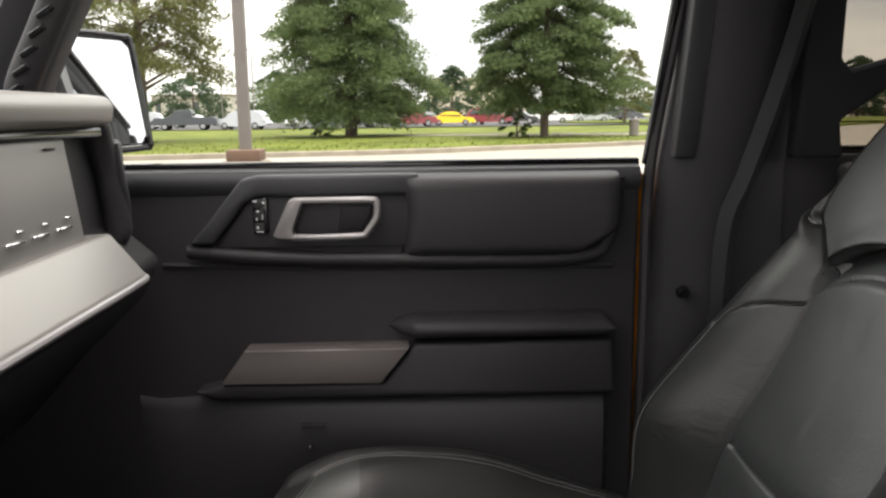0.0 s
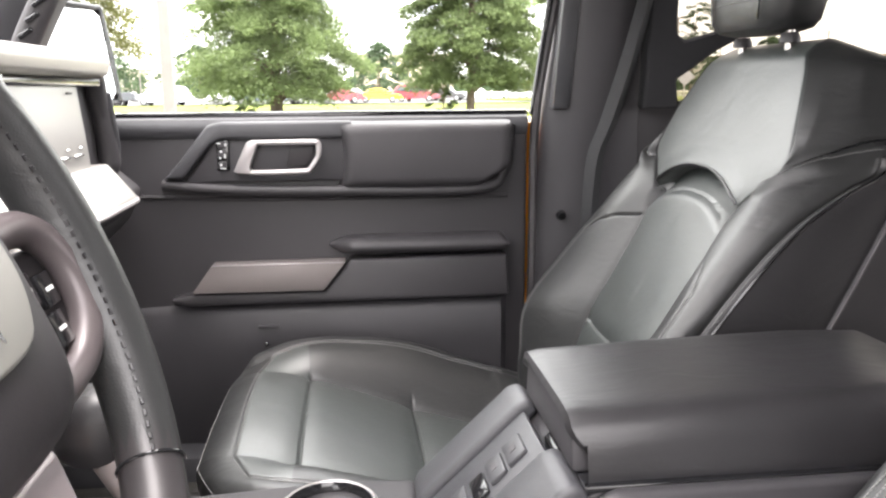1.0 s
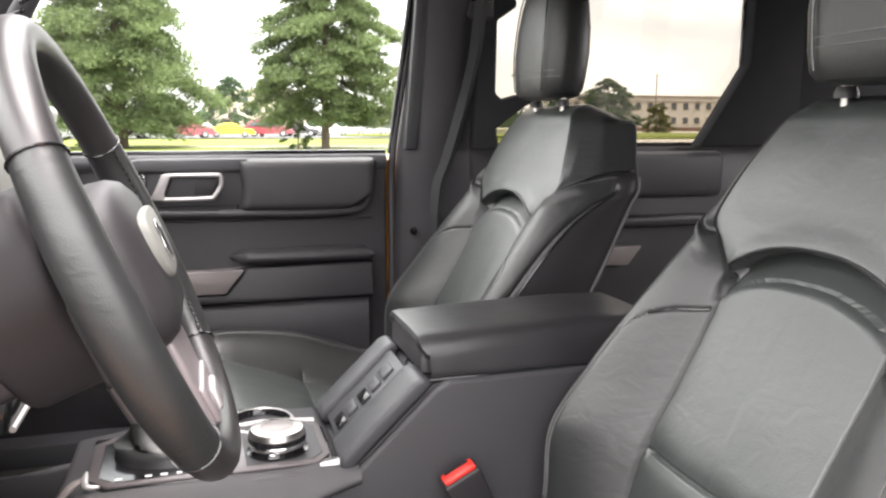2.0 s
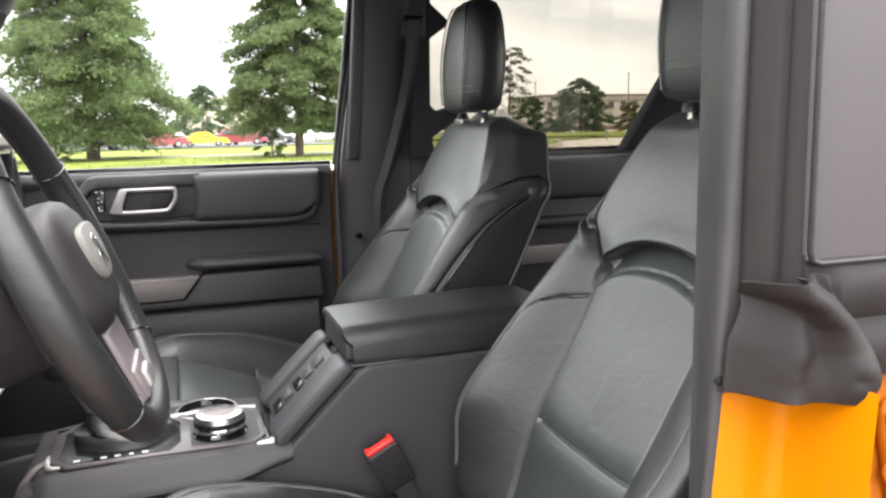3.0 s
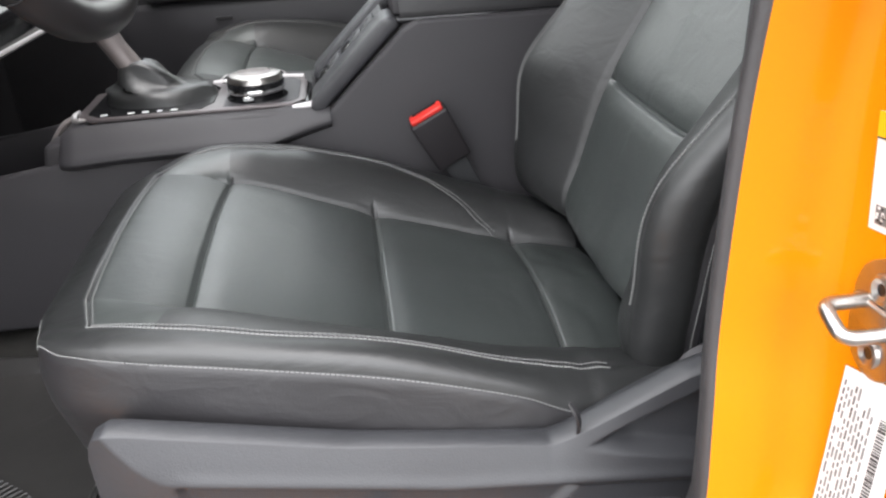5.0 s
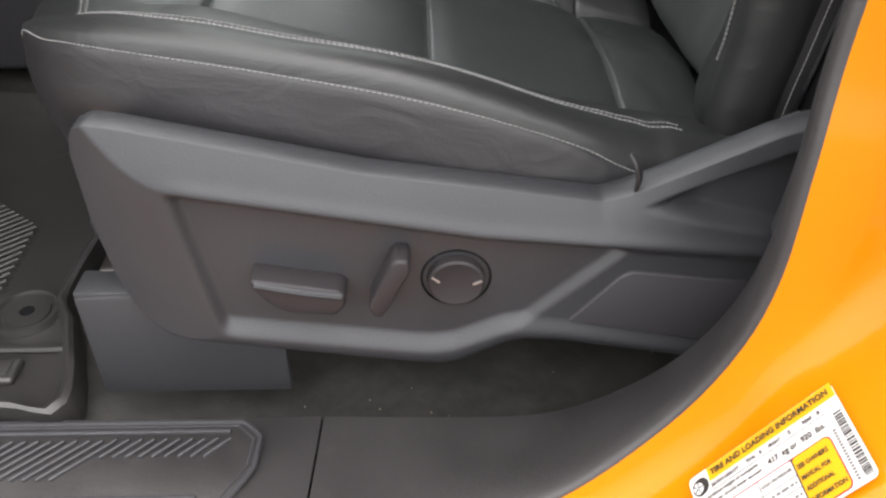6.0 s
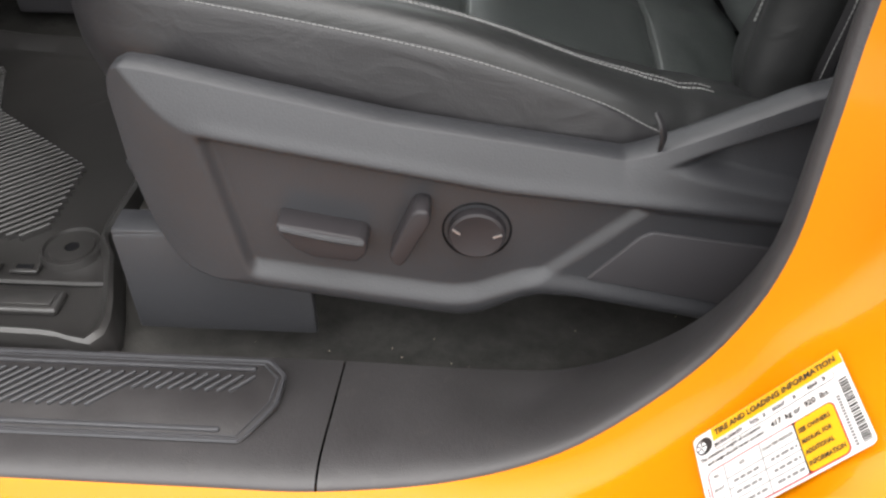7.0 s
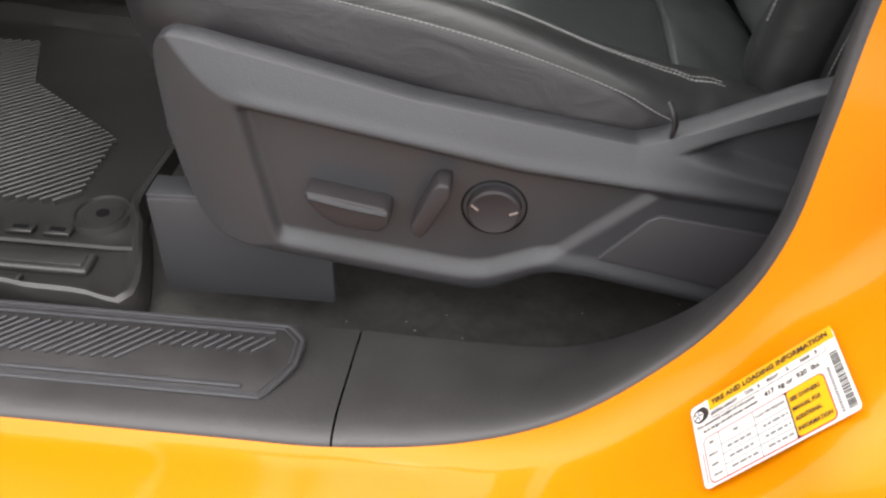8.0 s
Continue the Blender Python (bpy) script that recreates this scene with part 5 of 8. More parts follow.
column = thing("steering_column", "dark plastic steering column shroud with stalks", "column", at=(-0.2, -0.388, 1.25))
part("shroud", prism([(-0.060, -0.045), (-0.086, 0.004), (-0.088, 0.060), (-0.070, 0.082), (0.070, 0.082), (0.088, 0.060), (0.086, 0.004), (0.060, -0.045), (0.034, -0.078), (-0.034, -0.078)], "z", -0.112, -0.040, 0.016, 3, m=wmx), COLUMN, column)
part("column_tube", prism([(-0.045, -0.060), (-0.050, 0.030), (-0.036, 0.048), (0.036, 0.048), (0.050, 0.030), (0.045, -0.060)], "z", -0.24, -0.10, 0.012, 3, m=wmx), COLUMN, column)
part("collar", lathe([(0.0, 0.0), (0.060, 0.0), (0.066, -0.01), (0.066, -0.03), (0, -0.03)], on_wheel(0, 0, -0.014), tuple(_n), 32), PLASTIC_SOFT, column)
part("stalk", tube([on_wheel(0.065, 0.02, -0.075), on_wheel(0.12, 0.03, -0.068), on_wheel(0.165, 0.036, -0.062)], [0.008, 0.0075, 0.010], 16, 10), GLOSS_BLACK, column)

# ---- centre console ----
console = thing("center_console", "dark grey centre console with armrest and shifter deck", "console", at=(0.2, 0.0, 0.7))
side = [(-0.34, 0.70), (-0.34, 0.850), (-0.205, 0.868), (-0.172, 0.930), (0.185, 0.962), (0.295, 1.068), (0.315, 1.078), (0.64, 1.078), (0.66, 0.70)]
part("console_body", prism(side, "y", -0.104, 0.104, 0.006, 2), PLASTIC, console)
wall = [(-0.36, 0.70), (-0.36, 0.905), (-0.25, 0.918), (-0.150, 0.932), (0.185, 0.960), (0.295, 1.066), (0.315, 1.076), (0.64, 1.076), (0.66, 0.70)]
for y_a, y_b in ((-0.118, -0.1035), (0.1035, 0.118)):
    part("console_side", prism(wall, "y", y_a, y_b, 0.006, 3), PLASTIC, console, "flat grey console side")
part("deck_flank", prism([(-0.172, 0.925), (-0.165, 0.955), (-0.10, 0.964), (0.10, 0.973), (0.17, 0.970), (0.185, 0.960), (0.16, 0.935), (-0.16, 0.920)], "y", -0.112, 0.130, 0.010, 3), PLASTIC_SOFT, console)
rows = []
for x in np.linspace(-0.152, 0.196, 60):
    end = math.sqrt(max(0.0, 1 - max(0.0, (-0.122 - x) / 0.030) ** 2))
    tail = smooth01(x, 0.10, 0.196)
    lift = np.interp(x, (-0.152, -0.08, 0.12, 0.196), (-0.006, -0.001, 0.003, 0.020))
    rows.append([(x, -0.088 + (y + 0.088) * (0.35 + 0.65 * end) * (1 - 0.25 * tail), 0.930 + (z - 0.930) * (0.5 + 0.5 * end) + lift * (0.3 + 0.7 * smooth01(0.975 - z, 0.0, 0.03)))
                 for y, z in spline([(-0.088, 0.9745), (-0.100, 0.9735), (-0.112, 0.967), (-0.130, 0.953), (-0.139, 0.946), (-0.1425, 0.941), (-0.140, 0.936), (-0.128, 0.930), (-0.112, 0.924)], 30)])
part("deck_shoulder", sheet(rows), PLASTIC, console, "sloping grey shoulder beside the shifter deck")
slope = Matrix(((0.722, 0, -0.692, 0.184), (0, 1, 0, 0), (0.692, 0, 0.722, 0.981), (0, 0, 0, 1)))
for y_a, y_b in ((-0.112, -0.040), (0.058, 0.112)):
    part("slope_rail", prism([(-0.014, -0.012), (-0.014, 0.004), (-0.004, 0.010), (0.130, 0.010), (0.142, 0.004), (0.142, -0.012)], "y", y_a, y_b, 0.006, 3, m=slope), PLASTIC_GREY, console, "smooth grey console shoulder")
sp = part("socket_panel", rbox((0.064, 0.009, -0.001), (0.134, 0.094, 0.008), 0.003, 2), PLASTIC_GREY, console)
sp.data.transform(slope)
for u, v, w, h, mt in ((0.014, -0.004, 0.018, 0.036, GLOSS_BLACK), (0.036, 0.002, 0.020, 0.036, PLASTIC_GREY), (0.060, -0.004, 0.018, 0.036, GLOSS_BLACK), (0.082, 0.002, 0.020, 0.036, PLASTIC_GREY), (0.106, 0.004, 0.022, 0.036, PLASTIC_GREY)):
    key = part("socket_cover", rbox((u, v, 0.0045), (w, h, 0.006), 0.0025, 2), mt, sp)
    key.data.transform(slope)
    if mt is PLASTIC_GREY:
        ic = part("socket_icon", rbox((u, v, 0.0078), (w * 0.35, h * 0.3, 0.0006), 0), SEAL, sp, smooth=False)
        ic.data.transform(slope)
deck = part("shifter_deck", prism([(-0.128, -0.075), (-0.135, 0.070), (0.155, 0.070), (0.170, 0.03), (0.170, -0.09), (0.150, -0.098), (-0.11, -0.098)], "z", 0.960, 0.9755, 0.004, 3), GLOSS_BLACK, console, "gloss black shifter deck")
plate = part("deck_bezel", prism([(-0.128, -0.070), (-0.132, 0.040), (-0.11, 0.060), (0.15, 0.060), (0.165, 0.03), (0.165, -0.075), (0.148, -0.096), (-0.105, -0.096)], "z", 0.9745, 0.9795, 0.0022, 2), SURROUND, deck, "satin grey deck bezel")
part("shifter_well", prism([(-0.116, -0.070), (-0.118, 0.034), (-0.10, 0.046), (0.030, 0.046), (0.044, 0.020), (0.044, -0.060), (0.030, -0.088), (-0.098, -0.088)], "z", 0.977, 0.9802, 0.001, 1), GLOSS_BLACK, deck)
part("dial_well", prism([(0.058, -0.086), (0.056, 0.044), (0.142, 0.048), (0.156, 0.025), (0.156, -0.070), (0.142, -0.088)], "z", 0.977, 0.9802, 0.001, 1), PLASTIC, deck)
part("deck_rail", tube([(-0.112, -0.094, 0.979), (-0.126, -0.090, 0.979), (-0.130, -0.074, 0.980), (-0.131, -0.050, 0.980)], [0.002, 0.004, 0.004, 0.002], 40, 8), SILVER, deck, "satin silver deck corner")
part("nose_band", tube([(-0.128, -0.060, 0.977), (-0.146, -0.062, 0.970), (-0.164, -0.066, 0.950), (-0.176, -0.070, 0.925)], [0.005, 0.009, 0.009, 0.004], 40, 8, flat=0.5), PEWTER, deck, "pale band round the console nose")
part("deck_rail", tube([(0.148, -0.10, 0.975), (0.175, -0.098, 0.976), (0.192, -0.075, 0.980), (0.190, -0.02, 0.981)], [0.003, 0.007, 0.007, 0.003], 30, 8), SILVER, deck)
part("deck_rail", tube([(0.03, 0.05, 0.979), (0.10, 0.055, 0.981), (0.16, 0.045, 0.980)], 0.004, 24, 8), SILVER, deck)
for k in range(5):
    part("gear_mark", rbox((-0.092 + 0.018 * k + (0.016 if k else 0), -0.082, 0.9806), (0.008 if k != 3 else 0.006, 0.005, 0.0006), 0), MARK_WHITE, deck, smooth=False)
# mode dial
dial = part("mode_dial", lathe([(0.0, 0.036), (0.022, 0.036), (0.0235, 0.034), (0.0245, 0.0335), (0.033, 0.0335), (0.0355, 0.031), (0.0365, 0.026), (0.0365, 0.016), (0.0355, 0.012), (0.034, 0.010), (0.034, 0.006), (0.040, 0.0055), (0.040, -0.004)], (0.100, -0.045, 0.976), (0, 0, 1), 56), GLOSS_BLACK, console, "knurled drive mode dial")
part("dial_ring", lathe([(0.0372, 0.013), (0.0378, 0.0145), (0.0378, 0.0175), (0.0372, 0.019)], (0.100, -0.045, 0.976), (0, 0, 1), 56), CHROME, dial)
part("dial_top_ring", lathe([(0.0215, 0.0362), (0.0250, 0.0358), (0.0335, 0.0346), (0.0358, 0.0318), (0.0366, 0.0265)], (0.100, -0.045, 0.976), (0, 0, 1), 56), STEEL, dial)
part("dial_face", lathe([(0.0, 0.0368), (0.021, 0.0368), (0.022, 0.0362)], (0.100, -0.045, 0.976), (0, 0, 1), 40), PEWTER, dial)
for k in range(36):
    a = 2 * math.pi * k / 36
    part("knurl", rbox((0.100 + 0.0368 * math.cos(a), -0.045 + 0.0368 * math.sin(a), 0.999), (0.0014, 0.0024, 0.007), 0, rot=(0, 0, math.degrees(a))), GLOSS_BLACK, dial, smooth=False)
part("dial_mark", rbox((0.092, -0.0835, 0.986), (0.014, 0.003, 0.006), 0.001, 1), CHROME, dial)
# shifter with gathered boot
rows = []
for k in range(13):
    f = k / 12.0
    rx, ry = 0.060 * (1 - f) ** 0.95 + 0.014, 0.046 * (1 - f) ** 0.95 + 0.013
    row = []
    for j in range(40):
        a = 2 * math.pi * j / 40
        w = 1 + 0.13 * math.sin(4 * a + 6 * f) * math.sin(math.pi * f) + 0.08 * math.sin(13 * f + 3 * a) * math.sin(math.pi * f)
        row.append((-0.030 - 0.030 * f + rx * w * math.cos(a), -0.008 + ry * w * math.sin(a), 0.979 + 0.052 * f + 0.005 * math.sin(9 * f)))
    rows.append(row)
shifter = thing("gear_shifter", "black shifter with leather boot and metal neck", "gear lever", at=(-0.03, -0.008, 0.975))
part("boot", sheet(rows, closed_v=True), LEATHER, shifter, "creased leather boot")
part("neck", tube([(-0.062, -0.010, 1.022), (-0.078, -0.010, 1.050), (-0.092, -0.010, 1.080)], [0.016, 0.015, 0.017], 12, 14), PEWTER, shifter, "satin metal neck")
part("knob", sheet([[(-0.102 + r * 0.030 * math.cos(a) * (1.3 if math.cos(a) < 0 else 1.0), -0.008 + r * 0.026 * math.sin(a), z) for a in np.linspace(0, 2 * math.pi, 25)[:-1]] for r, z in ((0.02, 1.076), (0.7, 1.078), (0.95, 1.088), (1.0, 1.102), (1.0, 1.118), (0.9, 1.132), (0.6, 1.140), (0.02, 1.142))], closed_v=True), LEATHER_SIDE, shifter)
cup = part("cup_holder", lathe([(0.046, 0.004), (0.043, 0.006), (0.040, 0.002), (0.038, -0.04), (0.0, -0.042)], (0.085, 0.066, 0.976), (0, 0, 1), 40), GLOSS_BLACK, console)
part("cup_ring", lathe([(0.043, 0.004), (0.046, 0.0065), (0.049, 0.004)], (0.085, 0.066, 0.976), (0, 0, 1), 40), SILVER, cup)
# armrest lid
rows = []
ARM = [(-0.098, 1.070), (-0.101, 1.078), (-0.095, 1.105), (-0.086, 1.120), (-0.072, 1.1265), (-0.03, 1.128), (0.03, 1.128), (0.076, 1.1265), (0.090, 1.118), (0.100, 1.10), (0.103, 1.078), (0.10, 1.070)]
for x, ins, dz in ((0.288, 0.024, 0.0), (0.281, 0.010, 0.0), (0.284, 0.002, 0.001), (0.295, 0.0, 0.002), (0.40, 0.0, 0.006), (0.55, 0.0, 0.010), (0.63, 0.004, 0.010), (0.645, 0.016, 0.008)):
    sec = spline(ARM, 40)
    cy, cz = 0.0, 1.096
    row = []
    for y, z in sec:
        s = 1 - ins / 0.06
        top = smooth01(z, 1.085, 1.12)
        row.append((x + (0.022 * (1 - top) if x < 0.29 else 0.0), cy + (y - cy) * (1 - ins / 0.12), cz + (z - cz) * s + dz * top))
    rows.append(row)
lid = part("armrest_lid", sheet(rows, closed_v=True), LEATHER_SIDE, console, "padded armrest lid")
part("lid_front", prism([(-0.085, 1.078), (-0.078, 1.118), (0.08, 1.118), (0.088, 1.078)], "x", 0.286, 0.31, 0.004, 2), PLASTIC_SOFT, console)
part("lid_latch", rbox((0.296, -0.02, 1.066), (0.022, 0.05, 0.016), 0.005, 3), GLOSS_BLACK, console)
part("lid_gap", rbox((0.47, 0.0, 1.0745), (0.36, 0.215, 0.006), 0.002), GLOSS_BLACK, console)

buckle = thing("belt_buckle", "black belt buckle with red release button", "belt buckle", at=(0.34, -0.15, 0.9))
bmx = Matrix.Translation((0.330, -0.148, 0.938)) @ Euler((radians(10), radians(-27), 0)).to_matrix().to_4x4()
part("buckle_body", prism([(-0.024, -0.044), (-0.026, 0.031), (0.026, 0.031), (0.024, -0.044)], "y", -0.013, 0.013, 0.004, 3, m=bmx), COLUMN, buckle)
part("release_button", prism([(-0.0225, 0.030), (-0.0225, 0.0365), (0.0225, 0.0365), (0.0225, 0.030)], "y", -0.010, 0.010, 0.003, 2, m=bmx), RED, buckle, "red plastic release button")
part("slot", prism([(-0.017, 0.0365), (-0.017, 0.0375), (0.017, 0.0375), (0.017, 0.0365)], "y", 0.003, 0.007, 0, m=bmx), GLOSS_BLACK, buckle, smooth=False)
part("stalk", prism([(-0.013, -0.15), (-0.016, -0.036), (0.016, -0.036), (0.013, -0.15)], "y", -0.004, 0.004, 0.002, 2, m=bmx), WEBBING, buckle)


# ---- front seats ----
def through_keys(table, u):
    """Catmull-Rom through the rows of a table, at station u."""
    n = len(table)
    u = min(max(u, 0.0), n - 1.0001)
    k = int(u)
    t = u - k
    b, c = table[k], table[k + 1]
    a = table[k - 1] if k > 0 else 2 * b - c
    d = table[k + 2] if k + 2 < n else 2 * c - b
    return 0.5 * (2 * b + (c - a) * t + (2 * a - 5 * b + 4 * c - d) * t * t + (3 * b - a - 3 * c + d) * t ** 3)


def rows_of(*cols):
    return np.array(list(zip(*cols)), float)


# cushion, from the front's underside to the back: height and reach of its middle, its creases, ridges and side seams
C_MID = rows_of((0.035, -0.034, -0.047, -0.001, 0.077, 0.155, 0.238, 0.320, 0.400, 0.480), (0.0,) * 10, (0.800, 0.866, 0.928, 0.951, 0.938, 0.910, 0.880, 0.858, 0.841, 0.828))
C_CREASE = rows_of((0.036, -0.033, -0.045, 0.001, 0.077, 0.155, 0.238, 0.320, 0.400, 0.480), (0.12, 0.125, 0.13, 0.142, 0.150, 0.150, 0.147, 0.140, 0.128, 0.118), (0.800, 0.866, 0.928, 0.950, 0.934, 0.907, 0.876, 0.852, 0.832, 0.817))
C_RIDGE_OUT = rows_of((0.038, -0.026, -0.034, 0.018, 0.072, 0.155, 0.238, 0.320, 0.385, 0.465), (0.165, 0.168, 0.168, 0.198, 0.226, 0.244, 0.249, 0.248, 0.243, 0.225), (0.800, 0.868, 0.933, 0.955, 0.965, 0.960, 0.946, 0.918, 0.900, 0.880))
C_RIDGE_IN = rows_of((0.040, -0.022, -0.030, 0.026, 0.075, 0.155, 0.238, 0.320, 0.395, 0.470), (0.165, 0.168, 0.170, 0.198, 0.217, 0.220, 0.220, 0.214, 0.200, 0.180), (0.800, 0.868, 0.931, 0.950, 0.951, 0.941, 0.919, 0.890, 0.866, 0.848))
C_SIDE_OUT = rows_of((0.042, -0.010, -0.020, 0.008, 0.062, 0.150, 0.238, 0.320, 0.372, 0.460), (0.200, 0.203, 0.203, 0.232, 0.257, 0.273, 0.280, 0.280, 0.279, 0.265), (0.800, 0.870, 0.946, 0.957, 0.960, 0.953, 0.938, 0.912, 0.888, 0.868))
C_SIDE_IN = rows_of((0.046, -0.004, -0.010, 0.028, 0.080, 0.155, 0.238, 0.320, 0.400, 0.470), (0.200, 0.204, 0.208, 0.238, 0.254, 0.258, 0.256, 0.250, 0.232, 0.21), (0.800, 0.868, 0.930, 0.938, 0.936, 0.922, 0.898, 0.872, 0.850, 0.835))
C_MARKS = (0.0, 0.50, 0.80, 1.0)

# backrest, from its foot to the top
B_Z = (0.835, 0.872, 0.945, 1.024, 1.095, 1.165, 1.225, 1.262, 1.290, 1.345, 1.395, 1.420, 1.436, 1.426)
B_X = (0.505, 0.462, 0.485, 0.512, 0.551, 0.590, 0.618, 0.633, 0.645, 0.666, 0.688, 0.703, 0.738, 0.772)
B_MID = rows_of(B_X, (0.0,) * 14, B_Z)
B_EDGE = rows_of(B_X, (0.105, 0.112, 0.118, 0.120, 0.120, 0.122, 0.128, 0.164, 0.192, 0.174, 0.146, 0.124, 0.108, 0.10), B_Z)
B_RIDGE = rows_of((0.490, 0.428, 0.425, 0.434, 0.489, 0.542, 0.590, 0.622, 0.648, 0.678, 0.702, 0.718, 0.745, 0.772), (0.200, 0.210, 0.213, 0.216, 0.220, 0.210, 0.207, 0.207, 0.206, 0.190, 0.162, 0.142, 0.130, 0.125), (*B_Z[:11], 1.416, 1.428, 1.422))
B_SIDE = rows_of((0.505, 0.464, 0.464, 0.476, 0.522, 0.578, 0.637, 0.692, 0.738, 0.722, 0.730, 0.738, 0.755, 0.775), (0.225, 0.236, 0.240, 0.242, 0.241, 0.237, 0.234, 0.233, 0.230, 0.208, 0.190, 0.178, 0.168, 0.160), (*B_Z[:11], 1.408, 1.414, 1.412))
B_REAR = rows_of((0.550, 0.585, 0.612, 0.648, 0.682, 0.717, 0.745, 0.762, 0.776, 0.782, 0.785, 0.784, 0.782, 0.780), (0.210, 0.225, 0.230, 0.232, 0.232, 0.232, 0.231, 0.231, 0.230, 0.214, 0.202, 0.194, 0.186, 0.180), (*B_Z[:11], 1.400, 1.404, 1.404))
B_MARKS = (0.0, 0.45, 0.75, 1.0, 1.35)


def u_at(table, col, value, lo=0.0, hi=None):
    """The station at which a column of a table takes a value."""
    us = np.linspace(lo, (len(table) - 1 if hi is None else hi), 600)
    return float(us[np.argmin([abs(through_keys(table, u)[col] - value) for u in us])])


U_A, U_B, U_C, U_NOSE = 4.0, 6.0, 8.0, 3.0
V_SEAM = 3.0
LS_C = np.concatenate([np.linspace(0, 0.47, 24)[:-1], np.linspace(0.47, 0.54, 15)[:-1], np.linspace(0.54, 1.35, 56)])
LS_B = np.concatenate([np.linspace(0, 0.42, 26)[:-1], np.linspace(0.42, 0.49, 15)[:-1], np.linspace(0.49, 1.35, 60)])


def soften(a, ls, lo, hi, width):
    """Round a section off between two marks, leaving the creases outside them sharp."""
    out = a.copy()
    for i, l in enumerate(ls):
        if lo < l < hi:
            w = np.exp(-((ls - l) / min(width, 0.6 * (l - lo) + 0.002)) ** 2) * (ls >= lo)
            out[i] = (a * w[:, None]).sum(axis=0) / w.sum()
    return out


def cush_row(u, outer):
    """One section of the cushion on one side, as points over LS_C; y is the reach to the side."""
    ridge, side = (C_RIDGE_OUT, C_SIDE_OUT) if outer else (C_RIDGE_IN, C_SIDE_IN)
    mid, crease, rid, sid = [through_keys(t, u) for t in (C_MID, C_CREASE, ridge, side)]
    low = smooth01(u, 1.6, 2.4)
    drop = 0.040 if outer else 0.055
    m2 = sid + np.array([0.0 - 0.004 * (1 - low), 0.011 * low, -drop * low - 0.004])
    m3 = np.array([sid[0] + 0.004, sid[1] - 0.012, min(sid[2] - 0.02, 0.845 if u > 2 else sid[2])])
    ctrl = np.array([mid, crease, rid, sid, m2, m3])
    marks = np.array((*C_MARKS, 1.17, 1.35))
    pts = np.stack([np.interp(LS_C, marks, ctrl[:, j]) for j in range(3)], axis=1)
    top = smooth01(u, 2.1, 3.2)
    for i, l in enumerate(LS_C):
        if l < 0.5:
            pts[i, 2] += 0.0065 * (1 - (l / 0.5) ** 3) * top
        elif l < 0.8:
            pts[i, 2] += 0.012 * math.sin(math.pi * (l - 0.5) / 0.3) * top * smooth01(u, 3.2, 4.4)
        elif l < 1.0:
            b = math.sin(math.pi * (l - 0.8) / 0.2)
            pts[i, 2] += 0.006 * b * top
            pts[i, 1] += 0.004 * b * top
    return soften(pts, LS_C, 0.515, 1.30, 0.035)


C_ROWS = {}


def cush_point(u, l):
    key = (round(u, 5), l < 0)
    if key not in C_ROWS:
        C_ROWS[key] = cush_row(u, l < 0)
    row = C_ROWS[key]
    a = abs(l)
    p = [float(np.interp(a, LS_C, row[:, j])) for j in range(3)]
    x = p[0]
    d = 0.0
    if a < 0.56 and u > 2.6:
        fade = 1 - smooth01(a, 0.50, 0.56)
        for us in (U_A, U_B, U_C):
            s = (u - us) * 0.081
            d -= (0.0042 * math.exp(-(s / 0.0022) ** 2) + 0.0040 * math.exp(-(s / 0.014) ** 2)) * fade
    if u > 2.2 and 0.46 < a < 0.54 and u > U_A - 0.2:
        d -= 0.004 * math.exp(-((a - 0.50) / 0.008) ** 2)
    if u > 2.0:
        # the seam between the double rows of stitching
        lr = stitch_mark(u, l)
        d -= 0.0028 * math.exp(-((a - lr) / 0.0075) ** 2) * smooth01(u, 2.9, 3.1)
        if a < 0.8:
            d -= 0.0028 * math.exp(-((u - U_NOSE) / 0.04) ** 2)
    d -= 0.003 * math.exp(-((a - 1.0) / 0.012) ** 2) * smooth01(u, 1.8, 2.2)
    # the hide ruckles where the cushion meets the backrest
    if u > 6.5:
        d += 0.0022 * smooth01(u, 6.5, 8.5) * noise.noise((x * 60, p[1] * 26 * (1 if l > 0 else -1), 2.0))
    d += 0.0008 * noise.noise((x * 20, p[1] * 20 + 3 * (l > 0), p[2] * 14))
    if a > 1.0:
        return Vector((x, math.copysign(p[1] + 0.6 * d, l), p[2]))
    return Vector((x, math.copysign(p[1], l), p[2] + d))


def stitch_mark(u, l):
    """Where the double stitching runs across the cushion at a station."""
    if l < 0:
        return 0.80
    return float(np.interp(u, (3.0, 6.3, 6.8, 7.3, 7.75), (0.80, 0.80, 0.74, 0.63, 0.51)))


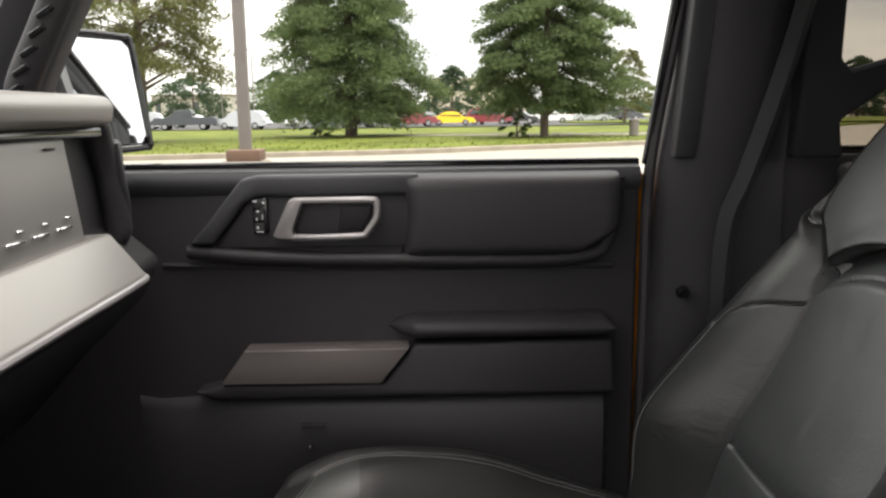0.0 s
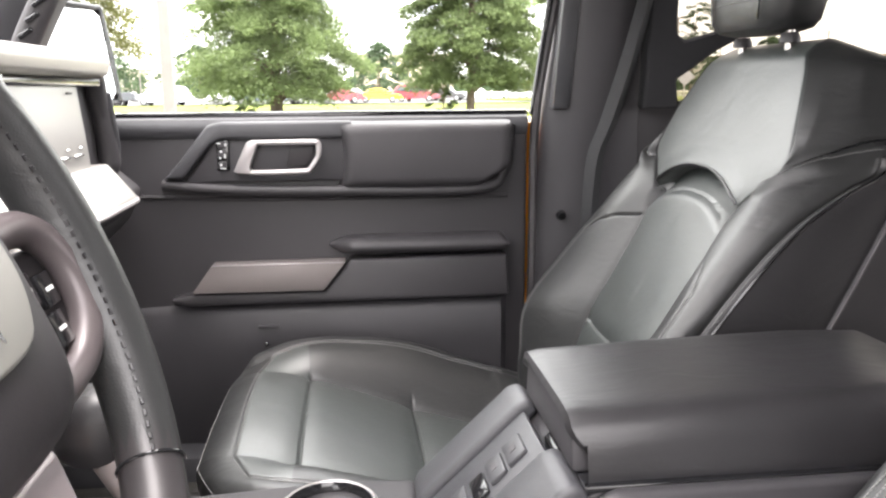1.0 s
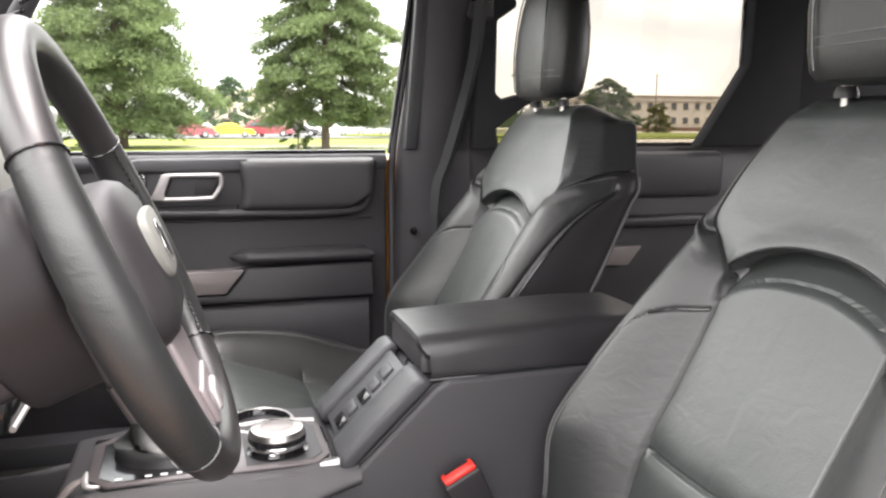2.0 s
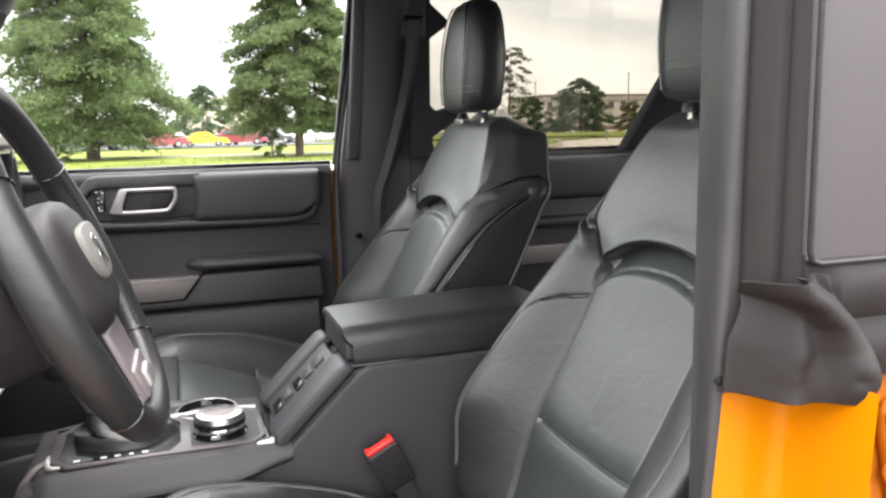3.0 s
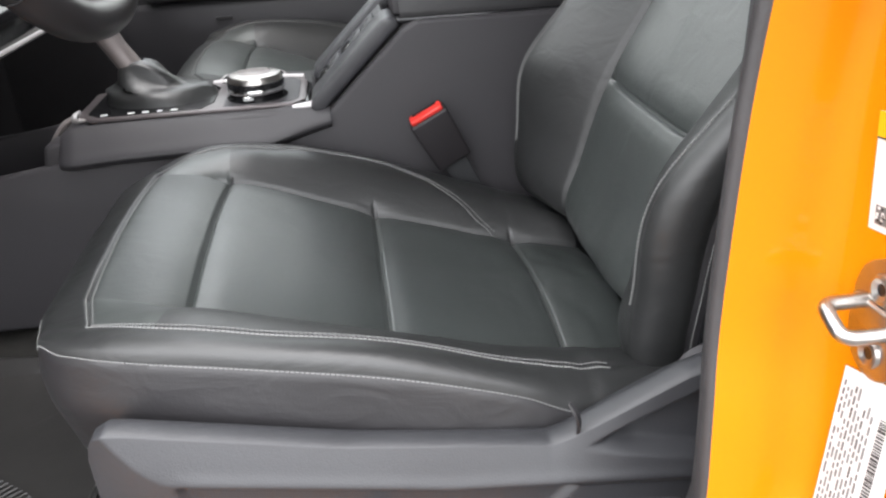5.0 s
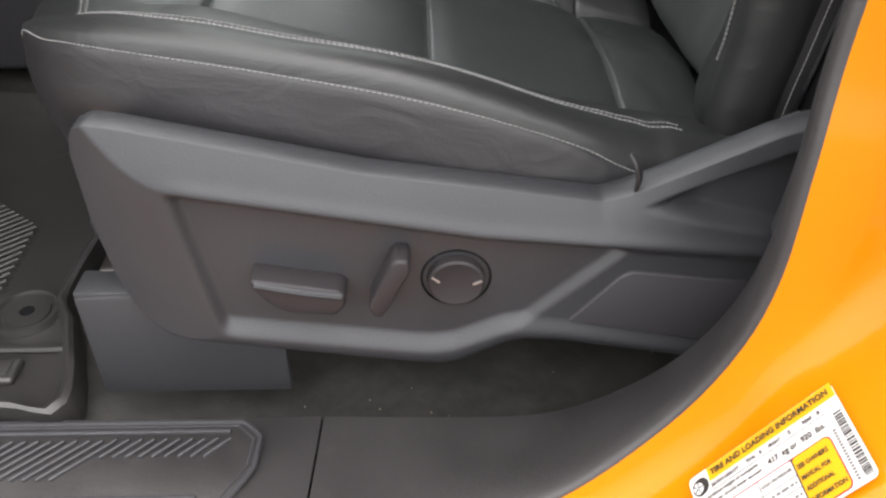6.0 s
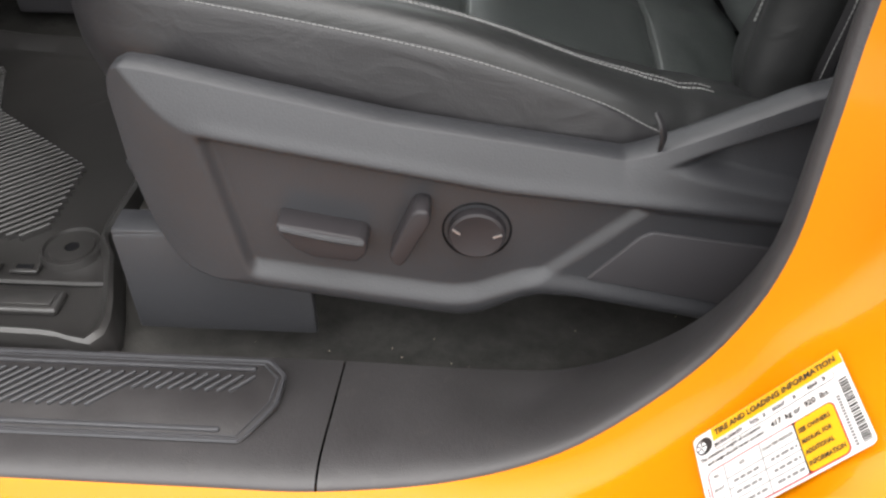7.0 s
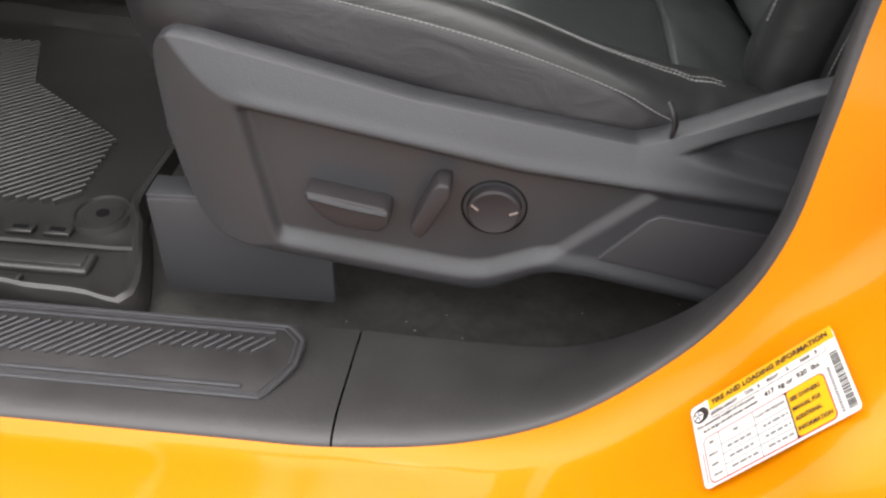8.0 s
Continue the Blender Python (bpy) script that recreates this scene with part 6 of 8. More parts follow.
def back_row(u):
    ctrl = np.array([through_keys(t, u) for t in (B_MID, B_EDGE, B_RIDGE, B_SIDE, B_REAR)])
    z = ctrl[0][2]
    wing = smooth01(z, 1.285, 1.315)
    marks = np.array(B_MARKS)
    pts = np.stack([np.interp(LS_B, marks, ctrl[:, j]) for j in range(3)], axis=1)
    for i, l in enumerate(LS_B):
        if l < 0.45:
            pts[i, 0] -= 0.006 * (1 - (l / 0.45) ** 3) * (1 - 0.4 * wing) * (u < 11.5)
        elif l < 0.75:
            pts[i, 0] -= 0.010 * math.sin(math.pi * (l - 0.45) / 0.30) * (1 - wing) * smooth01(u, 0.3, 1.5)
        elif l < 1.0:
            b = math.sin(math.pi * (l - 0.75) / 0.25)
            pts[i, 0] -= 0.008 * b * (1 - wing)
            pts[i, 1] += 0.007 * b * (1 - 0.7 * wing)
        else:
            pts[i, 1] += 0.006 * math.sin(math.pi * (l - 1.0) / 0.35) * (1 - wing)
    return soften(pts, LS_B, 0.455 if z < 1.27 else 0.43, 1.32, 0.035 if z < 1.27 else 0.028)


B_ROWS = {}


def arch_z(y):
    return 1.271 - 0.037 * min(1.2, abs(y) / 0.130) ** 2.4


def wing_z(a):
    """Height of the ledge under the shoulder wing."""
    return 1.272 + 0.046 * smooth01(a, 0.50, 1.02)


def back_point(u, l):
    key = round(u, 5)
    if key not in B_ROWS:
        B_ROWS[key] = back_row(u)
    row = B_ROWS[key]
    a = abs(l)
    x, y, z = [float(np.interp(a, LS_B, row[:, j])) for j in range(3)]
    d = 0.0
    if a < 0.52:
        fade = 1 - smooth01(a, 0.405, 0.452)
        s = (u - V_SEAM) * 0.075
        d -= (0.0042 * math.exp(-(s / 0.0022) ** 2) + 0.004 * math.exp(-(s / 0.013) ** 2)) * fade
        # the shoulder panel hangs over a dark hollow
        if z < 1.30 and y < 0.1335:
            az = arch_z(y)
            edge = 1 - smooth01(y, 0.122, 0.1335)
            d -= 0.030 * smooth01(z, az - 0.046, az - 0.006) * (1 - smooth01(z, az - 0.004, az + 0.001)) * edge
            d += 0.003 * smooth01(z, az, az + 0.002) * (1 - smooth01(z, az + 0.002, az + 0.03)) * edge
    if 0.40 < a < 0.50 and u < 11.4:
        d -= 0.004 * math.exp(-((a - 0.45) / 0.008) ** 2)
    if 0.46 < a < 1.3 and 1.22 < z < 1.36:
        s = z - wing_z(a)
        d += 0.006 * (1 - smooth01(s, -0.004, 0.003)) * smooth01(s, -0.03, -0.008) * smooth01(a, 0.50, 0.60)
        d -= 0.004 * math.exp(-(s / 0.003) ** 2)
    if 0.46 < a < 0.77 and 1.10 < z < 1.25:
        d -= 0.003 * math.exp(-((z - shoulder_z(a)) / 0.0024) ** 2)
    if z < 1.16:
        d -= 0.0026 * math.exp(-((a - 0.76) / 0.010) ** 2) * smooth01(1.165 - z, 0.0, 0.02)
    if z < 1.30:
        d -= 0.003 * math.exp(-((a - 1.0) / 0.012) ** 2)
    d += 0.0008 * noise.noise((x * 19, y * 19 + 5 * (l > 0), z * 17))
    if z < 0.98:
        d += 0.0016 * (1 - smooth01(z, 0.86, 0.98)) * noise.noise((y * 50 * (1 if l > 0 else -1), z * 30, 6.0))
    if a > 0.85:
        f = smooth01(a, 0.85, 1.0)
        return Vector((x - d * (1 - f), math.copysign(y + d * f, l), z))
    return Vector((x - d * 0.92, math.copysign(y, l), z + d * 0.38 * (d > -0.008)))


def shoulder_z(a):
    """The seam across the bolster below the shoulder."""
    return float(np.interp(a, (0.45, 0.58, 0.68, 0.73, 0.76), (1.186, 1.180, 1.170, 1.158, 1.140)))


def split_grid(fn, us, ls, region):
    """Sample a surface on a grid and share its faces out by region name."""
    vs = np.concatenate([-ls[::-1], ls[1:]])
    pts = [[fn(u, v) for v in vs] for u in us]
    groups = {}
    for i in range(len(us) - 1):
        for j in range(len(vs) - 1):
            key = region((us[i] + us[i + 1]) / 2, (vs[j] + vs[j + 1]) / 2, (pts[i][j] + pts[i + 1][j + 1]) / 2)
            groups.setdefault(key, []).append((i, j))
    out = {}
    for key, cells in groups.items():
        idx, verts, faces = {}, [], []
        for i, j in cells:
            f = []
            for a, b in ((i, j), (i, j + 1), (i + 1, j + 1), (i + 1, j)):
                if (a, b) not in idx:
                    idx[(a, b)] = len(verts)
                    verts.append(pts[a][b])
                f.append(idx[(a, b)])
            faces.append(f)
        out[key] = (verts, faces)
    return out


def stitch_run(P, N, length=0.0025, gap=0.0009, w=0.0010, lift=0.0007):
    """Short thread pieces along points on a surface with its normals."""
    verts, faces = [], []
    pos, want = 0.0, 0.0
    for k in range(len(P) - 1):
        seg = P[k + 1] - P[k]
        L = seg.length
        if L < 1e-7:
            continue
        d = seg / L
        while want < pos + L:
            a = P[k] + d * (want - pos)
            b = a + d * length
            n = N[k]
            side = d.cross(n).normalized() * w * 0.5
            base = len(verts)
            for q in (a, b):
                verts += [q - side - n * 0.0005, q - side * 0.6 + n * lift, q + side * 0.6 + n * lift, q + side - n * 0.0005]
            faces += [(base, base + 1, base + 5, base + 4), (base + 1, base + 2, base + 6, base + 5), (base + 2, base + 3, base + 7, base + 6), (base, base + 3, base + 2, base + 1), (base + 4, base + 5, base + 6, base + 7)]
            want += length + gap
        pos += L
    return verts, faces


def cush_region(u, l, p):
    a = abs(l)
    side = "inner" if l > 0 else "outer"
    if a > 1.0:
        return side + "_skirt"
    if u < U_NOSE:
        return "front_roll"
    if a > (0.80 if u < U_A else 0.50):
        return side + "_bolster"
    if u < U_A:
        return "front_panel"
    if u < U_B:
        return "thigh_panel"
    return "seat_panel" if u < U_C else "rear_panel"


def back_region(u, l, p):
    a = abs(l)
    side = "inner" if l > 0 else "outer"
    if u > 11.5:
        return "top_roll"
    if a > 0.45:
        if p.z > wing_z(a):
            return side + "_shoulder_wing"
        return side + ("_back_side" if a > 1.0 else "_back_bolster")
    if p.z > arch_z(p.y) or (abs(p.y) > 0.1335 and p.z > 1.235):
        return "shoulder_panel"
    return "back_panel" if u > V_SEAM else "lumbar_panel"


def refined(n, top, marks, half, fine):
    us = list(np.linspace(0, top, n))
    for m in marks:
        us += list(np.linspace(m - half, m + half, fine))
    return np.array(sorted(set(np.round(us, 5))))


V_N0, V_N1 = u_at(B_MID, 2, 1.215, 4, 8), u_at(B_MID, 2, 1.325, 6, 10)
US_C = refined(100, 9.0, (2.0, U_NOSE, U_A, U_B, U_C), 0.12, 17)
US_B = np.array(sorted(set(np.round(list(np.linspace(0, 13, 130)) + list(np.linspace(V_SEAM - 0.16, V_SEAM + 0.16, 19)) + list(np.linspace(V_N0, V_N1, 130)) + list(np.linspace(4.9, 5.5, 24)), 5))))
CUSH_PARTS = split_grid(cush_point, US_C, LS_C, cush_region)
BACK_PARTS = split_grid(back_point, US_B, LS_B, back_region)


def u_z(z):
    return u_at(B_MID, 2, z, 0.0, 11.6)


def seat_stitches():
    """The runs of contrast thread: a surface and a path of stations on it, and whether the thread is pale."""
    runs = []
    step = 0.026
    for s in (-1, 1):
        end = 8.2 if s < 0 else 7.75
        for dl in (-0.5 * step, 0.5 * step):
            runs.append((cush_point, [(u, s * (stitch_mark(u, s) + dl)) for u in np.linspace(3.0, end, 90)]))
        runs.append((cush_point, [(u, s * 1.0 + s * 0.012) for u in np.linspace(2.0, 8.35 if s < 0 else 7.6, 110)]))
        runs.append((back_point, [(u_z(z), s * 0.745) for z in np.linspace(0.93, 1.14, 50)] + [(u_z(shoulder_z(a) + 0.004), s * a) for a in np.linspace(0.755, 0.66, 10)]))
        if s > 0:
            runs.append((back_point, [(u_z(z), s * 0.775) for z in np.linspace(0.93, 1.135, 50)]))
        runs.append((back_point, [(u_z(z), s * 1.012) for z in np.linspace(0.88, 1.27, 70)]))
        runs.append((back_point, [(u_z(wing_z(a) - 0.008), s * a) for a in np.linspace(0.60, 1.02, 40)]))
    for du in (-0.045, 0.045):
        runs.append((cush_point, [(U_NOSE + du, l) for l in np.linspace(-0.80, 0.80, 100)]))
    runs.append((cush_point, [(2.0, l) for l in np.linspace(-1.0, 1.0, 120)]))
    return runs


def surface_line(fn, path):
    """Points and outward normals along a path of stations on a surface."""
    P, N = [], []
    for u, l in path:
        e = 0.01
        P.append(fn(u, l))
        n = (fn(u + e, l) - fn(u - e, l)).cross(fn(u, l + e) - fn(u, l - e))
        n = n.normalized() if n.length > 1e-12 else Vector((0, 0, 1))
        out = Vector((-0.35, math.copysign(0.75, l), 0.55)) if abs(l) > 0.9 else (Vector((-0.4, 0, 0.9)) if fn is cush_point else Vector((-1, 0, 0.2)))
        N.append(n if n.dot(out) > 0 else -n)
    return P, N


STITCHES = [surface_line(fn, path) for fn, path in seat_stitches()]
SEAMS = [("wing_seam", 0.0017, [surface_line(back_point, [(u_z(wing_z(a)), s * a) for a in np.linspace(0.52, 1.25, 40)])[0] for s in (-1, 1)]),
         ("panel_seam", 0.0011, [surface_line(back_point, [(u, s * 0.45) for u in np.linspace(u_z(1.285), 11.3, 40)])[0] for s in (-1, 1)]),
         ("side_piping", 0.0022, [surface_line(back_point, [(u_z(z), s * 1.03) for z in np.linspace(0.88, 1.285, 50)])[0] for s in (-1, 1)]),
         ("shoulder_seam", 0.0010, [surface_line(back_point, [(u_z(shoulder_z(a)), s * a) for a in np.linspace(0.47, 0.75, 30)])[0] for s in (-1, 1)]),
         ("insert_seam", 0.0009, [surface_line(back_point, [(u, s * 0.45) for u in np.linspace(1.2, u_z(1.228), 60)])[0] for s in (-1, 1)]),
         ("arch_piping", 0.0021, [[Vector((back_point(u_z(arch_z(y) + 0.003), min(0.45, 0.45 * abs(y) / float(through_keys(B_EDGE, u_z(arch_z(y)))[1]))).x - 0.001, y, arch_z(y) + 0.002)) for y in np.linspace(-0.128, 0.128, 50)]])]


def headrest_rows():
    rows = []
    prof = [(0.02, 1.446), (0.55, 1.447), (0.80, 1.452), (0.90, 1.462), (0.95, 1.485), (1.0, 1.53), (0.98, 1.575), (0.91, 1.62), (0.81, 1.65), (0.66, 1.668), (0.42, 1.677), (0.02, 1.679)]
    for s, z in prof:
        cx = 0.712 + (z - 1.46) * 0.06
        row = []
        for k in range(56):
            a = 2 * math.pi * k / 56
            q = abs(math.cos(a)) ** 2.8 + abs(math.sin(a)) ** 2.8
            r = s / q ** (1 / 2.8)
            hx = 0.052 * (0.97 if z > 1.6 else 1.0)
            row.append(Vector((cx + hx * r * math.cos(a) - 0.006 * math.sin(a) ** 2, 0.105 * r * math.sin(a), z)))
        rows.append(row)
    return rows


def front_seat(y0, off, driver):
    """One seat; its outer side faces -y for the driver, +y for the passenger."""
    seat = thing("front_seat", "black leather %s seat with stitched bolsters and headrest" % ("driver" if driver else "passenger"), "car seat", "front seats", at=(0.25 + off[0], y0, 0.72))
    flip = 1.0 if driver else -1.0

    def place(v):
        return Vector((v[0] + off[0], y0 + flip * v[1], v[2] + off[2]))

    o = Vector((off[0], y0, off[2]))
    side_keys = ("inner_skirt", "outer_skirt", "inner_back_side", "outer_back_side")
    insert_keys = ("front_panel", "thigh_panel", "seat_panel", "rear_panel", "back_panel", "lumbar_panel", "shoulder_panel")
    for groups in (CUSH_PARTS, BACK_PARTS):
        for key, (verts, faces) in groups.items():
            mt = LEATHER_SIDE if key in side_keys else LEATHER_INSERT if key in insert_keys else LEATHER
            me = fix_normals(from_data(key, [place(v) for v in verts], faces, mt))
            part(key, me, mt, seat)
    # seat back shell
    rows = []
    for u in np.linspace(0.6, 13, 50):
        a, b = back_point(u, -1.345), back_point(u, 1.345)
        row = []
        for k in range(17):
            f = k / 16.0
            depth = 0.030 * math.sin(math.pi * f) ** 0.4 * (1 - 0.5 * smooth01(u, 11, 13))
            row.append(place(a * (1 - f) + b * f + Vector((depth, 0, -0.3 * depth))))
        rows.append(row)
    rows.append([place(back_point(13, l) + Vector((0.003, 0, -0.002))) for l in np.linspace(-1.345, 1.345, 17)])
    part("back_shell", sheet(rows, 0.002), PLASTIC, seat, "hard plastic seat back")
    for s in (-1, 1):
        edge = [place(back_point(u, s * 1.345) + Vector((0.003, s * 0.003, 0))) for u in np.linspace(1.0, u_z(1.31), 40)]
        part("shell_piping", tube(edge, 0.0024, 60, 6, smooth_path=False), SEAL, seat, "pale grey piping")
    for nm, r, lines in SEAMS:
        for pts in lines:
            part(nm, tube([place(p) for p in pts], r, 60, 6, smooth_path=False), LEATHER_SIDE if nm == "arch_piping" else GLOSS_BLACK, seat)
    verts, faces = [], []
    for P, N in STITCHES:
        v, f = stitch_run([place(p) for p in P], [Vector((n.x, n.y * flip, n.z)) for n in N], w=0.0010 if driver else 0.0009)
        base = len(verts)
        verts += v
        faces += [tuple(q + base for q in g) for g in f]
    part("stitching", from_data("stitching", verts, faces, THREAD, False), THREAD, seat, "pale grey contrast stitching", smooth=False)
    # headrest
    head = part("headrest", sheet([[p + o for p in row] for row in headrest_rows()], closed_v=True), LEATHER, seat, "upright leather headrest")
    for s in (-1, 1):
        seam = [Vector((0.712 + (z - 1.46) * 0.06 - 0.0470 * w - 0.004, s * 0.070 * w, z)) + o for z, w in ((1.462, 0.90), (1.485, 0.95), (1.53, 1.0), (1.575, 0.98), (1.62, 0.91), (1.65, 0.81), (1.668, 0.66))]
        part("seam", tube(seam, 0.0016, 30, 6), GLOSS_BLACK, head)
        part("post", tube([(0.712 + o.x, y0 + s * 0.062, 1.415 + o.z), (0.712 + o.x, y0 + s * 0.062, 1.46 + o.z)], 0.006, 6, 12), STEEL, seat, "steel headrest post")
        part("post_collar", lathe([(0.0, 0.01), (0.010, 0.009), (0.013, 0.002), (0.013, -0.004)], (0.712 + o.x, y0 + s * 0.062, 1.437 + o.z), (0, 0, 1), 18), PLASTIC_SOFT, seat)
    for z in (1.487, 1.498):
        pts = [Vector((0.712 + (z - 1.46) * 0.06 + 0.0512 * math.cos(a) / (abs(math.cos(a)) ** 2.8 + abs(math.sin(a)) ** 2.8) ** (1 / 2.8) - 0.006 * math.sin(a) ** 2,
                       0.1025 * math.sin(a) / (abs(math.cos(a)) ** 2.8 + abs(math.sin(a)) ** 2.8) ** (1 / 2.8), z)) for a in np.linspace(math.pi * 0.62, math.pi * 1.38, 40)]
        part("seam", tube([Vector((p.x, p.y * 0.97, p.z)) + o for p in pts], 0.0006, 60, 6), THREAD, head)
    # frame rails under the cushion
    for s in (-1, 1):
        part("seat_track", rbox((0.24 + o.x, y0 + s * 0.19, 0.742), (0.52, 0.04, 0.03), 0.004), STEEL, seat)
    part("cushion_pan", prism([(0.03, 0.775), (0.015, 0.84), (0.10, 0.87), (0.46, 0.80), (0.46, 0.775)], "y", y0 - 0.205, y0 + 0.205, 0.01), PLASTIC_SOFT, seat).location.x += off[0]
    return seat


driver_seat = front_seat(-0.388, (0, 0, 0), True)
front_seat(0.386, (-0.035, 0, 0.004), False)

# side valance of the driver's seat with its switches
valance = part("side_valance", bmesh.new(), VALANCE, driver_seat, "grey plastic seat valance with recessed switch panel")


def valance_face(x, z, zt, zb):
    """How far the valance stands out: a sloped shelf over a sunk switch panel with a rounded lip."""
    zr = np.interp(x, (0.03, 0.091, 0.267, 0.437, 0.50), (0.905, 0.902, 0.870, 0.854, 0.849))
    zl = np.interp(x, (0.03, 0.105, 0.115, 0.225, 0.238, 0.252, 0.283, 0.295, 0.324, 0.41, 0.50), (0.801, 0.801, 0.799, 0.784, 0.783, 0.785, 0.799, 0.801, 0.798, 0.781, 0.766))
    xl = np.interp(z, (0.80, 0.858, 0.90), (0.106, 0.097, 0.091))
    d = 0.007
    if z > zr:
        d = 0.007 - 0.013 * ((z - zr) / max(0.004, zt - zr)) ** 1.2
    elif z < zl:
        d = 0.007 - 0.014 * ((zl - z) / max(0.004, zl - zb)) ** 4
    if x < xl:
        d = min(d, 0.007 - 0.022 * ((xl - x) / (xl - 0.034)) ** 1.9)
    sunk = smooth01(zr - z, 0.0, 0.0085) * smooth01(z - zl, -0.010, 0.0045) * smooth01(x - xl, -0.004, 0.0035)
    d += 0.0016 * math.exp(-((z - zr - 0.002) / 0.0045) ** 2) * smooth01(x, 0.08, 0.11)
    step = smooth01(x - (0.298 + (z - 0.807) * 1.02), 0.0, 0.011)
    d -= 0.0085 * sunk * (1 - 0.55 * step)
    tri = min(0.883 + (x - 0.355) * 0.43 - z, z - (0.883 - (x - 0.355) * 0.20))
    d -= 0.013 * smooth01(tri, 0.0, 0.009) * smooth01(x, 0.352, 0.40)
    return d


rows = []
for x in np.concatenate([np.linspace(0.034, 0.05, 12)[:-1], np.linspace(0.05, 0.50, 210)]):
    zt = np.interp(x, (0.034, 0.037, 0.042, 0.050, 0.062, 0.20, 0.338, 0.352, 0.372, 0.433, 0.50), (0.914, 0.926, 0.934, 0.938, 0.9365, 0.906, 0.886, 0.890, 0.899, 0.929, 0.951))
    zb = np.interp(x, (0.034, 0.040, 0.048, 0.060, 0.085, 0.115, 0.225, 0.245, 0.258, 0.285, 0.298, 0.32, 0.41, 0.50), (0.868, 0.834, 0.810, 0.793, 0.780, 0.774, 0.757, 0.755, 0.758, 0.774, 0.778, 0.777, 0.760, 0.747))
    col = [(x, -0.655, zb + 0.004), (x, -0.690, zb + 0.001)]
    for v in np.linspace(0, 1, 120):
        z = zb + (zt - zb) * v
        col.append((x, -0.703 - valance_face(x, z, zt, zb), z))
    col += [(x, -0.682, zt + 0.0005), (x, -0.675, zt - 0.003), (x, -0.655, zt - 0.02)]
    rows.append(col)
rows.insert(0, [(p[0] + 0.004, -0.655, p[2]) for p in rows[0]])
vb = sheet(rows)
bmesh.ops.recalc_face_normals(vb, faces=vb.faces)
if sum(f.normal.y for f in vb.faces) > 0:
    bmesh.ops.reverse_faces(vb, faces=vb.faces)
vb.to_mesh(valance.data)
vb.free()
if not valance.data.materials:
    valance.data.materials.append(VALANCE)
valance.data.polygons.foreach_set("use_smooth", [True] * len(valance.data.polygons))
part("storage_pad", prism([(0.3245, 0.8005), (0.353, 0.837), (0.360, 0.841), (0.47, 0.827), (0.47, 0.772), (0.41, 0.7835)], "y", -0.7084, -0.695, 0.0015, 3), PLASTIC, valance, "dark flat cover plate")
slide = part("slide_switch", prism([(0.1295, 0.846), (0.1295, 0.841), (0.139, 0.827), (0.150, 0.8195), (0.178, 0.8165), (0.1845, 0.824), (0.1855, 0.833), (0.182, 0.8365)], "y", -0.719, -0.699, 0.0035, 3), COLUMN, valance, "seat slide switch")
# slightly paler bead models the highlight along the switch's upper edge
part("highlight_edge", tube([(0.132, -0.7185, 0.8425), (0.16, -0.7190, 0.8365), (0.183, -0.7185, 0.8325)], 0.0022, 20, 8), VALANCE, slide)
part("recline_switch", prism([(0.2010, 0.8165), (0.1985, 0.824), (0.2130, 0.8575), (0.2165, 0.8605), (0.2235, 0.8598), (0.2245, 0.851), (0.2095, 0.820), (0.2055, 0.8150)], "y", -0.720, -0.699, 0.0035, 3), COLUMN, valance, "backrest recline switch")
part("lumbar_well", lathe([(0.0222, 0.0015), (0.0215, 0.0028), (0.0202, 0.001), (0.0202, -0.004), (0, -0.004)], (0.2525, -0.700, 0.8325), (0, -1, 0), 48), GLOSS_BLACK, valance)
lum = part("lumbar_button", lathe([(0.0, 0.0040), (0.010, 0.0046), (0.016, 0.0062), (0.0176, 0.0052), (0.0182, 0.0)], (0.2525, -0.702, 0.8325), (0, -1, 0), 48), COLUMN, valance, "round lumbar button")
for cx, cz, tilt in ((-0.0128, 0.0040, 40), (0.0128, 0.0015, -25)):
    part("mark", rbox((0.2525 + cx, -0.7085, 0.8325 + cz), (0.006, 0.001, 0.0011), 0, rot=(0, tilt, 0)), RIM, lum, smooth=False)
part("seam_flap", tube([(0.351, -0.693, 0.916), (0.3545, -0.6965, 0.910), (0.3565, -0.6975, 0.902), (0.3565, -0.696, 0.893)], [0.0018, 0.0028, 0.0028, 0.002], 30, 8, flat=0.6), LEATHER_SIDE, driver_seat, "short folded leather flap")
part("mount_cover", prism([(0.002, 0.712), (0.003, 0.803), (0.05, 0.805), (0.11, 0.800), (0.137, 0.757), (0.137, 0.712)], "y", -0.684, -0.676, 0.003, 2), VALANCE, driver_seat, "grey seat mount cover")
part("mount_lip", rbox((0.027, -0.670, 0.803), (0.048, 0.025, 0.006), 0.002, 2), VALANCE, driver_seat)
part("track_bolt", rbox((0.035, -0.60, 0.822), (0.024, 0.016, 0.010), 0.002, 2), STEEL, driver_seat)
part("recliner_pivot", lathe([(0.0, 0.012), (0.02, 0.012), (0.026, 0.006), (0.03, 0)], (0.475, -0.64, 0.885), (0, -1, 0), 24), PLASTIC, driver_seat)

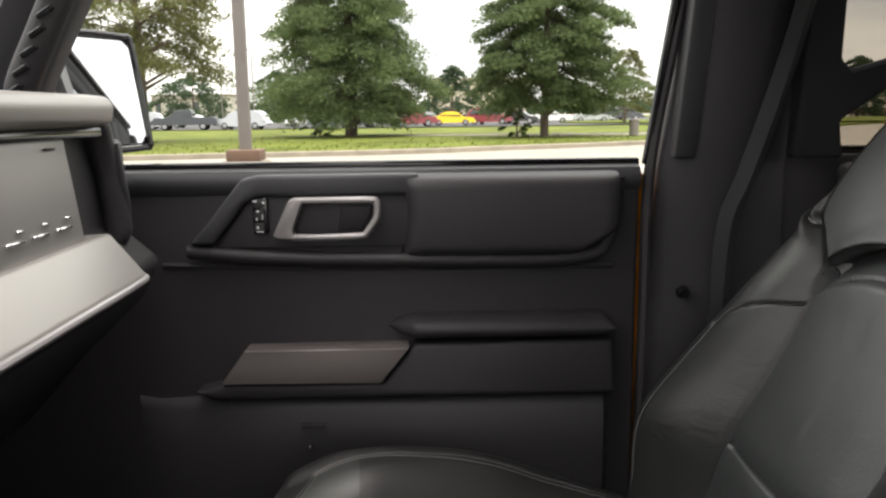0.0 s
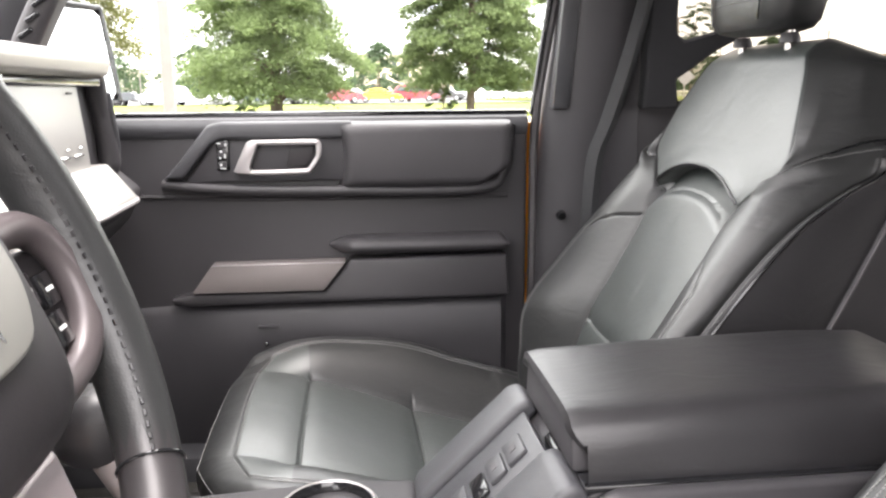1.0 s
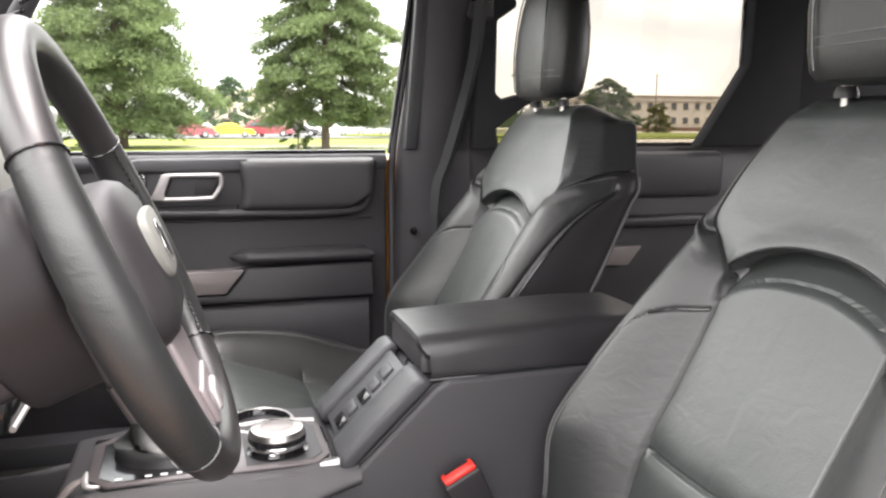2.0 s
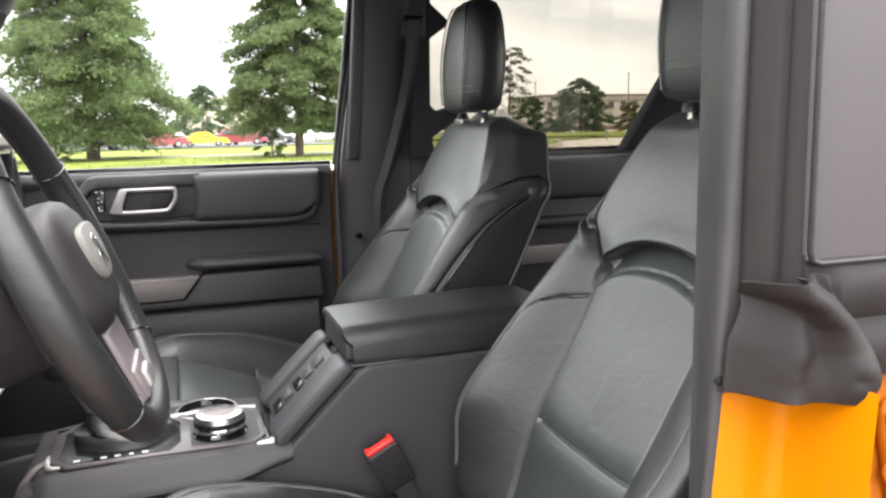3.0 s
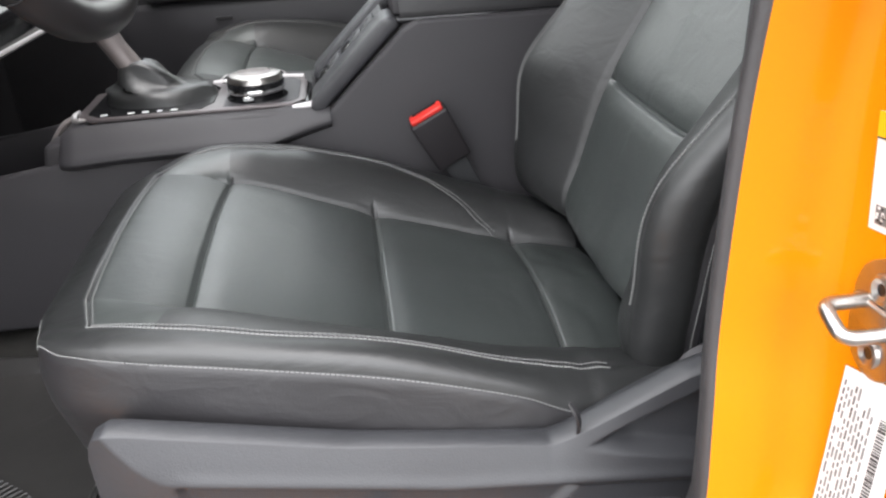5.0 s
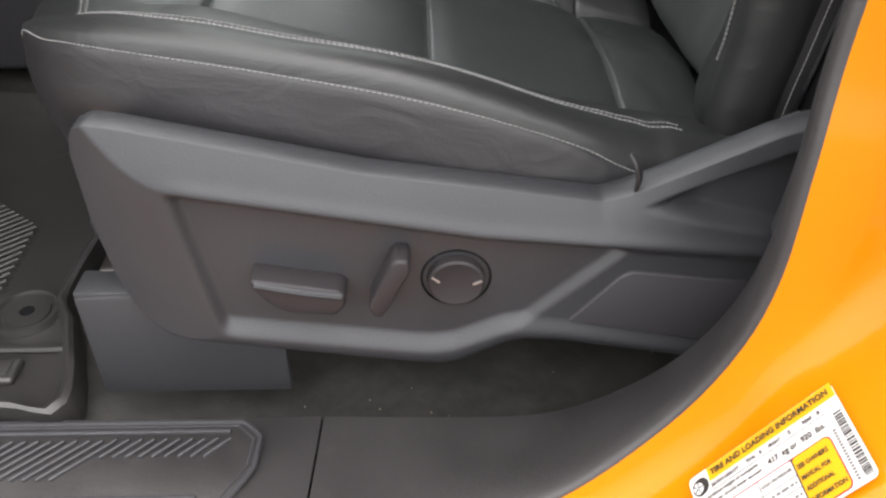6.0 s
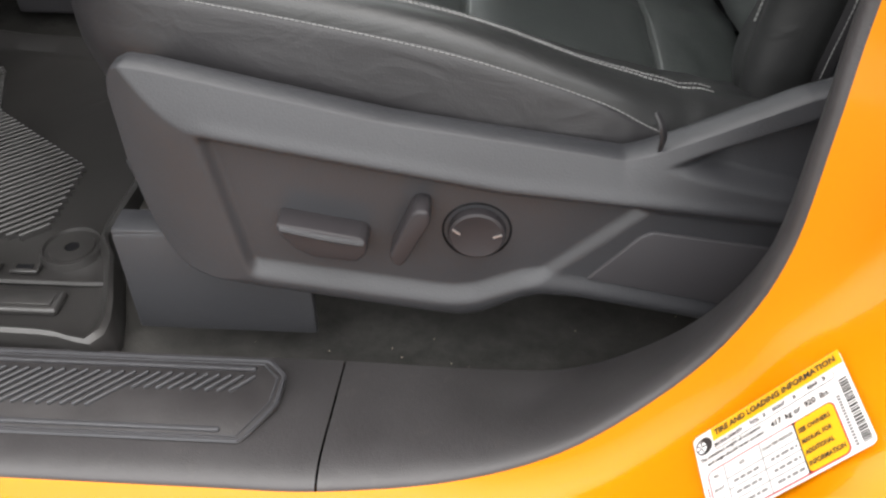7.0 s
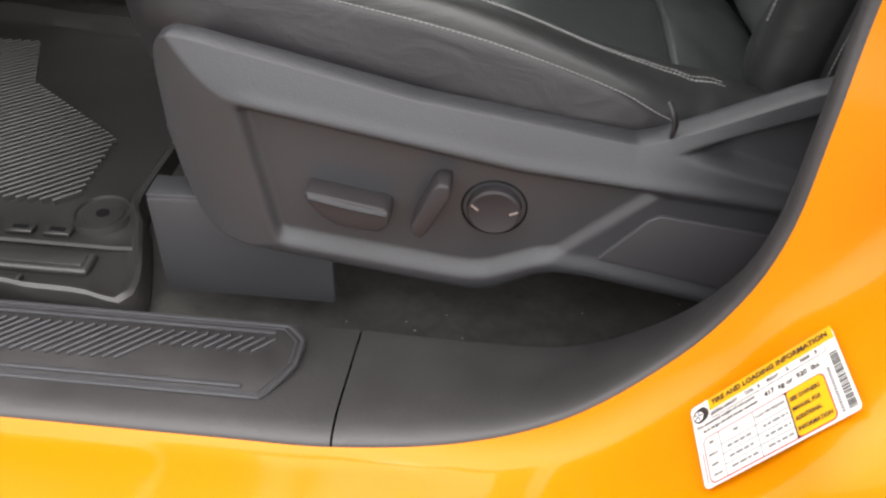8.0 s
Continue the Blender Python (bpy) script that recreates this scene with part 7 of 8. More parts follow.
# ---- rubber floor mat ----
mat = thing("floor_mat", "black ribbed rubber floor mat with raised edges", "floor mat", at=(-0.3, -0.45, 0.69))
rows = []
MATO = [(-0.62, -0.22), (-0.10, -0.22), (-0.045, -0.25), (-0.060, -0.55), (-0.046, -0.60), (-0.034, -0.635), (-0.025, -0.66), (-0.018, -0.690), (-0.026, -0.706), (-0.055, -0.700), (-0.10, -0.698), (-0.20, -0.688), (-0.62, -0.685)]
base = spline(MATO, 160, True)
cen = np.array([-0.33, -0.46])
for k, z in ((0.0, 0.692), (0.5, 0.692), (0.90, 0.693), (0.93, 0.697), (0.955, 0.711), (0.97, 0.714), (0.985, 0.712), (1.0, 0.698), (1.0, 0.687)):
    rows.append([(cen[0] + (p[0] - cen[0]) * k, cen[1] + (p[1] - cen[1]) * k, z + (0.004 * noise.noise((p[0] * 14, p[1] * 14, 1.0)) if k > 0.92 else 0)) for p in base])
part("tray", sheet(rows, closed_v=True), RUBBER, mat)
rib_b = rbox((0, 0, 0), (1.0, 0.0036, 0.0085), 0.0011, 1)
rib_mat = bpy.data.meshes.new("rib")
rib_b.to_mesh(rib_mat)
rib_b.free()
rib_mat.materials.append(RUBBER)
FIELD = [(-0.131, -0.566), (-0.136, -0.456), (-0.271, -0.355), (-0.31, -0.26), (-0.57, -0.26), (-0.57, -0.566)]
rdir = np.array([0.747, 0.665])
rnor = np.array([-0.665, 0.747])
s0, s1 = min(np.dot(p, rnor) for p in FIELD), max(np.dot(p, rnor) for p in FIELD)
for k in range(int((s1 - s0) / 0.0078)):
    s = s0 + 0.006 + 0.0078 * k
    cuts = []
    for (ax, ay), (bx, by) in zip(FIELD, FIELD[1:] + FIELD[:1]):
        da, db = ax * rnor[0] + ay * rnor[1] - s, bx * rnor[0] + by * rnor[1] - s
        if da * db < 0:
            f = da / (da - db)
            cuts.append((ax + (bx - ax) * f) * rdir[0] + (ay + (by - ay) * f) * rdir[1])
    if len(cuts) != 2 or abs(cuts[1] - cuts[0]) < 0.02:
        continue
    m, ln = (cuts[0] + cuts[1]) / 2, abs(cuts[1] - cuts[0])
    ob = new("rib", rib_mat)
    ob.parent = mat
    cx, cy = rdir * m + rnor * s
    ob.location = (cx + 0.3, cy + 0.45, 0.695 - 0.69)
    ob.rotation_euler = (0, 0, math.atan2(rdir[1], rdir[0]))
    ob.scale = (ln, 1, 1)
part("grommet", lathe([(0.0, 0.003), (0.0058, 0.003), (0.0065, 0.0045), (0.019, 0.0045), (0.0195, 0.0030), (0.0235, 0.0030), (0.0245, 0.0060), (0.0262, 0.0060), (0.028, 0.0)], (-0.099, -0.578, 0.693), (0, 0, 1), 40), RUBBER, mat, "round mat fixing")
part("grommet_hole", lathe([(0.0, 0.0005), (0.0058, 0.0005), (0.006, 0.0)], (-0.099, -0.578, 0.6972), (0, 0, 1), 20), GLOSS_BLACK, mat)
part("step_ridge", tube([(-0.60, -0.618, 0.696), (-0.12, -0.622, 0.696), (-0.05, -0.622, 0.697)], 0.003, 40, 6), RUBBER, mat)
part("heel_bar", rbox((-0.30, -0.645, 0.6945), (0.44, 0.026, 0.008), 0.0038, 3), RUBBER, mat)
part("heel_bar_top", rbox((-0.30, -0.645, 0.6985), (0.428, 0.015, 0.003), 0.0014, 2), RUBBER, mat)
part("front_bar", rbox((-0.28, -0.672, 0.6945), (0.30, 0.018, 0.007), 0.0034, 3), RUBBER, mat)
for k in range(5):
    fr = part("raised_mark", rbox((-0.128 - 0.034 * k, -0.606, 0.6955), (0.024, 0.011, 0.004), 0.0008, 1), RUBBER, mat)
    part("mark_gap", rbox((-0.128 - 0.034 * k, -0.606, 0.6978), (0.014, 0.005, 0.0008), 0), GLOSS_BLACK, fr, smooth=False)
pmat = thing("floor_mat", "plain black rubber mat in the far footwell", "floor mat", at=(-0.3, 0.40, 0.69))
part("tray", rbox((-0.33, 0.42, 0.691), (0.50, 0.46, 0.012), 0.005, 2), RUBBER, pmat)
# brake pedal and throttle hang above the driver's mat
for nm, y, w in (("brake_pedal", -0.40, 0.085), ("throttle_pedal", -0.29, 0.05)):
    pd = thing(nm, "black rubber-faced %s in the footwell" % nm.replace("_", " "), "pedal", at=(-0.5, y, 0.8))
    part("pad", rbox((-0.50, y, 0.80), (0.02, w, 0.07), 0.006, 2, rot=(0, -30, 0)), RUBBER, pd)
    part("lever", tube([(-0.51, y, 0.82), (-0.56, y, 0.93), (-0.58, y, 1.03)], 0.008, 12, 8), STEEL, pd)

# crumbs and grit on the carpet and the sill
gv, gf = [], []
rg2 = random.Random(21)
for k in range(30):
    if k < 12:
        x, y, z = rg2.uniform(-0.02, 0.42), rg2.uniform(-0.69, -0.60), 0.6852
    else:
        x = rg2.uniform(-0.25, 0.30)
        y = rg2.uniform(-0.80, -0.71)
        z = 0.7075 + 0.133 * (-0.705 - y)
        if x < 0.125:
            continue
    r = rg2.uniform(0.0004, 0.0011)
    b = len(gv)
    for ax, ay, az in ((1, 0, 0), (-0.5, 0.9, 0), (-0.5, -0.8, 0), (0, 0, 0.9)):
        gv.append((x + ax * r, y + ay * r, z + az * r))
    gf += [(b, b + 1, b + 3), (b + 1, b + 2, b + 3), (b + 2, b, b + 3)]
tagged(part("grit", from_data("grit", gv, gf, KERB, False), KERB, None, smooth=False), "pale grit scattered on the carpet and sill", "grit", kind="stuff")


# ---- outside: lot, lawn, kerbs, trees, parked cars, buildings ----
ground = new("ground", None)
gm = bmesh.new()
bmesh.ops.create_grid(gm, x_segments=60, y_segments=60, size=1500.0)
ground = part("ground", gm, CONCRETE, None, smooth=False)
tagged(ground, "pale concrete drive and ground to the horizon", "ground", kind="structure")


def slab(name, poly, z0, z1, mat, label, category, kind="structure"):
    ob = part(name, prism(poly, "z", z0, z1, 0.0), mat, None, smooth=False)
    return tagged(ob, label, category, kind=kind)


LAWN = [(-140, 21.5), (-30, 24.0), (-4.2, 26.4), (3.0, 29.0), (8.9, 32.0), (16.0, 37.0), (24.0, 46.0), (30.0, 58.0), (44.0, 72.0), (80.0, 74.0), (80.0, 66.5), (-140, 66.5)]
slab("lawn", LAWN, 0.0, 0.15, GRASS, "mown green lawn beside the drive", "lawn")
kerb_path = [(-140, 21.3, 0.0), (-30, 23.8, 0.0), (-4.2, 26.2, 0.0), (3.0, 28.8, 0.0), (8.9, 31.8, 0.0), (16.1, 36.8, 0.0), (24.2, 45.8, 0.0), (30.2, 57.8, 0.0)]
kp = spline(kerb_path, 120)
rows = []
for i, p in enumerate(kp):
    t = kp[min(i + 1, 119)] - kp[max(i - 1, 0)]
    nrm = np.array([t[1], -t[0], 0]) / np.linalg.norm(t[:2])
    rows.append([p + nrm * 0.10 + np.array([0, 0, 0.0]), p + nrm * 0.08 + np.array([0, 0, 0.15]), p + nrm * 0.05 + np.array([0, 0, 0.175]), p - nrm * 0.14 + np.array([0, 0, 0.18]), p - nrm * 0.16 + np.array([0, 0, 0.1])])
kerb = tagged(part("kerb", sheet(rows), KERB, None), "weathered concrete kerb along the lawn", "kerb", kind="structure")
# unseen dark slab, added so that less light bounces up into the cabin
slab("parking_lot", [(-90, -70), (90, -70), (90, 18.5), (-90, 16.0)], 0.0, 0.02, ASPHALT, "unseen dark asphalt slab added to cut light bounced into the car", "car park")
slab("car_park", [(-160, 66.5), (60, 66.5), (60, 160), (-160, 160)], 0.0, 0.03, ASPHALT, "grey asphalt car park beyond the lawn", "car park")
slab("verge", [(-160, 160), (400, 160), (400, 200), (-160, 200)], 0.0, 0.12, GRASS, "far strip of grass behind the car park", "lawn")
slab("lawn_island", [(50 + 34 * math.cos(a), 92 + 17 * math.sin(a)) for a in np.linspace(0, 2 * math.pi, 49)[:-1]], 0.0, 0.16, GRASS, "grass island across the drive", "lawn")
slab("lawn_right", [(24, 33.5), (60, 62), (140, 70), (140, 10), (40, 12)], 0.0, 0.14, GRASS, "lawn on the other side of the drive", "lawn")

# gravel strip in the lawn
rng = random.Random(5)
gv, gf = [], []
for k in range(900):
    t = rng.random()
    x, y = -1.6 + 14.0 * t + rng.uniform(-0.6, 0.6), 44.5 - 3.0 * t + rng.uniform(-1.1, 1.1) * (0.4 + t)
    r = rng.uniform(0.06, 0.16)
    b = len(gv)
    for ax, ay, az in ((1, 0, 0), (-0.5, 0.8, 0), (-0.5, -0.8, 0), (0.1, 0, 0.6)):
        gv.append((x + ax * r, y + ay * r, 0.15 + az * r))
    gf += [(b, b + 1, b + 3), (b + 1, b + 2, b + 3), (b + 2, b, b + 3)]
tagged(part("gravel", from_data("gravel", gv, gf, CONCRETE, False), CONCRETE, None, smooth=False), "pale stones strewn round the tree in the lawn", "gravel", kind="stuff")

# grass tufts along the kerb
gv, gf = [], []
for k in range(9000):
    t = rng.random()
    p = kp[int(t * 118)]
    x, y = p[0] + rng.uniform(-0.6, 0.6), p[1] + 0.35 + abs(rng.gauss(0, 6.0))
    if not (-25 < x < 25) or y > 64:
        continue
    h, w, a = rng.uniform(0.03, 0.08), rng.uniform(0.02, 0.05), rng.uniform(0, 3.14)
    b = len(gv)
    gv += [(x - w * math.cos(a), y - w * math.sin(a), 0.15), (x + w * math.cos(a), y + w * math.sin(a), 0.15), (x + rng.uniform(-.03, .03), y, 0.15 + h)]
    gf.append((b, b + 1, b + 2))
tagged(part("grass", from_data("grass", gv, gf, BLADE, False), BLADE, None, smooth=False), "short tufts of lawn grass", "grass", kind="stuff")


def tree(x, y, height, radius, base, mat, label, seed, leaves=9000, leaf=0.16, lean=0.0, top_power=1.0, trunk_r=0.22, group="trees on the lawn", z0=0.14, clumps=70):
    """A tapered trunk with limbs and a crown of many small leaves gathered in clumps along boughs."""
    r = random.Random(seed)
    t = thing("tree", label, "tree", group, at=(x, y, z0))
    limbs = [tube([(x, y, z0 - 0.1), (x + lean * 0.2, y, z0 + height * 0.3), (x + lean * 0.5, y, z0 + height * 0.62), (x + lean, y, z0 + height * 0.93)], [trunk_r, trunk_r * 0.8, trunk_r * 0.45, 0.03], 14, 9)]
    cl = []
    for k in range(clumps):
        f = (k + r.random()) / clumps
        zz = base + (height - base) * f
        ang = k * 2.4 + r.uniform(-0.5, 0.5)
        env = radius * (1 - f) ** top_power * (0.62 + 0.38 * min(1.0, f / 0.12)) * (0.97 + 0.5 * noise.noise((math.cos(ang) * 1.3 + seed, math.sin(ang) * 1.3, f * 6.0)))
        rr = env * math.sqrt(r.uniform(0.15, 1.0)) + 0.15
        p = Vector((x + lean * f + rr * math.cos(ang), y + rr * math.sin(ang), z0 + zz - 0.10 * rr))
        cl.append((p, radius * r.uniform(0.15, 0.26) * (0.65 + 0.35 * (1 - f)), rr))
        if k % 3 == 0:
            limbs.append(tube([(x + lean * f * 0.8, y, z0 + zz - 0.25 * rr - 0.2), tuple((Vector((x + lean * f * 0.8, y, z0 + zz)) + p) / 2), tuple(p)], [0.02 + trunk_r * 0.35 * (1 - f), 0.035, 0.012], 6, 6))
    part("trunk", join_bm(*limbs), BARK, t)
    verts, faces = [], []
    per = leaves // clumps
    for c, cr, rr in cl:
        axis = Vector((c.x - x - lean * 0.5, c.y - y, 0))
        axis = axis.normalized() if axis.length > 0.05 else Vector((1, 0, 0))
        side = Vector((-axis.y, axis.x, 0))
        tip = Vector((axis.x, axis.y, -0.28))
        for _ in range(per):
            d = Vector((r.gauss(0, 1), r.gauss(0, 1), r.gauss(0, 1)))
            d = d.normalized() * cr * (r.random() ** 0.55 + abs(r.gauss(0, 0.16)))
            p = c + tip * (d.x * 1.45) + side * (d.y * 0.95) + Vector((0, 0, d.z * 0.42))
            s = leaf * r.uniform(0.5, 1.3)
            n = Vector((r.gauss(0, 0.8), r.gauss(0, 0.8), r.gauss(0.7, 0.7))).normalized()
            a = n.orthogonal().normalized()
            b2 = n.cross(a)
            w = r.uniform(0, 6.28)
            e1 = a * math.cos(w) + b2 * math.sin(w)
            e2 = n.cross(e1)
            k = len(verts)
            verts += [p - e1 * s, p + e2 * s * 0.30 - n * s * 0.1, p + e1 * s, p - e2 * s * 0.30 - n * s * 0.1]
            faces.append((k, k + 1, k + 2, k + 3))
    part("crown", from_data("crown", verts, faces, mat, False), mat, t, smooth=False)
    return t


# trees along the lawn
tree(-3.9, 44.0, 13.5, 5.0, 1.2, LEAF, "broad green cypress with low drooping boughs on the lawn", 3, 140000, 0.13, 0.0, 0.80, 0.36, clumps=290)
tree(6.1, 39.0, 12.0, 3.7, 1.6, LEAF, "tall green cypress with a bare lower trunk", 4, 115000, 0.125, 0.3, 0.62, 0.22, clumps=250)
tree(-13.2, 38.0, 11.0, 4.6, 3.4, LEAF_OLIVE, "olive-green spreading tree with gaps in its crown", 5, 42000, 0.12, 0.0, 0.45, 0.25, clumps=105)
tree(21.5, 84.0, 7.5, 3.6, 1.4, LEAF_OLIVE, "small round olive-green tree by the car park", 6, 6000, 0.2, 0.0, 0.4, 0.18, clumps=45)
tree(5.6, 150.0, 9.5, 6.2, 0.5, LEAF_FAR, "far round tree in front of a building", 7, 5000, 0.4, 0.0, 0.45, 0.25, clumps=40, group="far trees")
tree(-27.0, 150.0, 9.0, 8.0, 0.3, LEAF_FAR, "far dark tree behind the car park", 8, 4500, 0.4, 0.0, 0.4, 0.25, clumps=36, group="far trees")
tree(-40.0, 140.0, 8.0, 8.0, 0.3, LEAF_FAR, "far dark tree behind the car park", 9, 4500, 0.4, 0.0, 0.4, 0.25, clumps=36, group="far trees")
tree(62.0, 112.0, 8.2, 5.6, 0.2, LEAF_FAR, "dense dark tree before the far building", 10, 8000, 0.30, 0.0, 0.40, 0.3, clumps=60, group="far trees")
tree(53.5, 112.0, 5.4, 3.4, 0.1, LEAF_FAR, "low dark tree beside the far building", 11, 4000, 0.3, 0.0, 0.4, 0.2, clumps=36, group="far trees")
tree(73.5, 116.0, 4.6, 3.0, 0.1, LEAF_OLIVE, "low olive shrub before the far building", 12, 3000, 0.3, 0.0, 0.35, 0.2, clumps=30, group="far trees")
tree(25.0, 56.0, 7.2, 2.2, 1.4, LEAF_FAR, "thin-leaved young tree by the drive", 13, 2600, 0.15, 0.3, 0.45, 0.10, clumps=45, group="far trees")

# low shrubs under the big cypress
for i, (x, y, rad) in enumerate(((-5.8, 45.0, 0.8), (4.7, 38.6, 0.7))):
    tree(x, y, 2.0, rad, 0.1, LEAF, "drooping low growth beneath the cypress", 30 + i, 1800, 0.11, 0.0, 0.4, 0.05, group="low shrubs", clumps=18)

# distant wood line
hv, hf = [], []
for k in range(15000):
    a = rng.uniform(-0.75, 1.15)
    d = rng.uniform(330, 420)
    top = 5.0 + 3.5 * noise.noise((a * 30, 0, 0)) + 2.5 * noise.noise((a * 90, 1, 0))
    z = rng.uniform(0, max(1.5, top))
    x, y = d * math.sin(a), d * math.cos(a)
    s = rng.uniform(0.7, 1.7)
    b = len(hv)
    w = rng.uniform(0, 3.14)
    hv += [(x - s * math.cos(w), y - s * math.sin(w), z), (x, y + 0.3, z + s), (x + s * math.cos(w), y + s * math.sin(w), z), (x, y - 0.3, z - s)]
    hf.append((b, b + 1, b + 2, b + 3))
tagged(part("far_woods", from_data("far_woods", hv, hf, LEAF_FAR, False), LEAF_FAR, None, smooth=False), "low line of distant woods", "woods", kind="stuff")


# parked cars
def paint(name, c):
    return material("paint_" + name, c, 0.3, coat=0.6, vary=0.03, vary_scale=2)


PAINTS = {"dark": paint("dark_grey", (0.03, 0.033, 0.04)), "silver": paint("silver", (0.42, 0.43, 0.45)), "maroon": paint("maroon", (0.20, 0.018, 0.028)), "yellow": paint("yellow", (0.85, 0.55, 0.01)),
          "white": paint("white", (0.72, 0.72, 0.72)), "black": paint("black", (0.015, 0.015, 0.017)), "blue": paint("blue_grey", (0.10, 0.13, 0.17))}
SHAPES = {
    "sedan": (4.6, 1.45, [(-2.3, 0.35), (-2.32, 0.62), (-2.2, 0.82), (-1.25, 0.92), (-0.55, 1.38), (0.0, 1.45), (0.75, 1.40), (1.45, 1.02), (2.2, 0.95), (2.3, 0.7), (2.28, 0.35)], [(-1.10, 0.94), (-0.50, 1.33), (0.0, 1.39), (0.70, 1.34), (1.30, 1.02)]),
    "van": (4.9, 1.75, [(-2.45, 0.35), (-2.45, 0.75), (-2.2, 0.98), (-1.55, 1.08), (-0.75, 1.66), (0.2, 1.76), (1.8, 1.70), (2.30, 1.15), (2.42, 0.9), (2.40, 0.35)], [(-1.40, 1.10), (-0.70, 1.60), (0.2, 1.68), (1.72, 1.62), (2.15, 1.15)]),
    "pickup": (5.8, 1.9, [(-2.9, 0.5), (-2.9, 0.95), (-2.7, 1.15), (-1.45, 1.22), (-0.8, 1.80), (0.2, 1.90), (0.75, 1.82), (0.85, 1.22), (2.85, 1.20), (2.9, 0.6), (2.85, 0.5)], [(-1.30, 1.24), (-0.76, 1.74), (0.2, 1.83), (0.66, 1.76), (0.76, 1.24)]),
}


def parked_car(x, y, yaw, shape, colour, label):
    L, H, prof, win = SHAPES[shape]
    car = thing("parked_car", label, "car", "parked cars", at=(x, y, 0.03))
    m = Matrix.Translation((x, y, 0.03)) @ Euler((0, 0, radians(yaw))).to_matrix().to_4x4()
    W = 0.9
    sm = spline(prof, 46, True)
    rows = []
    for yy, k in ((-W, 0.96), (-W + 0.04, 1.0), (-0.4, 1.0), (0.4, 1.0), (W - 0.04, 1.0), (W, 0.96)):
        row = []
        for px, pz in sm:
            tumble = 0.16 * smooth01(pz, 0.95, H)
            s = 1 if yy > 0 else -1
            row.append(m @ Vector((px * (1 if abs(yy) < W - 0.01 else 0.985), yy - s * tumble * min(1, abs(yy) / 0.5), 0.35 + (pz - 0.35) * (1 if abs(yy) < W - 0.01 else 0.985))))
        rows.append(row)
    b = sheet(rows, closed_v=True)
    b.verts.ensure_lookup_table()
    nn = len(sm)
    b.faces.new(b.verts[:nn][::-1])
    b.faces.new(b.verts[-nn:])
    bmesh.ops.recalc_face_normals(b, faces=b.faces)
    part("body", b, PAINTS[colour], car)
    wz = [p[1] for p in win]
    for s in (-1, 1):
        pts = [(px, s * (W - 0.02 - 0.16 * smooth01(pz, 0.95, H)) + s * 0.012, pz) for px, pz in win]
        gb = bmesh.new()
        gb.faces.new([gb.verts.new(m @ Vector(p)) for p in pts])
        bmesh.ops.solidify(gb, geom=gb.faces[:], thickness=0.01)
        part("side_window", gb, CAR_GLASS, car, smooth=False)
    mid = (win[0][0] + win[1][0]) / 2
    for (x0, z0), (x1, z1), nm in ((win[0], win[1], "windscreen"), (win[-1], win[-2], "rear_window")):
        dx = -0.03 if nm == "windscreen" else 0.03
        gb = bmesh.new()
        gb.faces.new([gb.verts.new(m @ Vector(p)) for p in ((x0 + dx, -0.70, z0 + 0.05), (x0 + dx, 0.70, z0 + 0.05), (x1 + dx, 0.60, z1 + 0.05), (x1 + dx, -0.60, z1 + 0.05))])
        bmesh.ops.solidify(gb, geom=gb.faces[:], thickness=0.02)
        part(nm, gb, CAR_GLASS, car, smooth=False)
    for wx in (-L * 0.31, L * 0.30):
        for s in (-1, 1):
            c = m @ Vector((wx, s * 0.80, 0.33))
            ax = m.to_3x3() @ Vector((0, s, 0))
            wh = part("wheel", lathe([(0.0, 0.10), (0.22, 0.10), (0.30, 0.12), (0.335, 0.08), (0.335, -0.08), (0.0, -0.08)], c, tuple(ax), 20), TYRE, car)
            part("rim", lathe([(0.0, 0.125), (0.10, 0.12), (0.20, 0.115), (0.215, 0.10)], c, tuple(ax), 16), RIM, wh)
    for s in (-1, 1):
        part("headlight", rbox(tuple(m @ Vector((-L / 2 + 0.07, s * 0.66, 0.72))), (0.12, 0.3, 0.14), 0.03, 2, rot=(0, 0, yaw)), LAMP_CLEAR, car)
        part("tail_light", rbox(tuple(m @ Vector((L / 2 - 0.06, s * 0.68, 0.88))), (0.10, 0.26, 0.16), 0.03, 2, rot=(0, 0, yaw)), TAIL, car)
    return car


parked_car(-28.5, 80.0, 12, "van", "silver", "silver people carrier parked beyond the lawn")
parked_car(-22.5, 76.0, 4, "pickup", "dark", "dark grey pickup truck parked side-on")
parked_car(-17.2, 76.5, -8, "van", "silver", "silver minivan parked beside the pickup")
parked_car(-33.5, 82.0, 20, "sedan", "dark", "dark saloon parked at the row's end")
parked_car(-8.6, 78.0, -15, "sedan", "blue", "blue-grey saloon half hidden by a tree")
parked_car(-4.0, 80.0, 15, "sedan", "white", "white saloon half hidden by a tree")
parked_car(-0.9, 80.5, 8, "sedan", "maroon", "maroon saloon parked beyond the lawn")
parked_car(3.1, 83.5, 178, "sedan", "yellow", "bright yellow coupe parked beyond the lawn")
parked_car(7.2, 87.0, 178, "van", "maroon", "dark red crossover parked beyond the lawn")
parked_car(11.0, 90.0, 160, "sedan", "black", "black saloon behind the tree trunk")
parked_car(20.5, 96.0, 175, "sedan", "silver", "silver saloon on the rise behind the lawn")
parked_car(28.0, 110.0, 178, "van", "dark", "grey van parked far back")


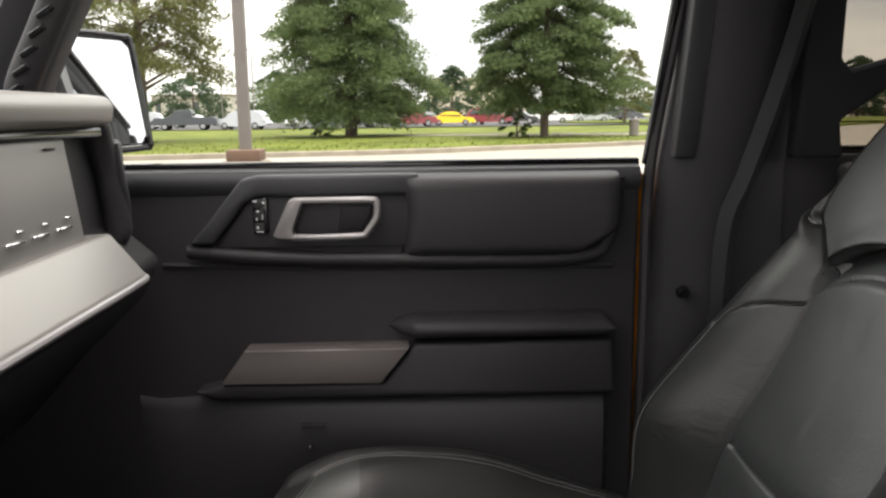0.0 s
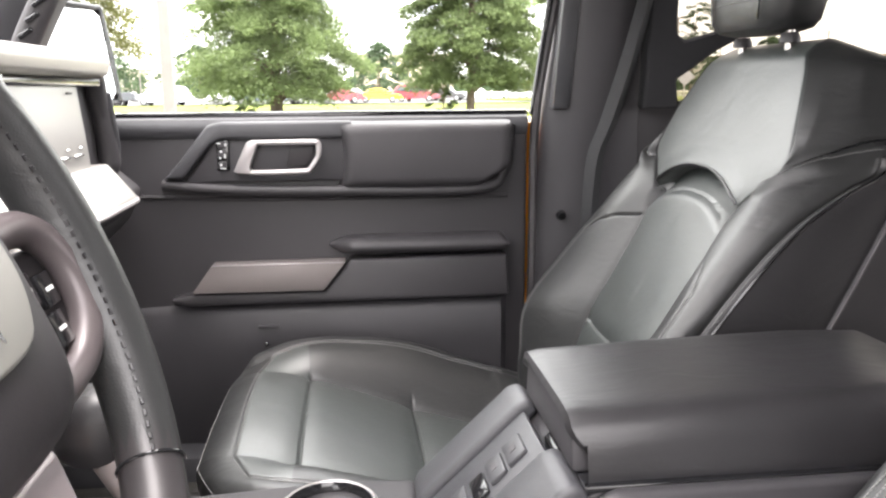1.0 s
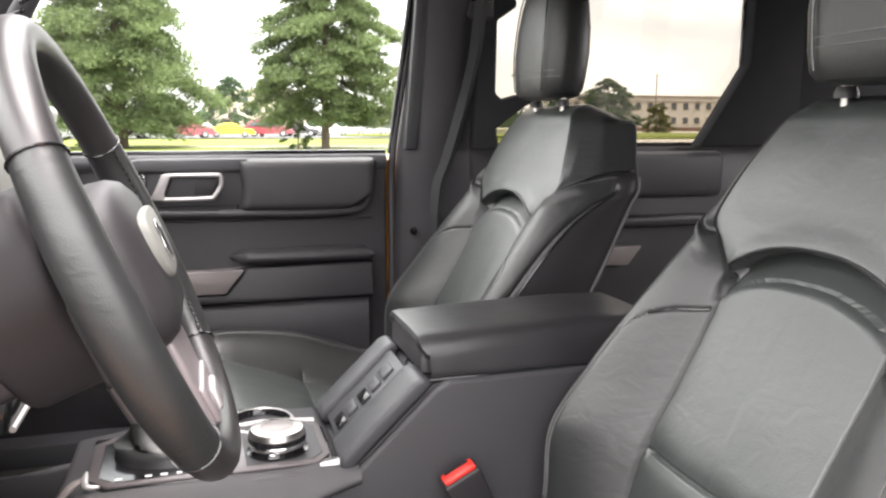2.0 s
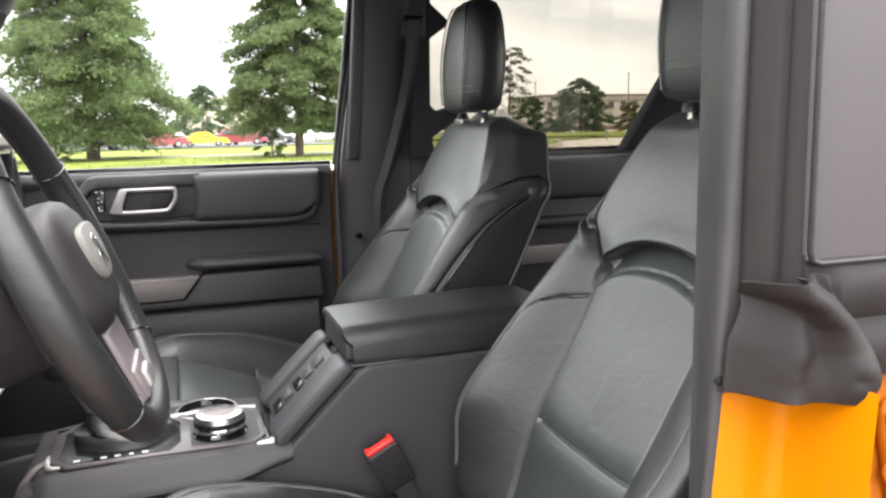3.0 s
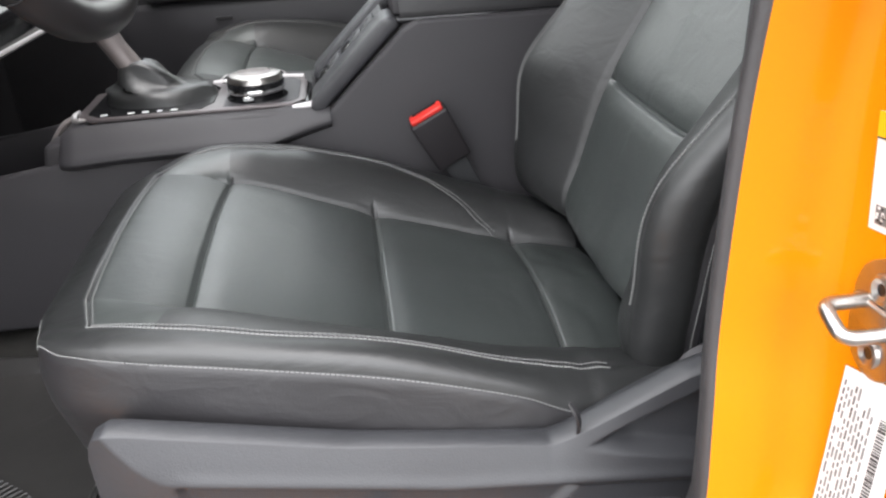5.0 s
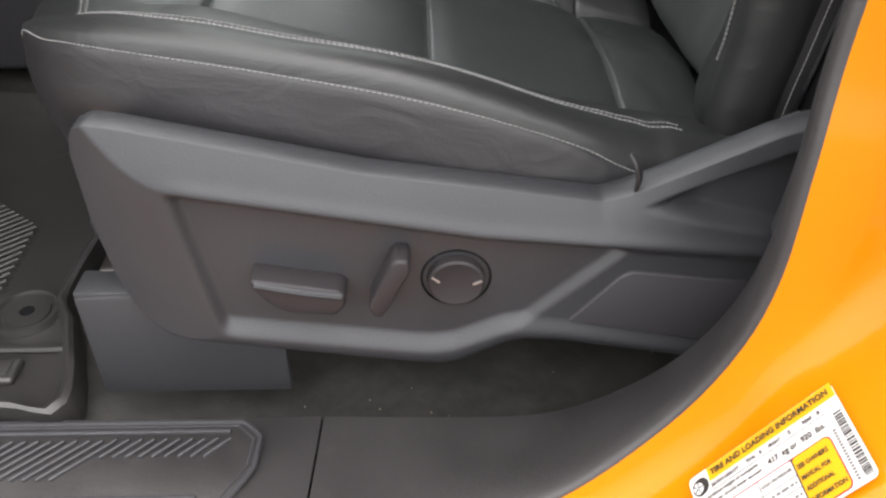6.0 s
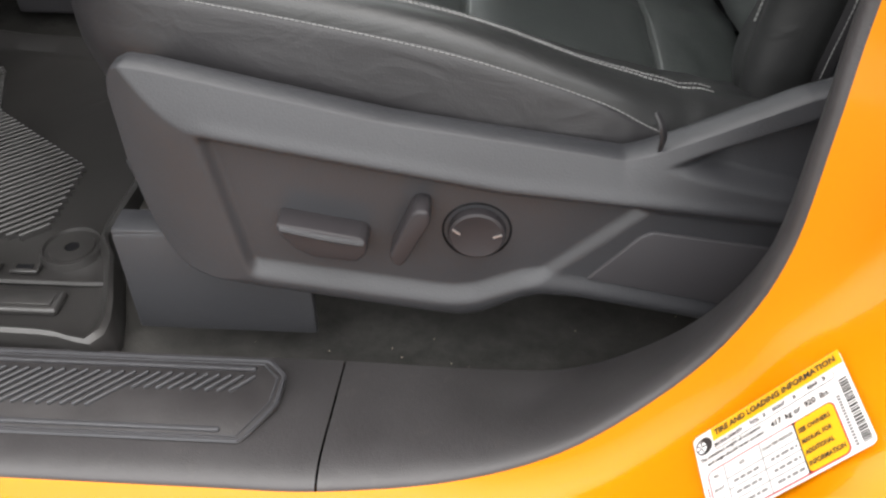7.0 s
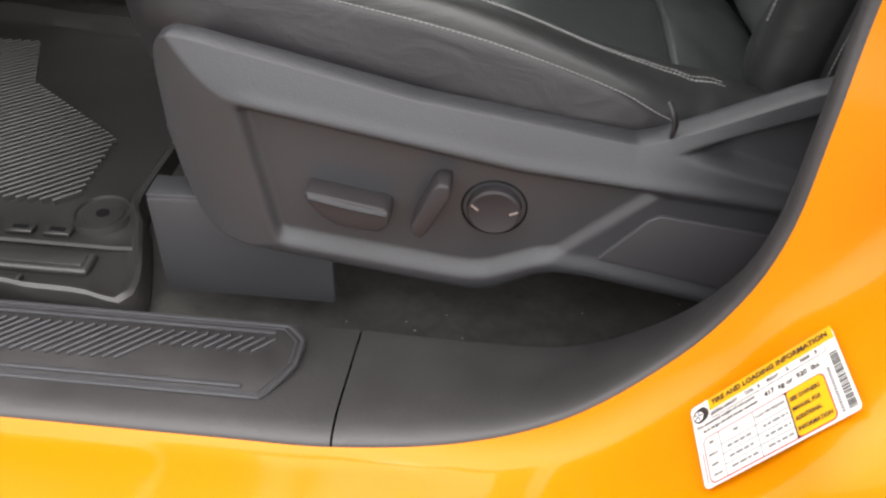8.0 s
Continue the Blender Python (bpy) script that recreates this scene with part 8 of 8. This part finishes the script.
for x, y, yaw, sh, col, lab in ((-31.0, 88.0, 5, "van", "white", "white van in the second row of the car park"), (-25.5, 88.5, -5, "sedan", "silver", "silver saloon in the second row of the car park"),
                                (-20.0, 89.0, 3, "van", "dark", "dark van in the second row of the car park"), (-12.8, 88.0, 8, "sedan", "white", "white saloon in the second row of the car park"),
                                (-6.2, 79.0, 10, "van", "black", "black van half hidden by a tree"), (0.6, 92.0, 175, "sedan", "silver", "silver saloon behind the yellow coupe"),
                                (15.2, 94.0, 170, "sedan", "white", "white saloon on the rise behind the lawn"), (24.5, 104.0, 178, "pickup", "dark", "dark pickup parked far back"), (-37.5, 90.0, 10, "pickup", "black", "black pickup at the far end of the row")):
    parked_car(x, y, yaw, sh, col, lab)


# light columns
def light_pole(x, y, h, r, base_h, base_r, label, block=False, head=1.0, z0=0.0):
    p = thing("light_pole", label, "light pole", "light poles", at=(x, y, z0))
    if base_h:
        part("footing", lathe([(0.0, base_h), (base_r * 0.94, base_h), (base_r, base_h - 0.03), (base_r, 0.0)], (x, y, z0), (0, 0, 1), 32), KERB, p, "round concrete footing")
    if block:
        part("base_cover", rbox((x, y, z0 + base_h + 0.075), (0.44, 0.44, 0.15), 0.015, 2), BROWN, p, "brown square base cover")
    part("shaft", rbox((x, y, z0 + base_h + h / 2), (2 * r, 2 * r, h), r * 0.25, 2), POLE, p)
    part("head_arm", tube([(x, y, z0 + base_h + h - 0.1), (x + 0.35 * head, y, z0 + base_h + h - 0.05)], 0.04, 4, 8), POLE, p)
    part("lamp_head", rbox((x + 0.6 * head, y, z0 + base_h + h), (0.7 * head, 0.35, 0.14), 0.03, 2), POLE, p)
    part("lamp_head", rbox((x - 0.6 * head, y, z0 + base_h + h), (0.7 * head, 0.35, 0.14), 0.03, 2), POLE, p)
    return p


light_pole(-2.28, 10.4, 9.0, 0.075, 0.80, 0.33, "tall square light pole on a concrete footing", True)
light_pole(6.6, 88.0, 8.6, 0.07, 0.4, 0.25, "slim dark light pole in the car park")
light_pole(-20.0, 95.0, 8.5, 0.07, 0.4, 0.25, "slim light pole beyond the parked cars")
light_pole(-30.0, 120.0, 9.5, 0.07, 0.4, 0.25, "slim light pole beyond the parked cars")
light_pole(24.7, 58.0, 6.2, 0.07, 0.3, 0.25, "dark street lamp beside the drive", False, 0.7)
light_pole(65.0, 135.0, 9.0, 0.08, 0.3, 0.25, "thin mast by the far building", False, 0.2)
light_pole(75.0, 119.0, 9.5, 0.08, 0.3, 0.25, "thin mast by the far building", False, 0.2)

# road sign seen from behind, litter bin
sign = thing("road_sign", "grey back of a diamond road sign on a post", "road sign", at=(15.3, 34.5, 0.0))
part("post", rbox((15.3, 34.5, 1.0), (0.05, 0.05, 2.0), 0.008, 1), STEEL, sign)
part("plate", prism([(0, -0.42), (0.42, 0), (0, 0.42), (-0.42, 0)], "y", -0.006, 0.006, 0.002, 1, m=Matrix.Translation((15.3, 34.46, 1.85)) @ Euler((0, 0, radians(-25))).to_matrix().to_4x4()), RIM, sign)
bin_ = thing("litter_bin", "small grey litter bin on the lawn", "bin", at=(10.6, 39.0, 0.15))
part("bin_body", lathe([(0.0, 0.0), (0.22, 0.0), (0.24, 0.7), (0.26, 0.72), (0.26, 0.8), (0.2, 0.84), (0.0, 0.85)], (10.6, 39.0, 0.15), (0, 0, 1), 20), POLE, bin_)
hyd = thing("marker_post", "small dark marker post on the grass island", "post", at=(32.0, 53.0, 0.14))
part("post", rbox((32.0, 53.0, 0.55), (0.10, 0.10, 0.9), 0.01, 1), POLE, hyd)


def office(x0, x1, y, h, depth, mat, label, cols, storeys, name_bar=False):
    b = thing("building", label, "building", "far buildings", at=((x0 + x1) / 2, y, 0))
    part("wall", rbox(((x0 + x1) / 2, y + depth / 2, h / 2), (x1 - x0, depth, h), 0.0), mat, b, smooth=False)
    part("roof", rbox(((x0 + x1) / 2, y + depth / 2, h + 0.15), (x1 - x0 + 0.8, depth + 0.8, 0.3), 0.05, 1), KERB, b)
    part("cornice", rbox(((x0 + x1) / 2, y - 0.15, h * 0.86), (x1 - x0 + 0.3, 0.3, 0.25), 0.03, 1), KERB, b)
    part("plinth", rbox(((x0 + x1) / 2, y - 0.12, 0.4), (x1 - x0 + 0.3, 0.24, 0.8), 0.03, 1), BROWN, b)
    w = (x1 - x0) / cols
    fh = h * 0.84 / storeys
    for s in range(storeys):
        for c in range(cols):
            cx, cz = x0 + w * (c + 0.5), 0.8 + fh * (s + 0.48)
            wd = part("window", rbox((cx, y - 0.03, cz), (w * 0.52, 0.12, fh * 0.55), 0.02, 1), STUCCO, b)
            part("pane", rbox((cx, y - 0.07, cz), (w * 0.44, 0.08, fh * 0.47), 0.0), WINDOW_DARK, wd, smooth=False)
            part("sill", rbox((cx, y - 0.10, cz - fh * 0.29), (w * 0.56, 0.16, 0.10), 0.0), KERB, wd, smooth=False)
    if name_bar:
        for k in range(2):
            part("sign_bar", rbox((x0 + 3.2 + k * 4.0, y - 0.25, h * 0.93), (3.0 - k, 0.1, 0.7), 0.05, 1), WINDOW_DARK, b)
    return b


office(2.0, 26.0, 200.0, 9.5, 20.0, STUCCO, "beige three-storey building behind the car park", 9, 3)
office(74.0, 112.0, 150.0, 7.3, 18.0, STUCCO_GREY, "grey low office block with tall windows", 13, 2, True)
office(-64.0, -46.0, 190.0, 6.0, 18.0, STUCCO_GREY, "low hall far beyond the parked cars", 6, 1)
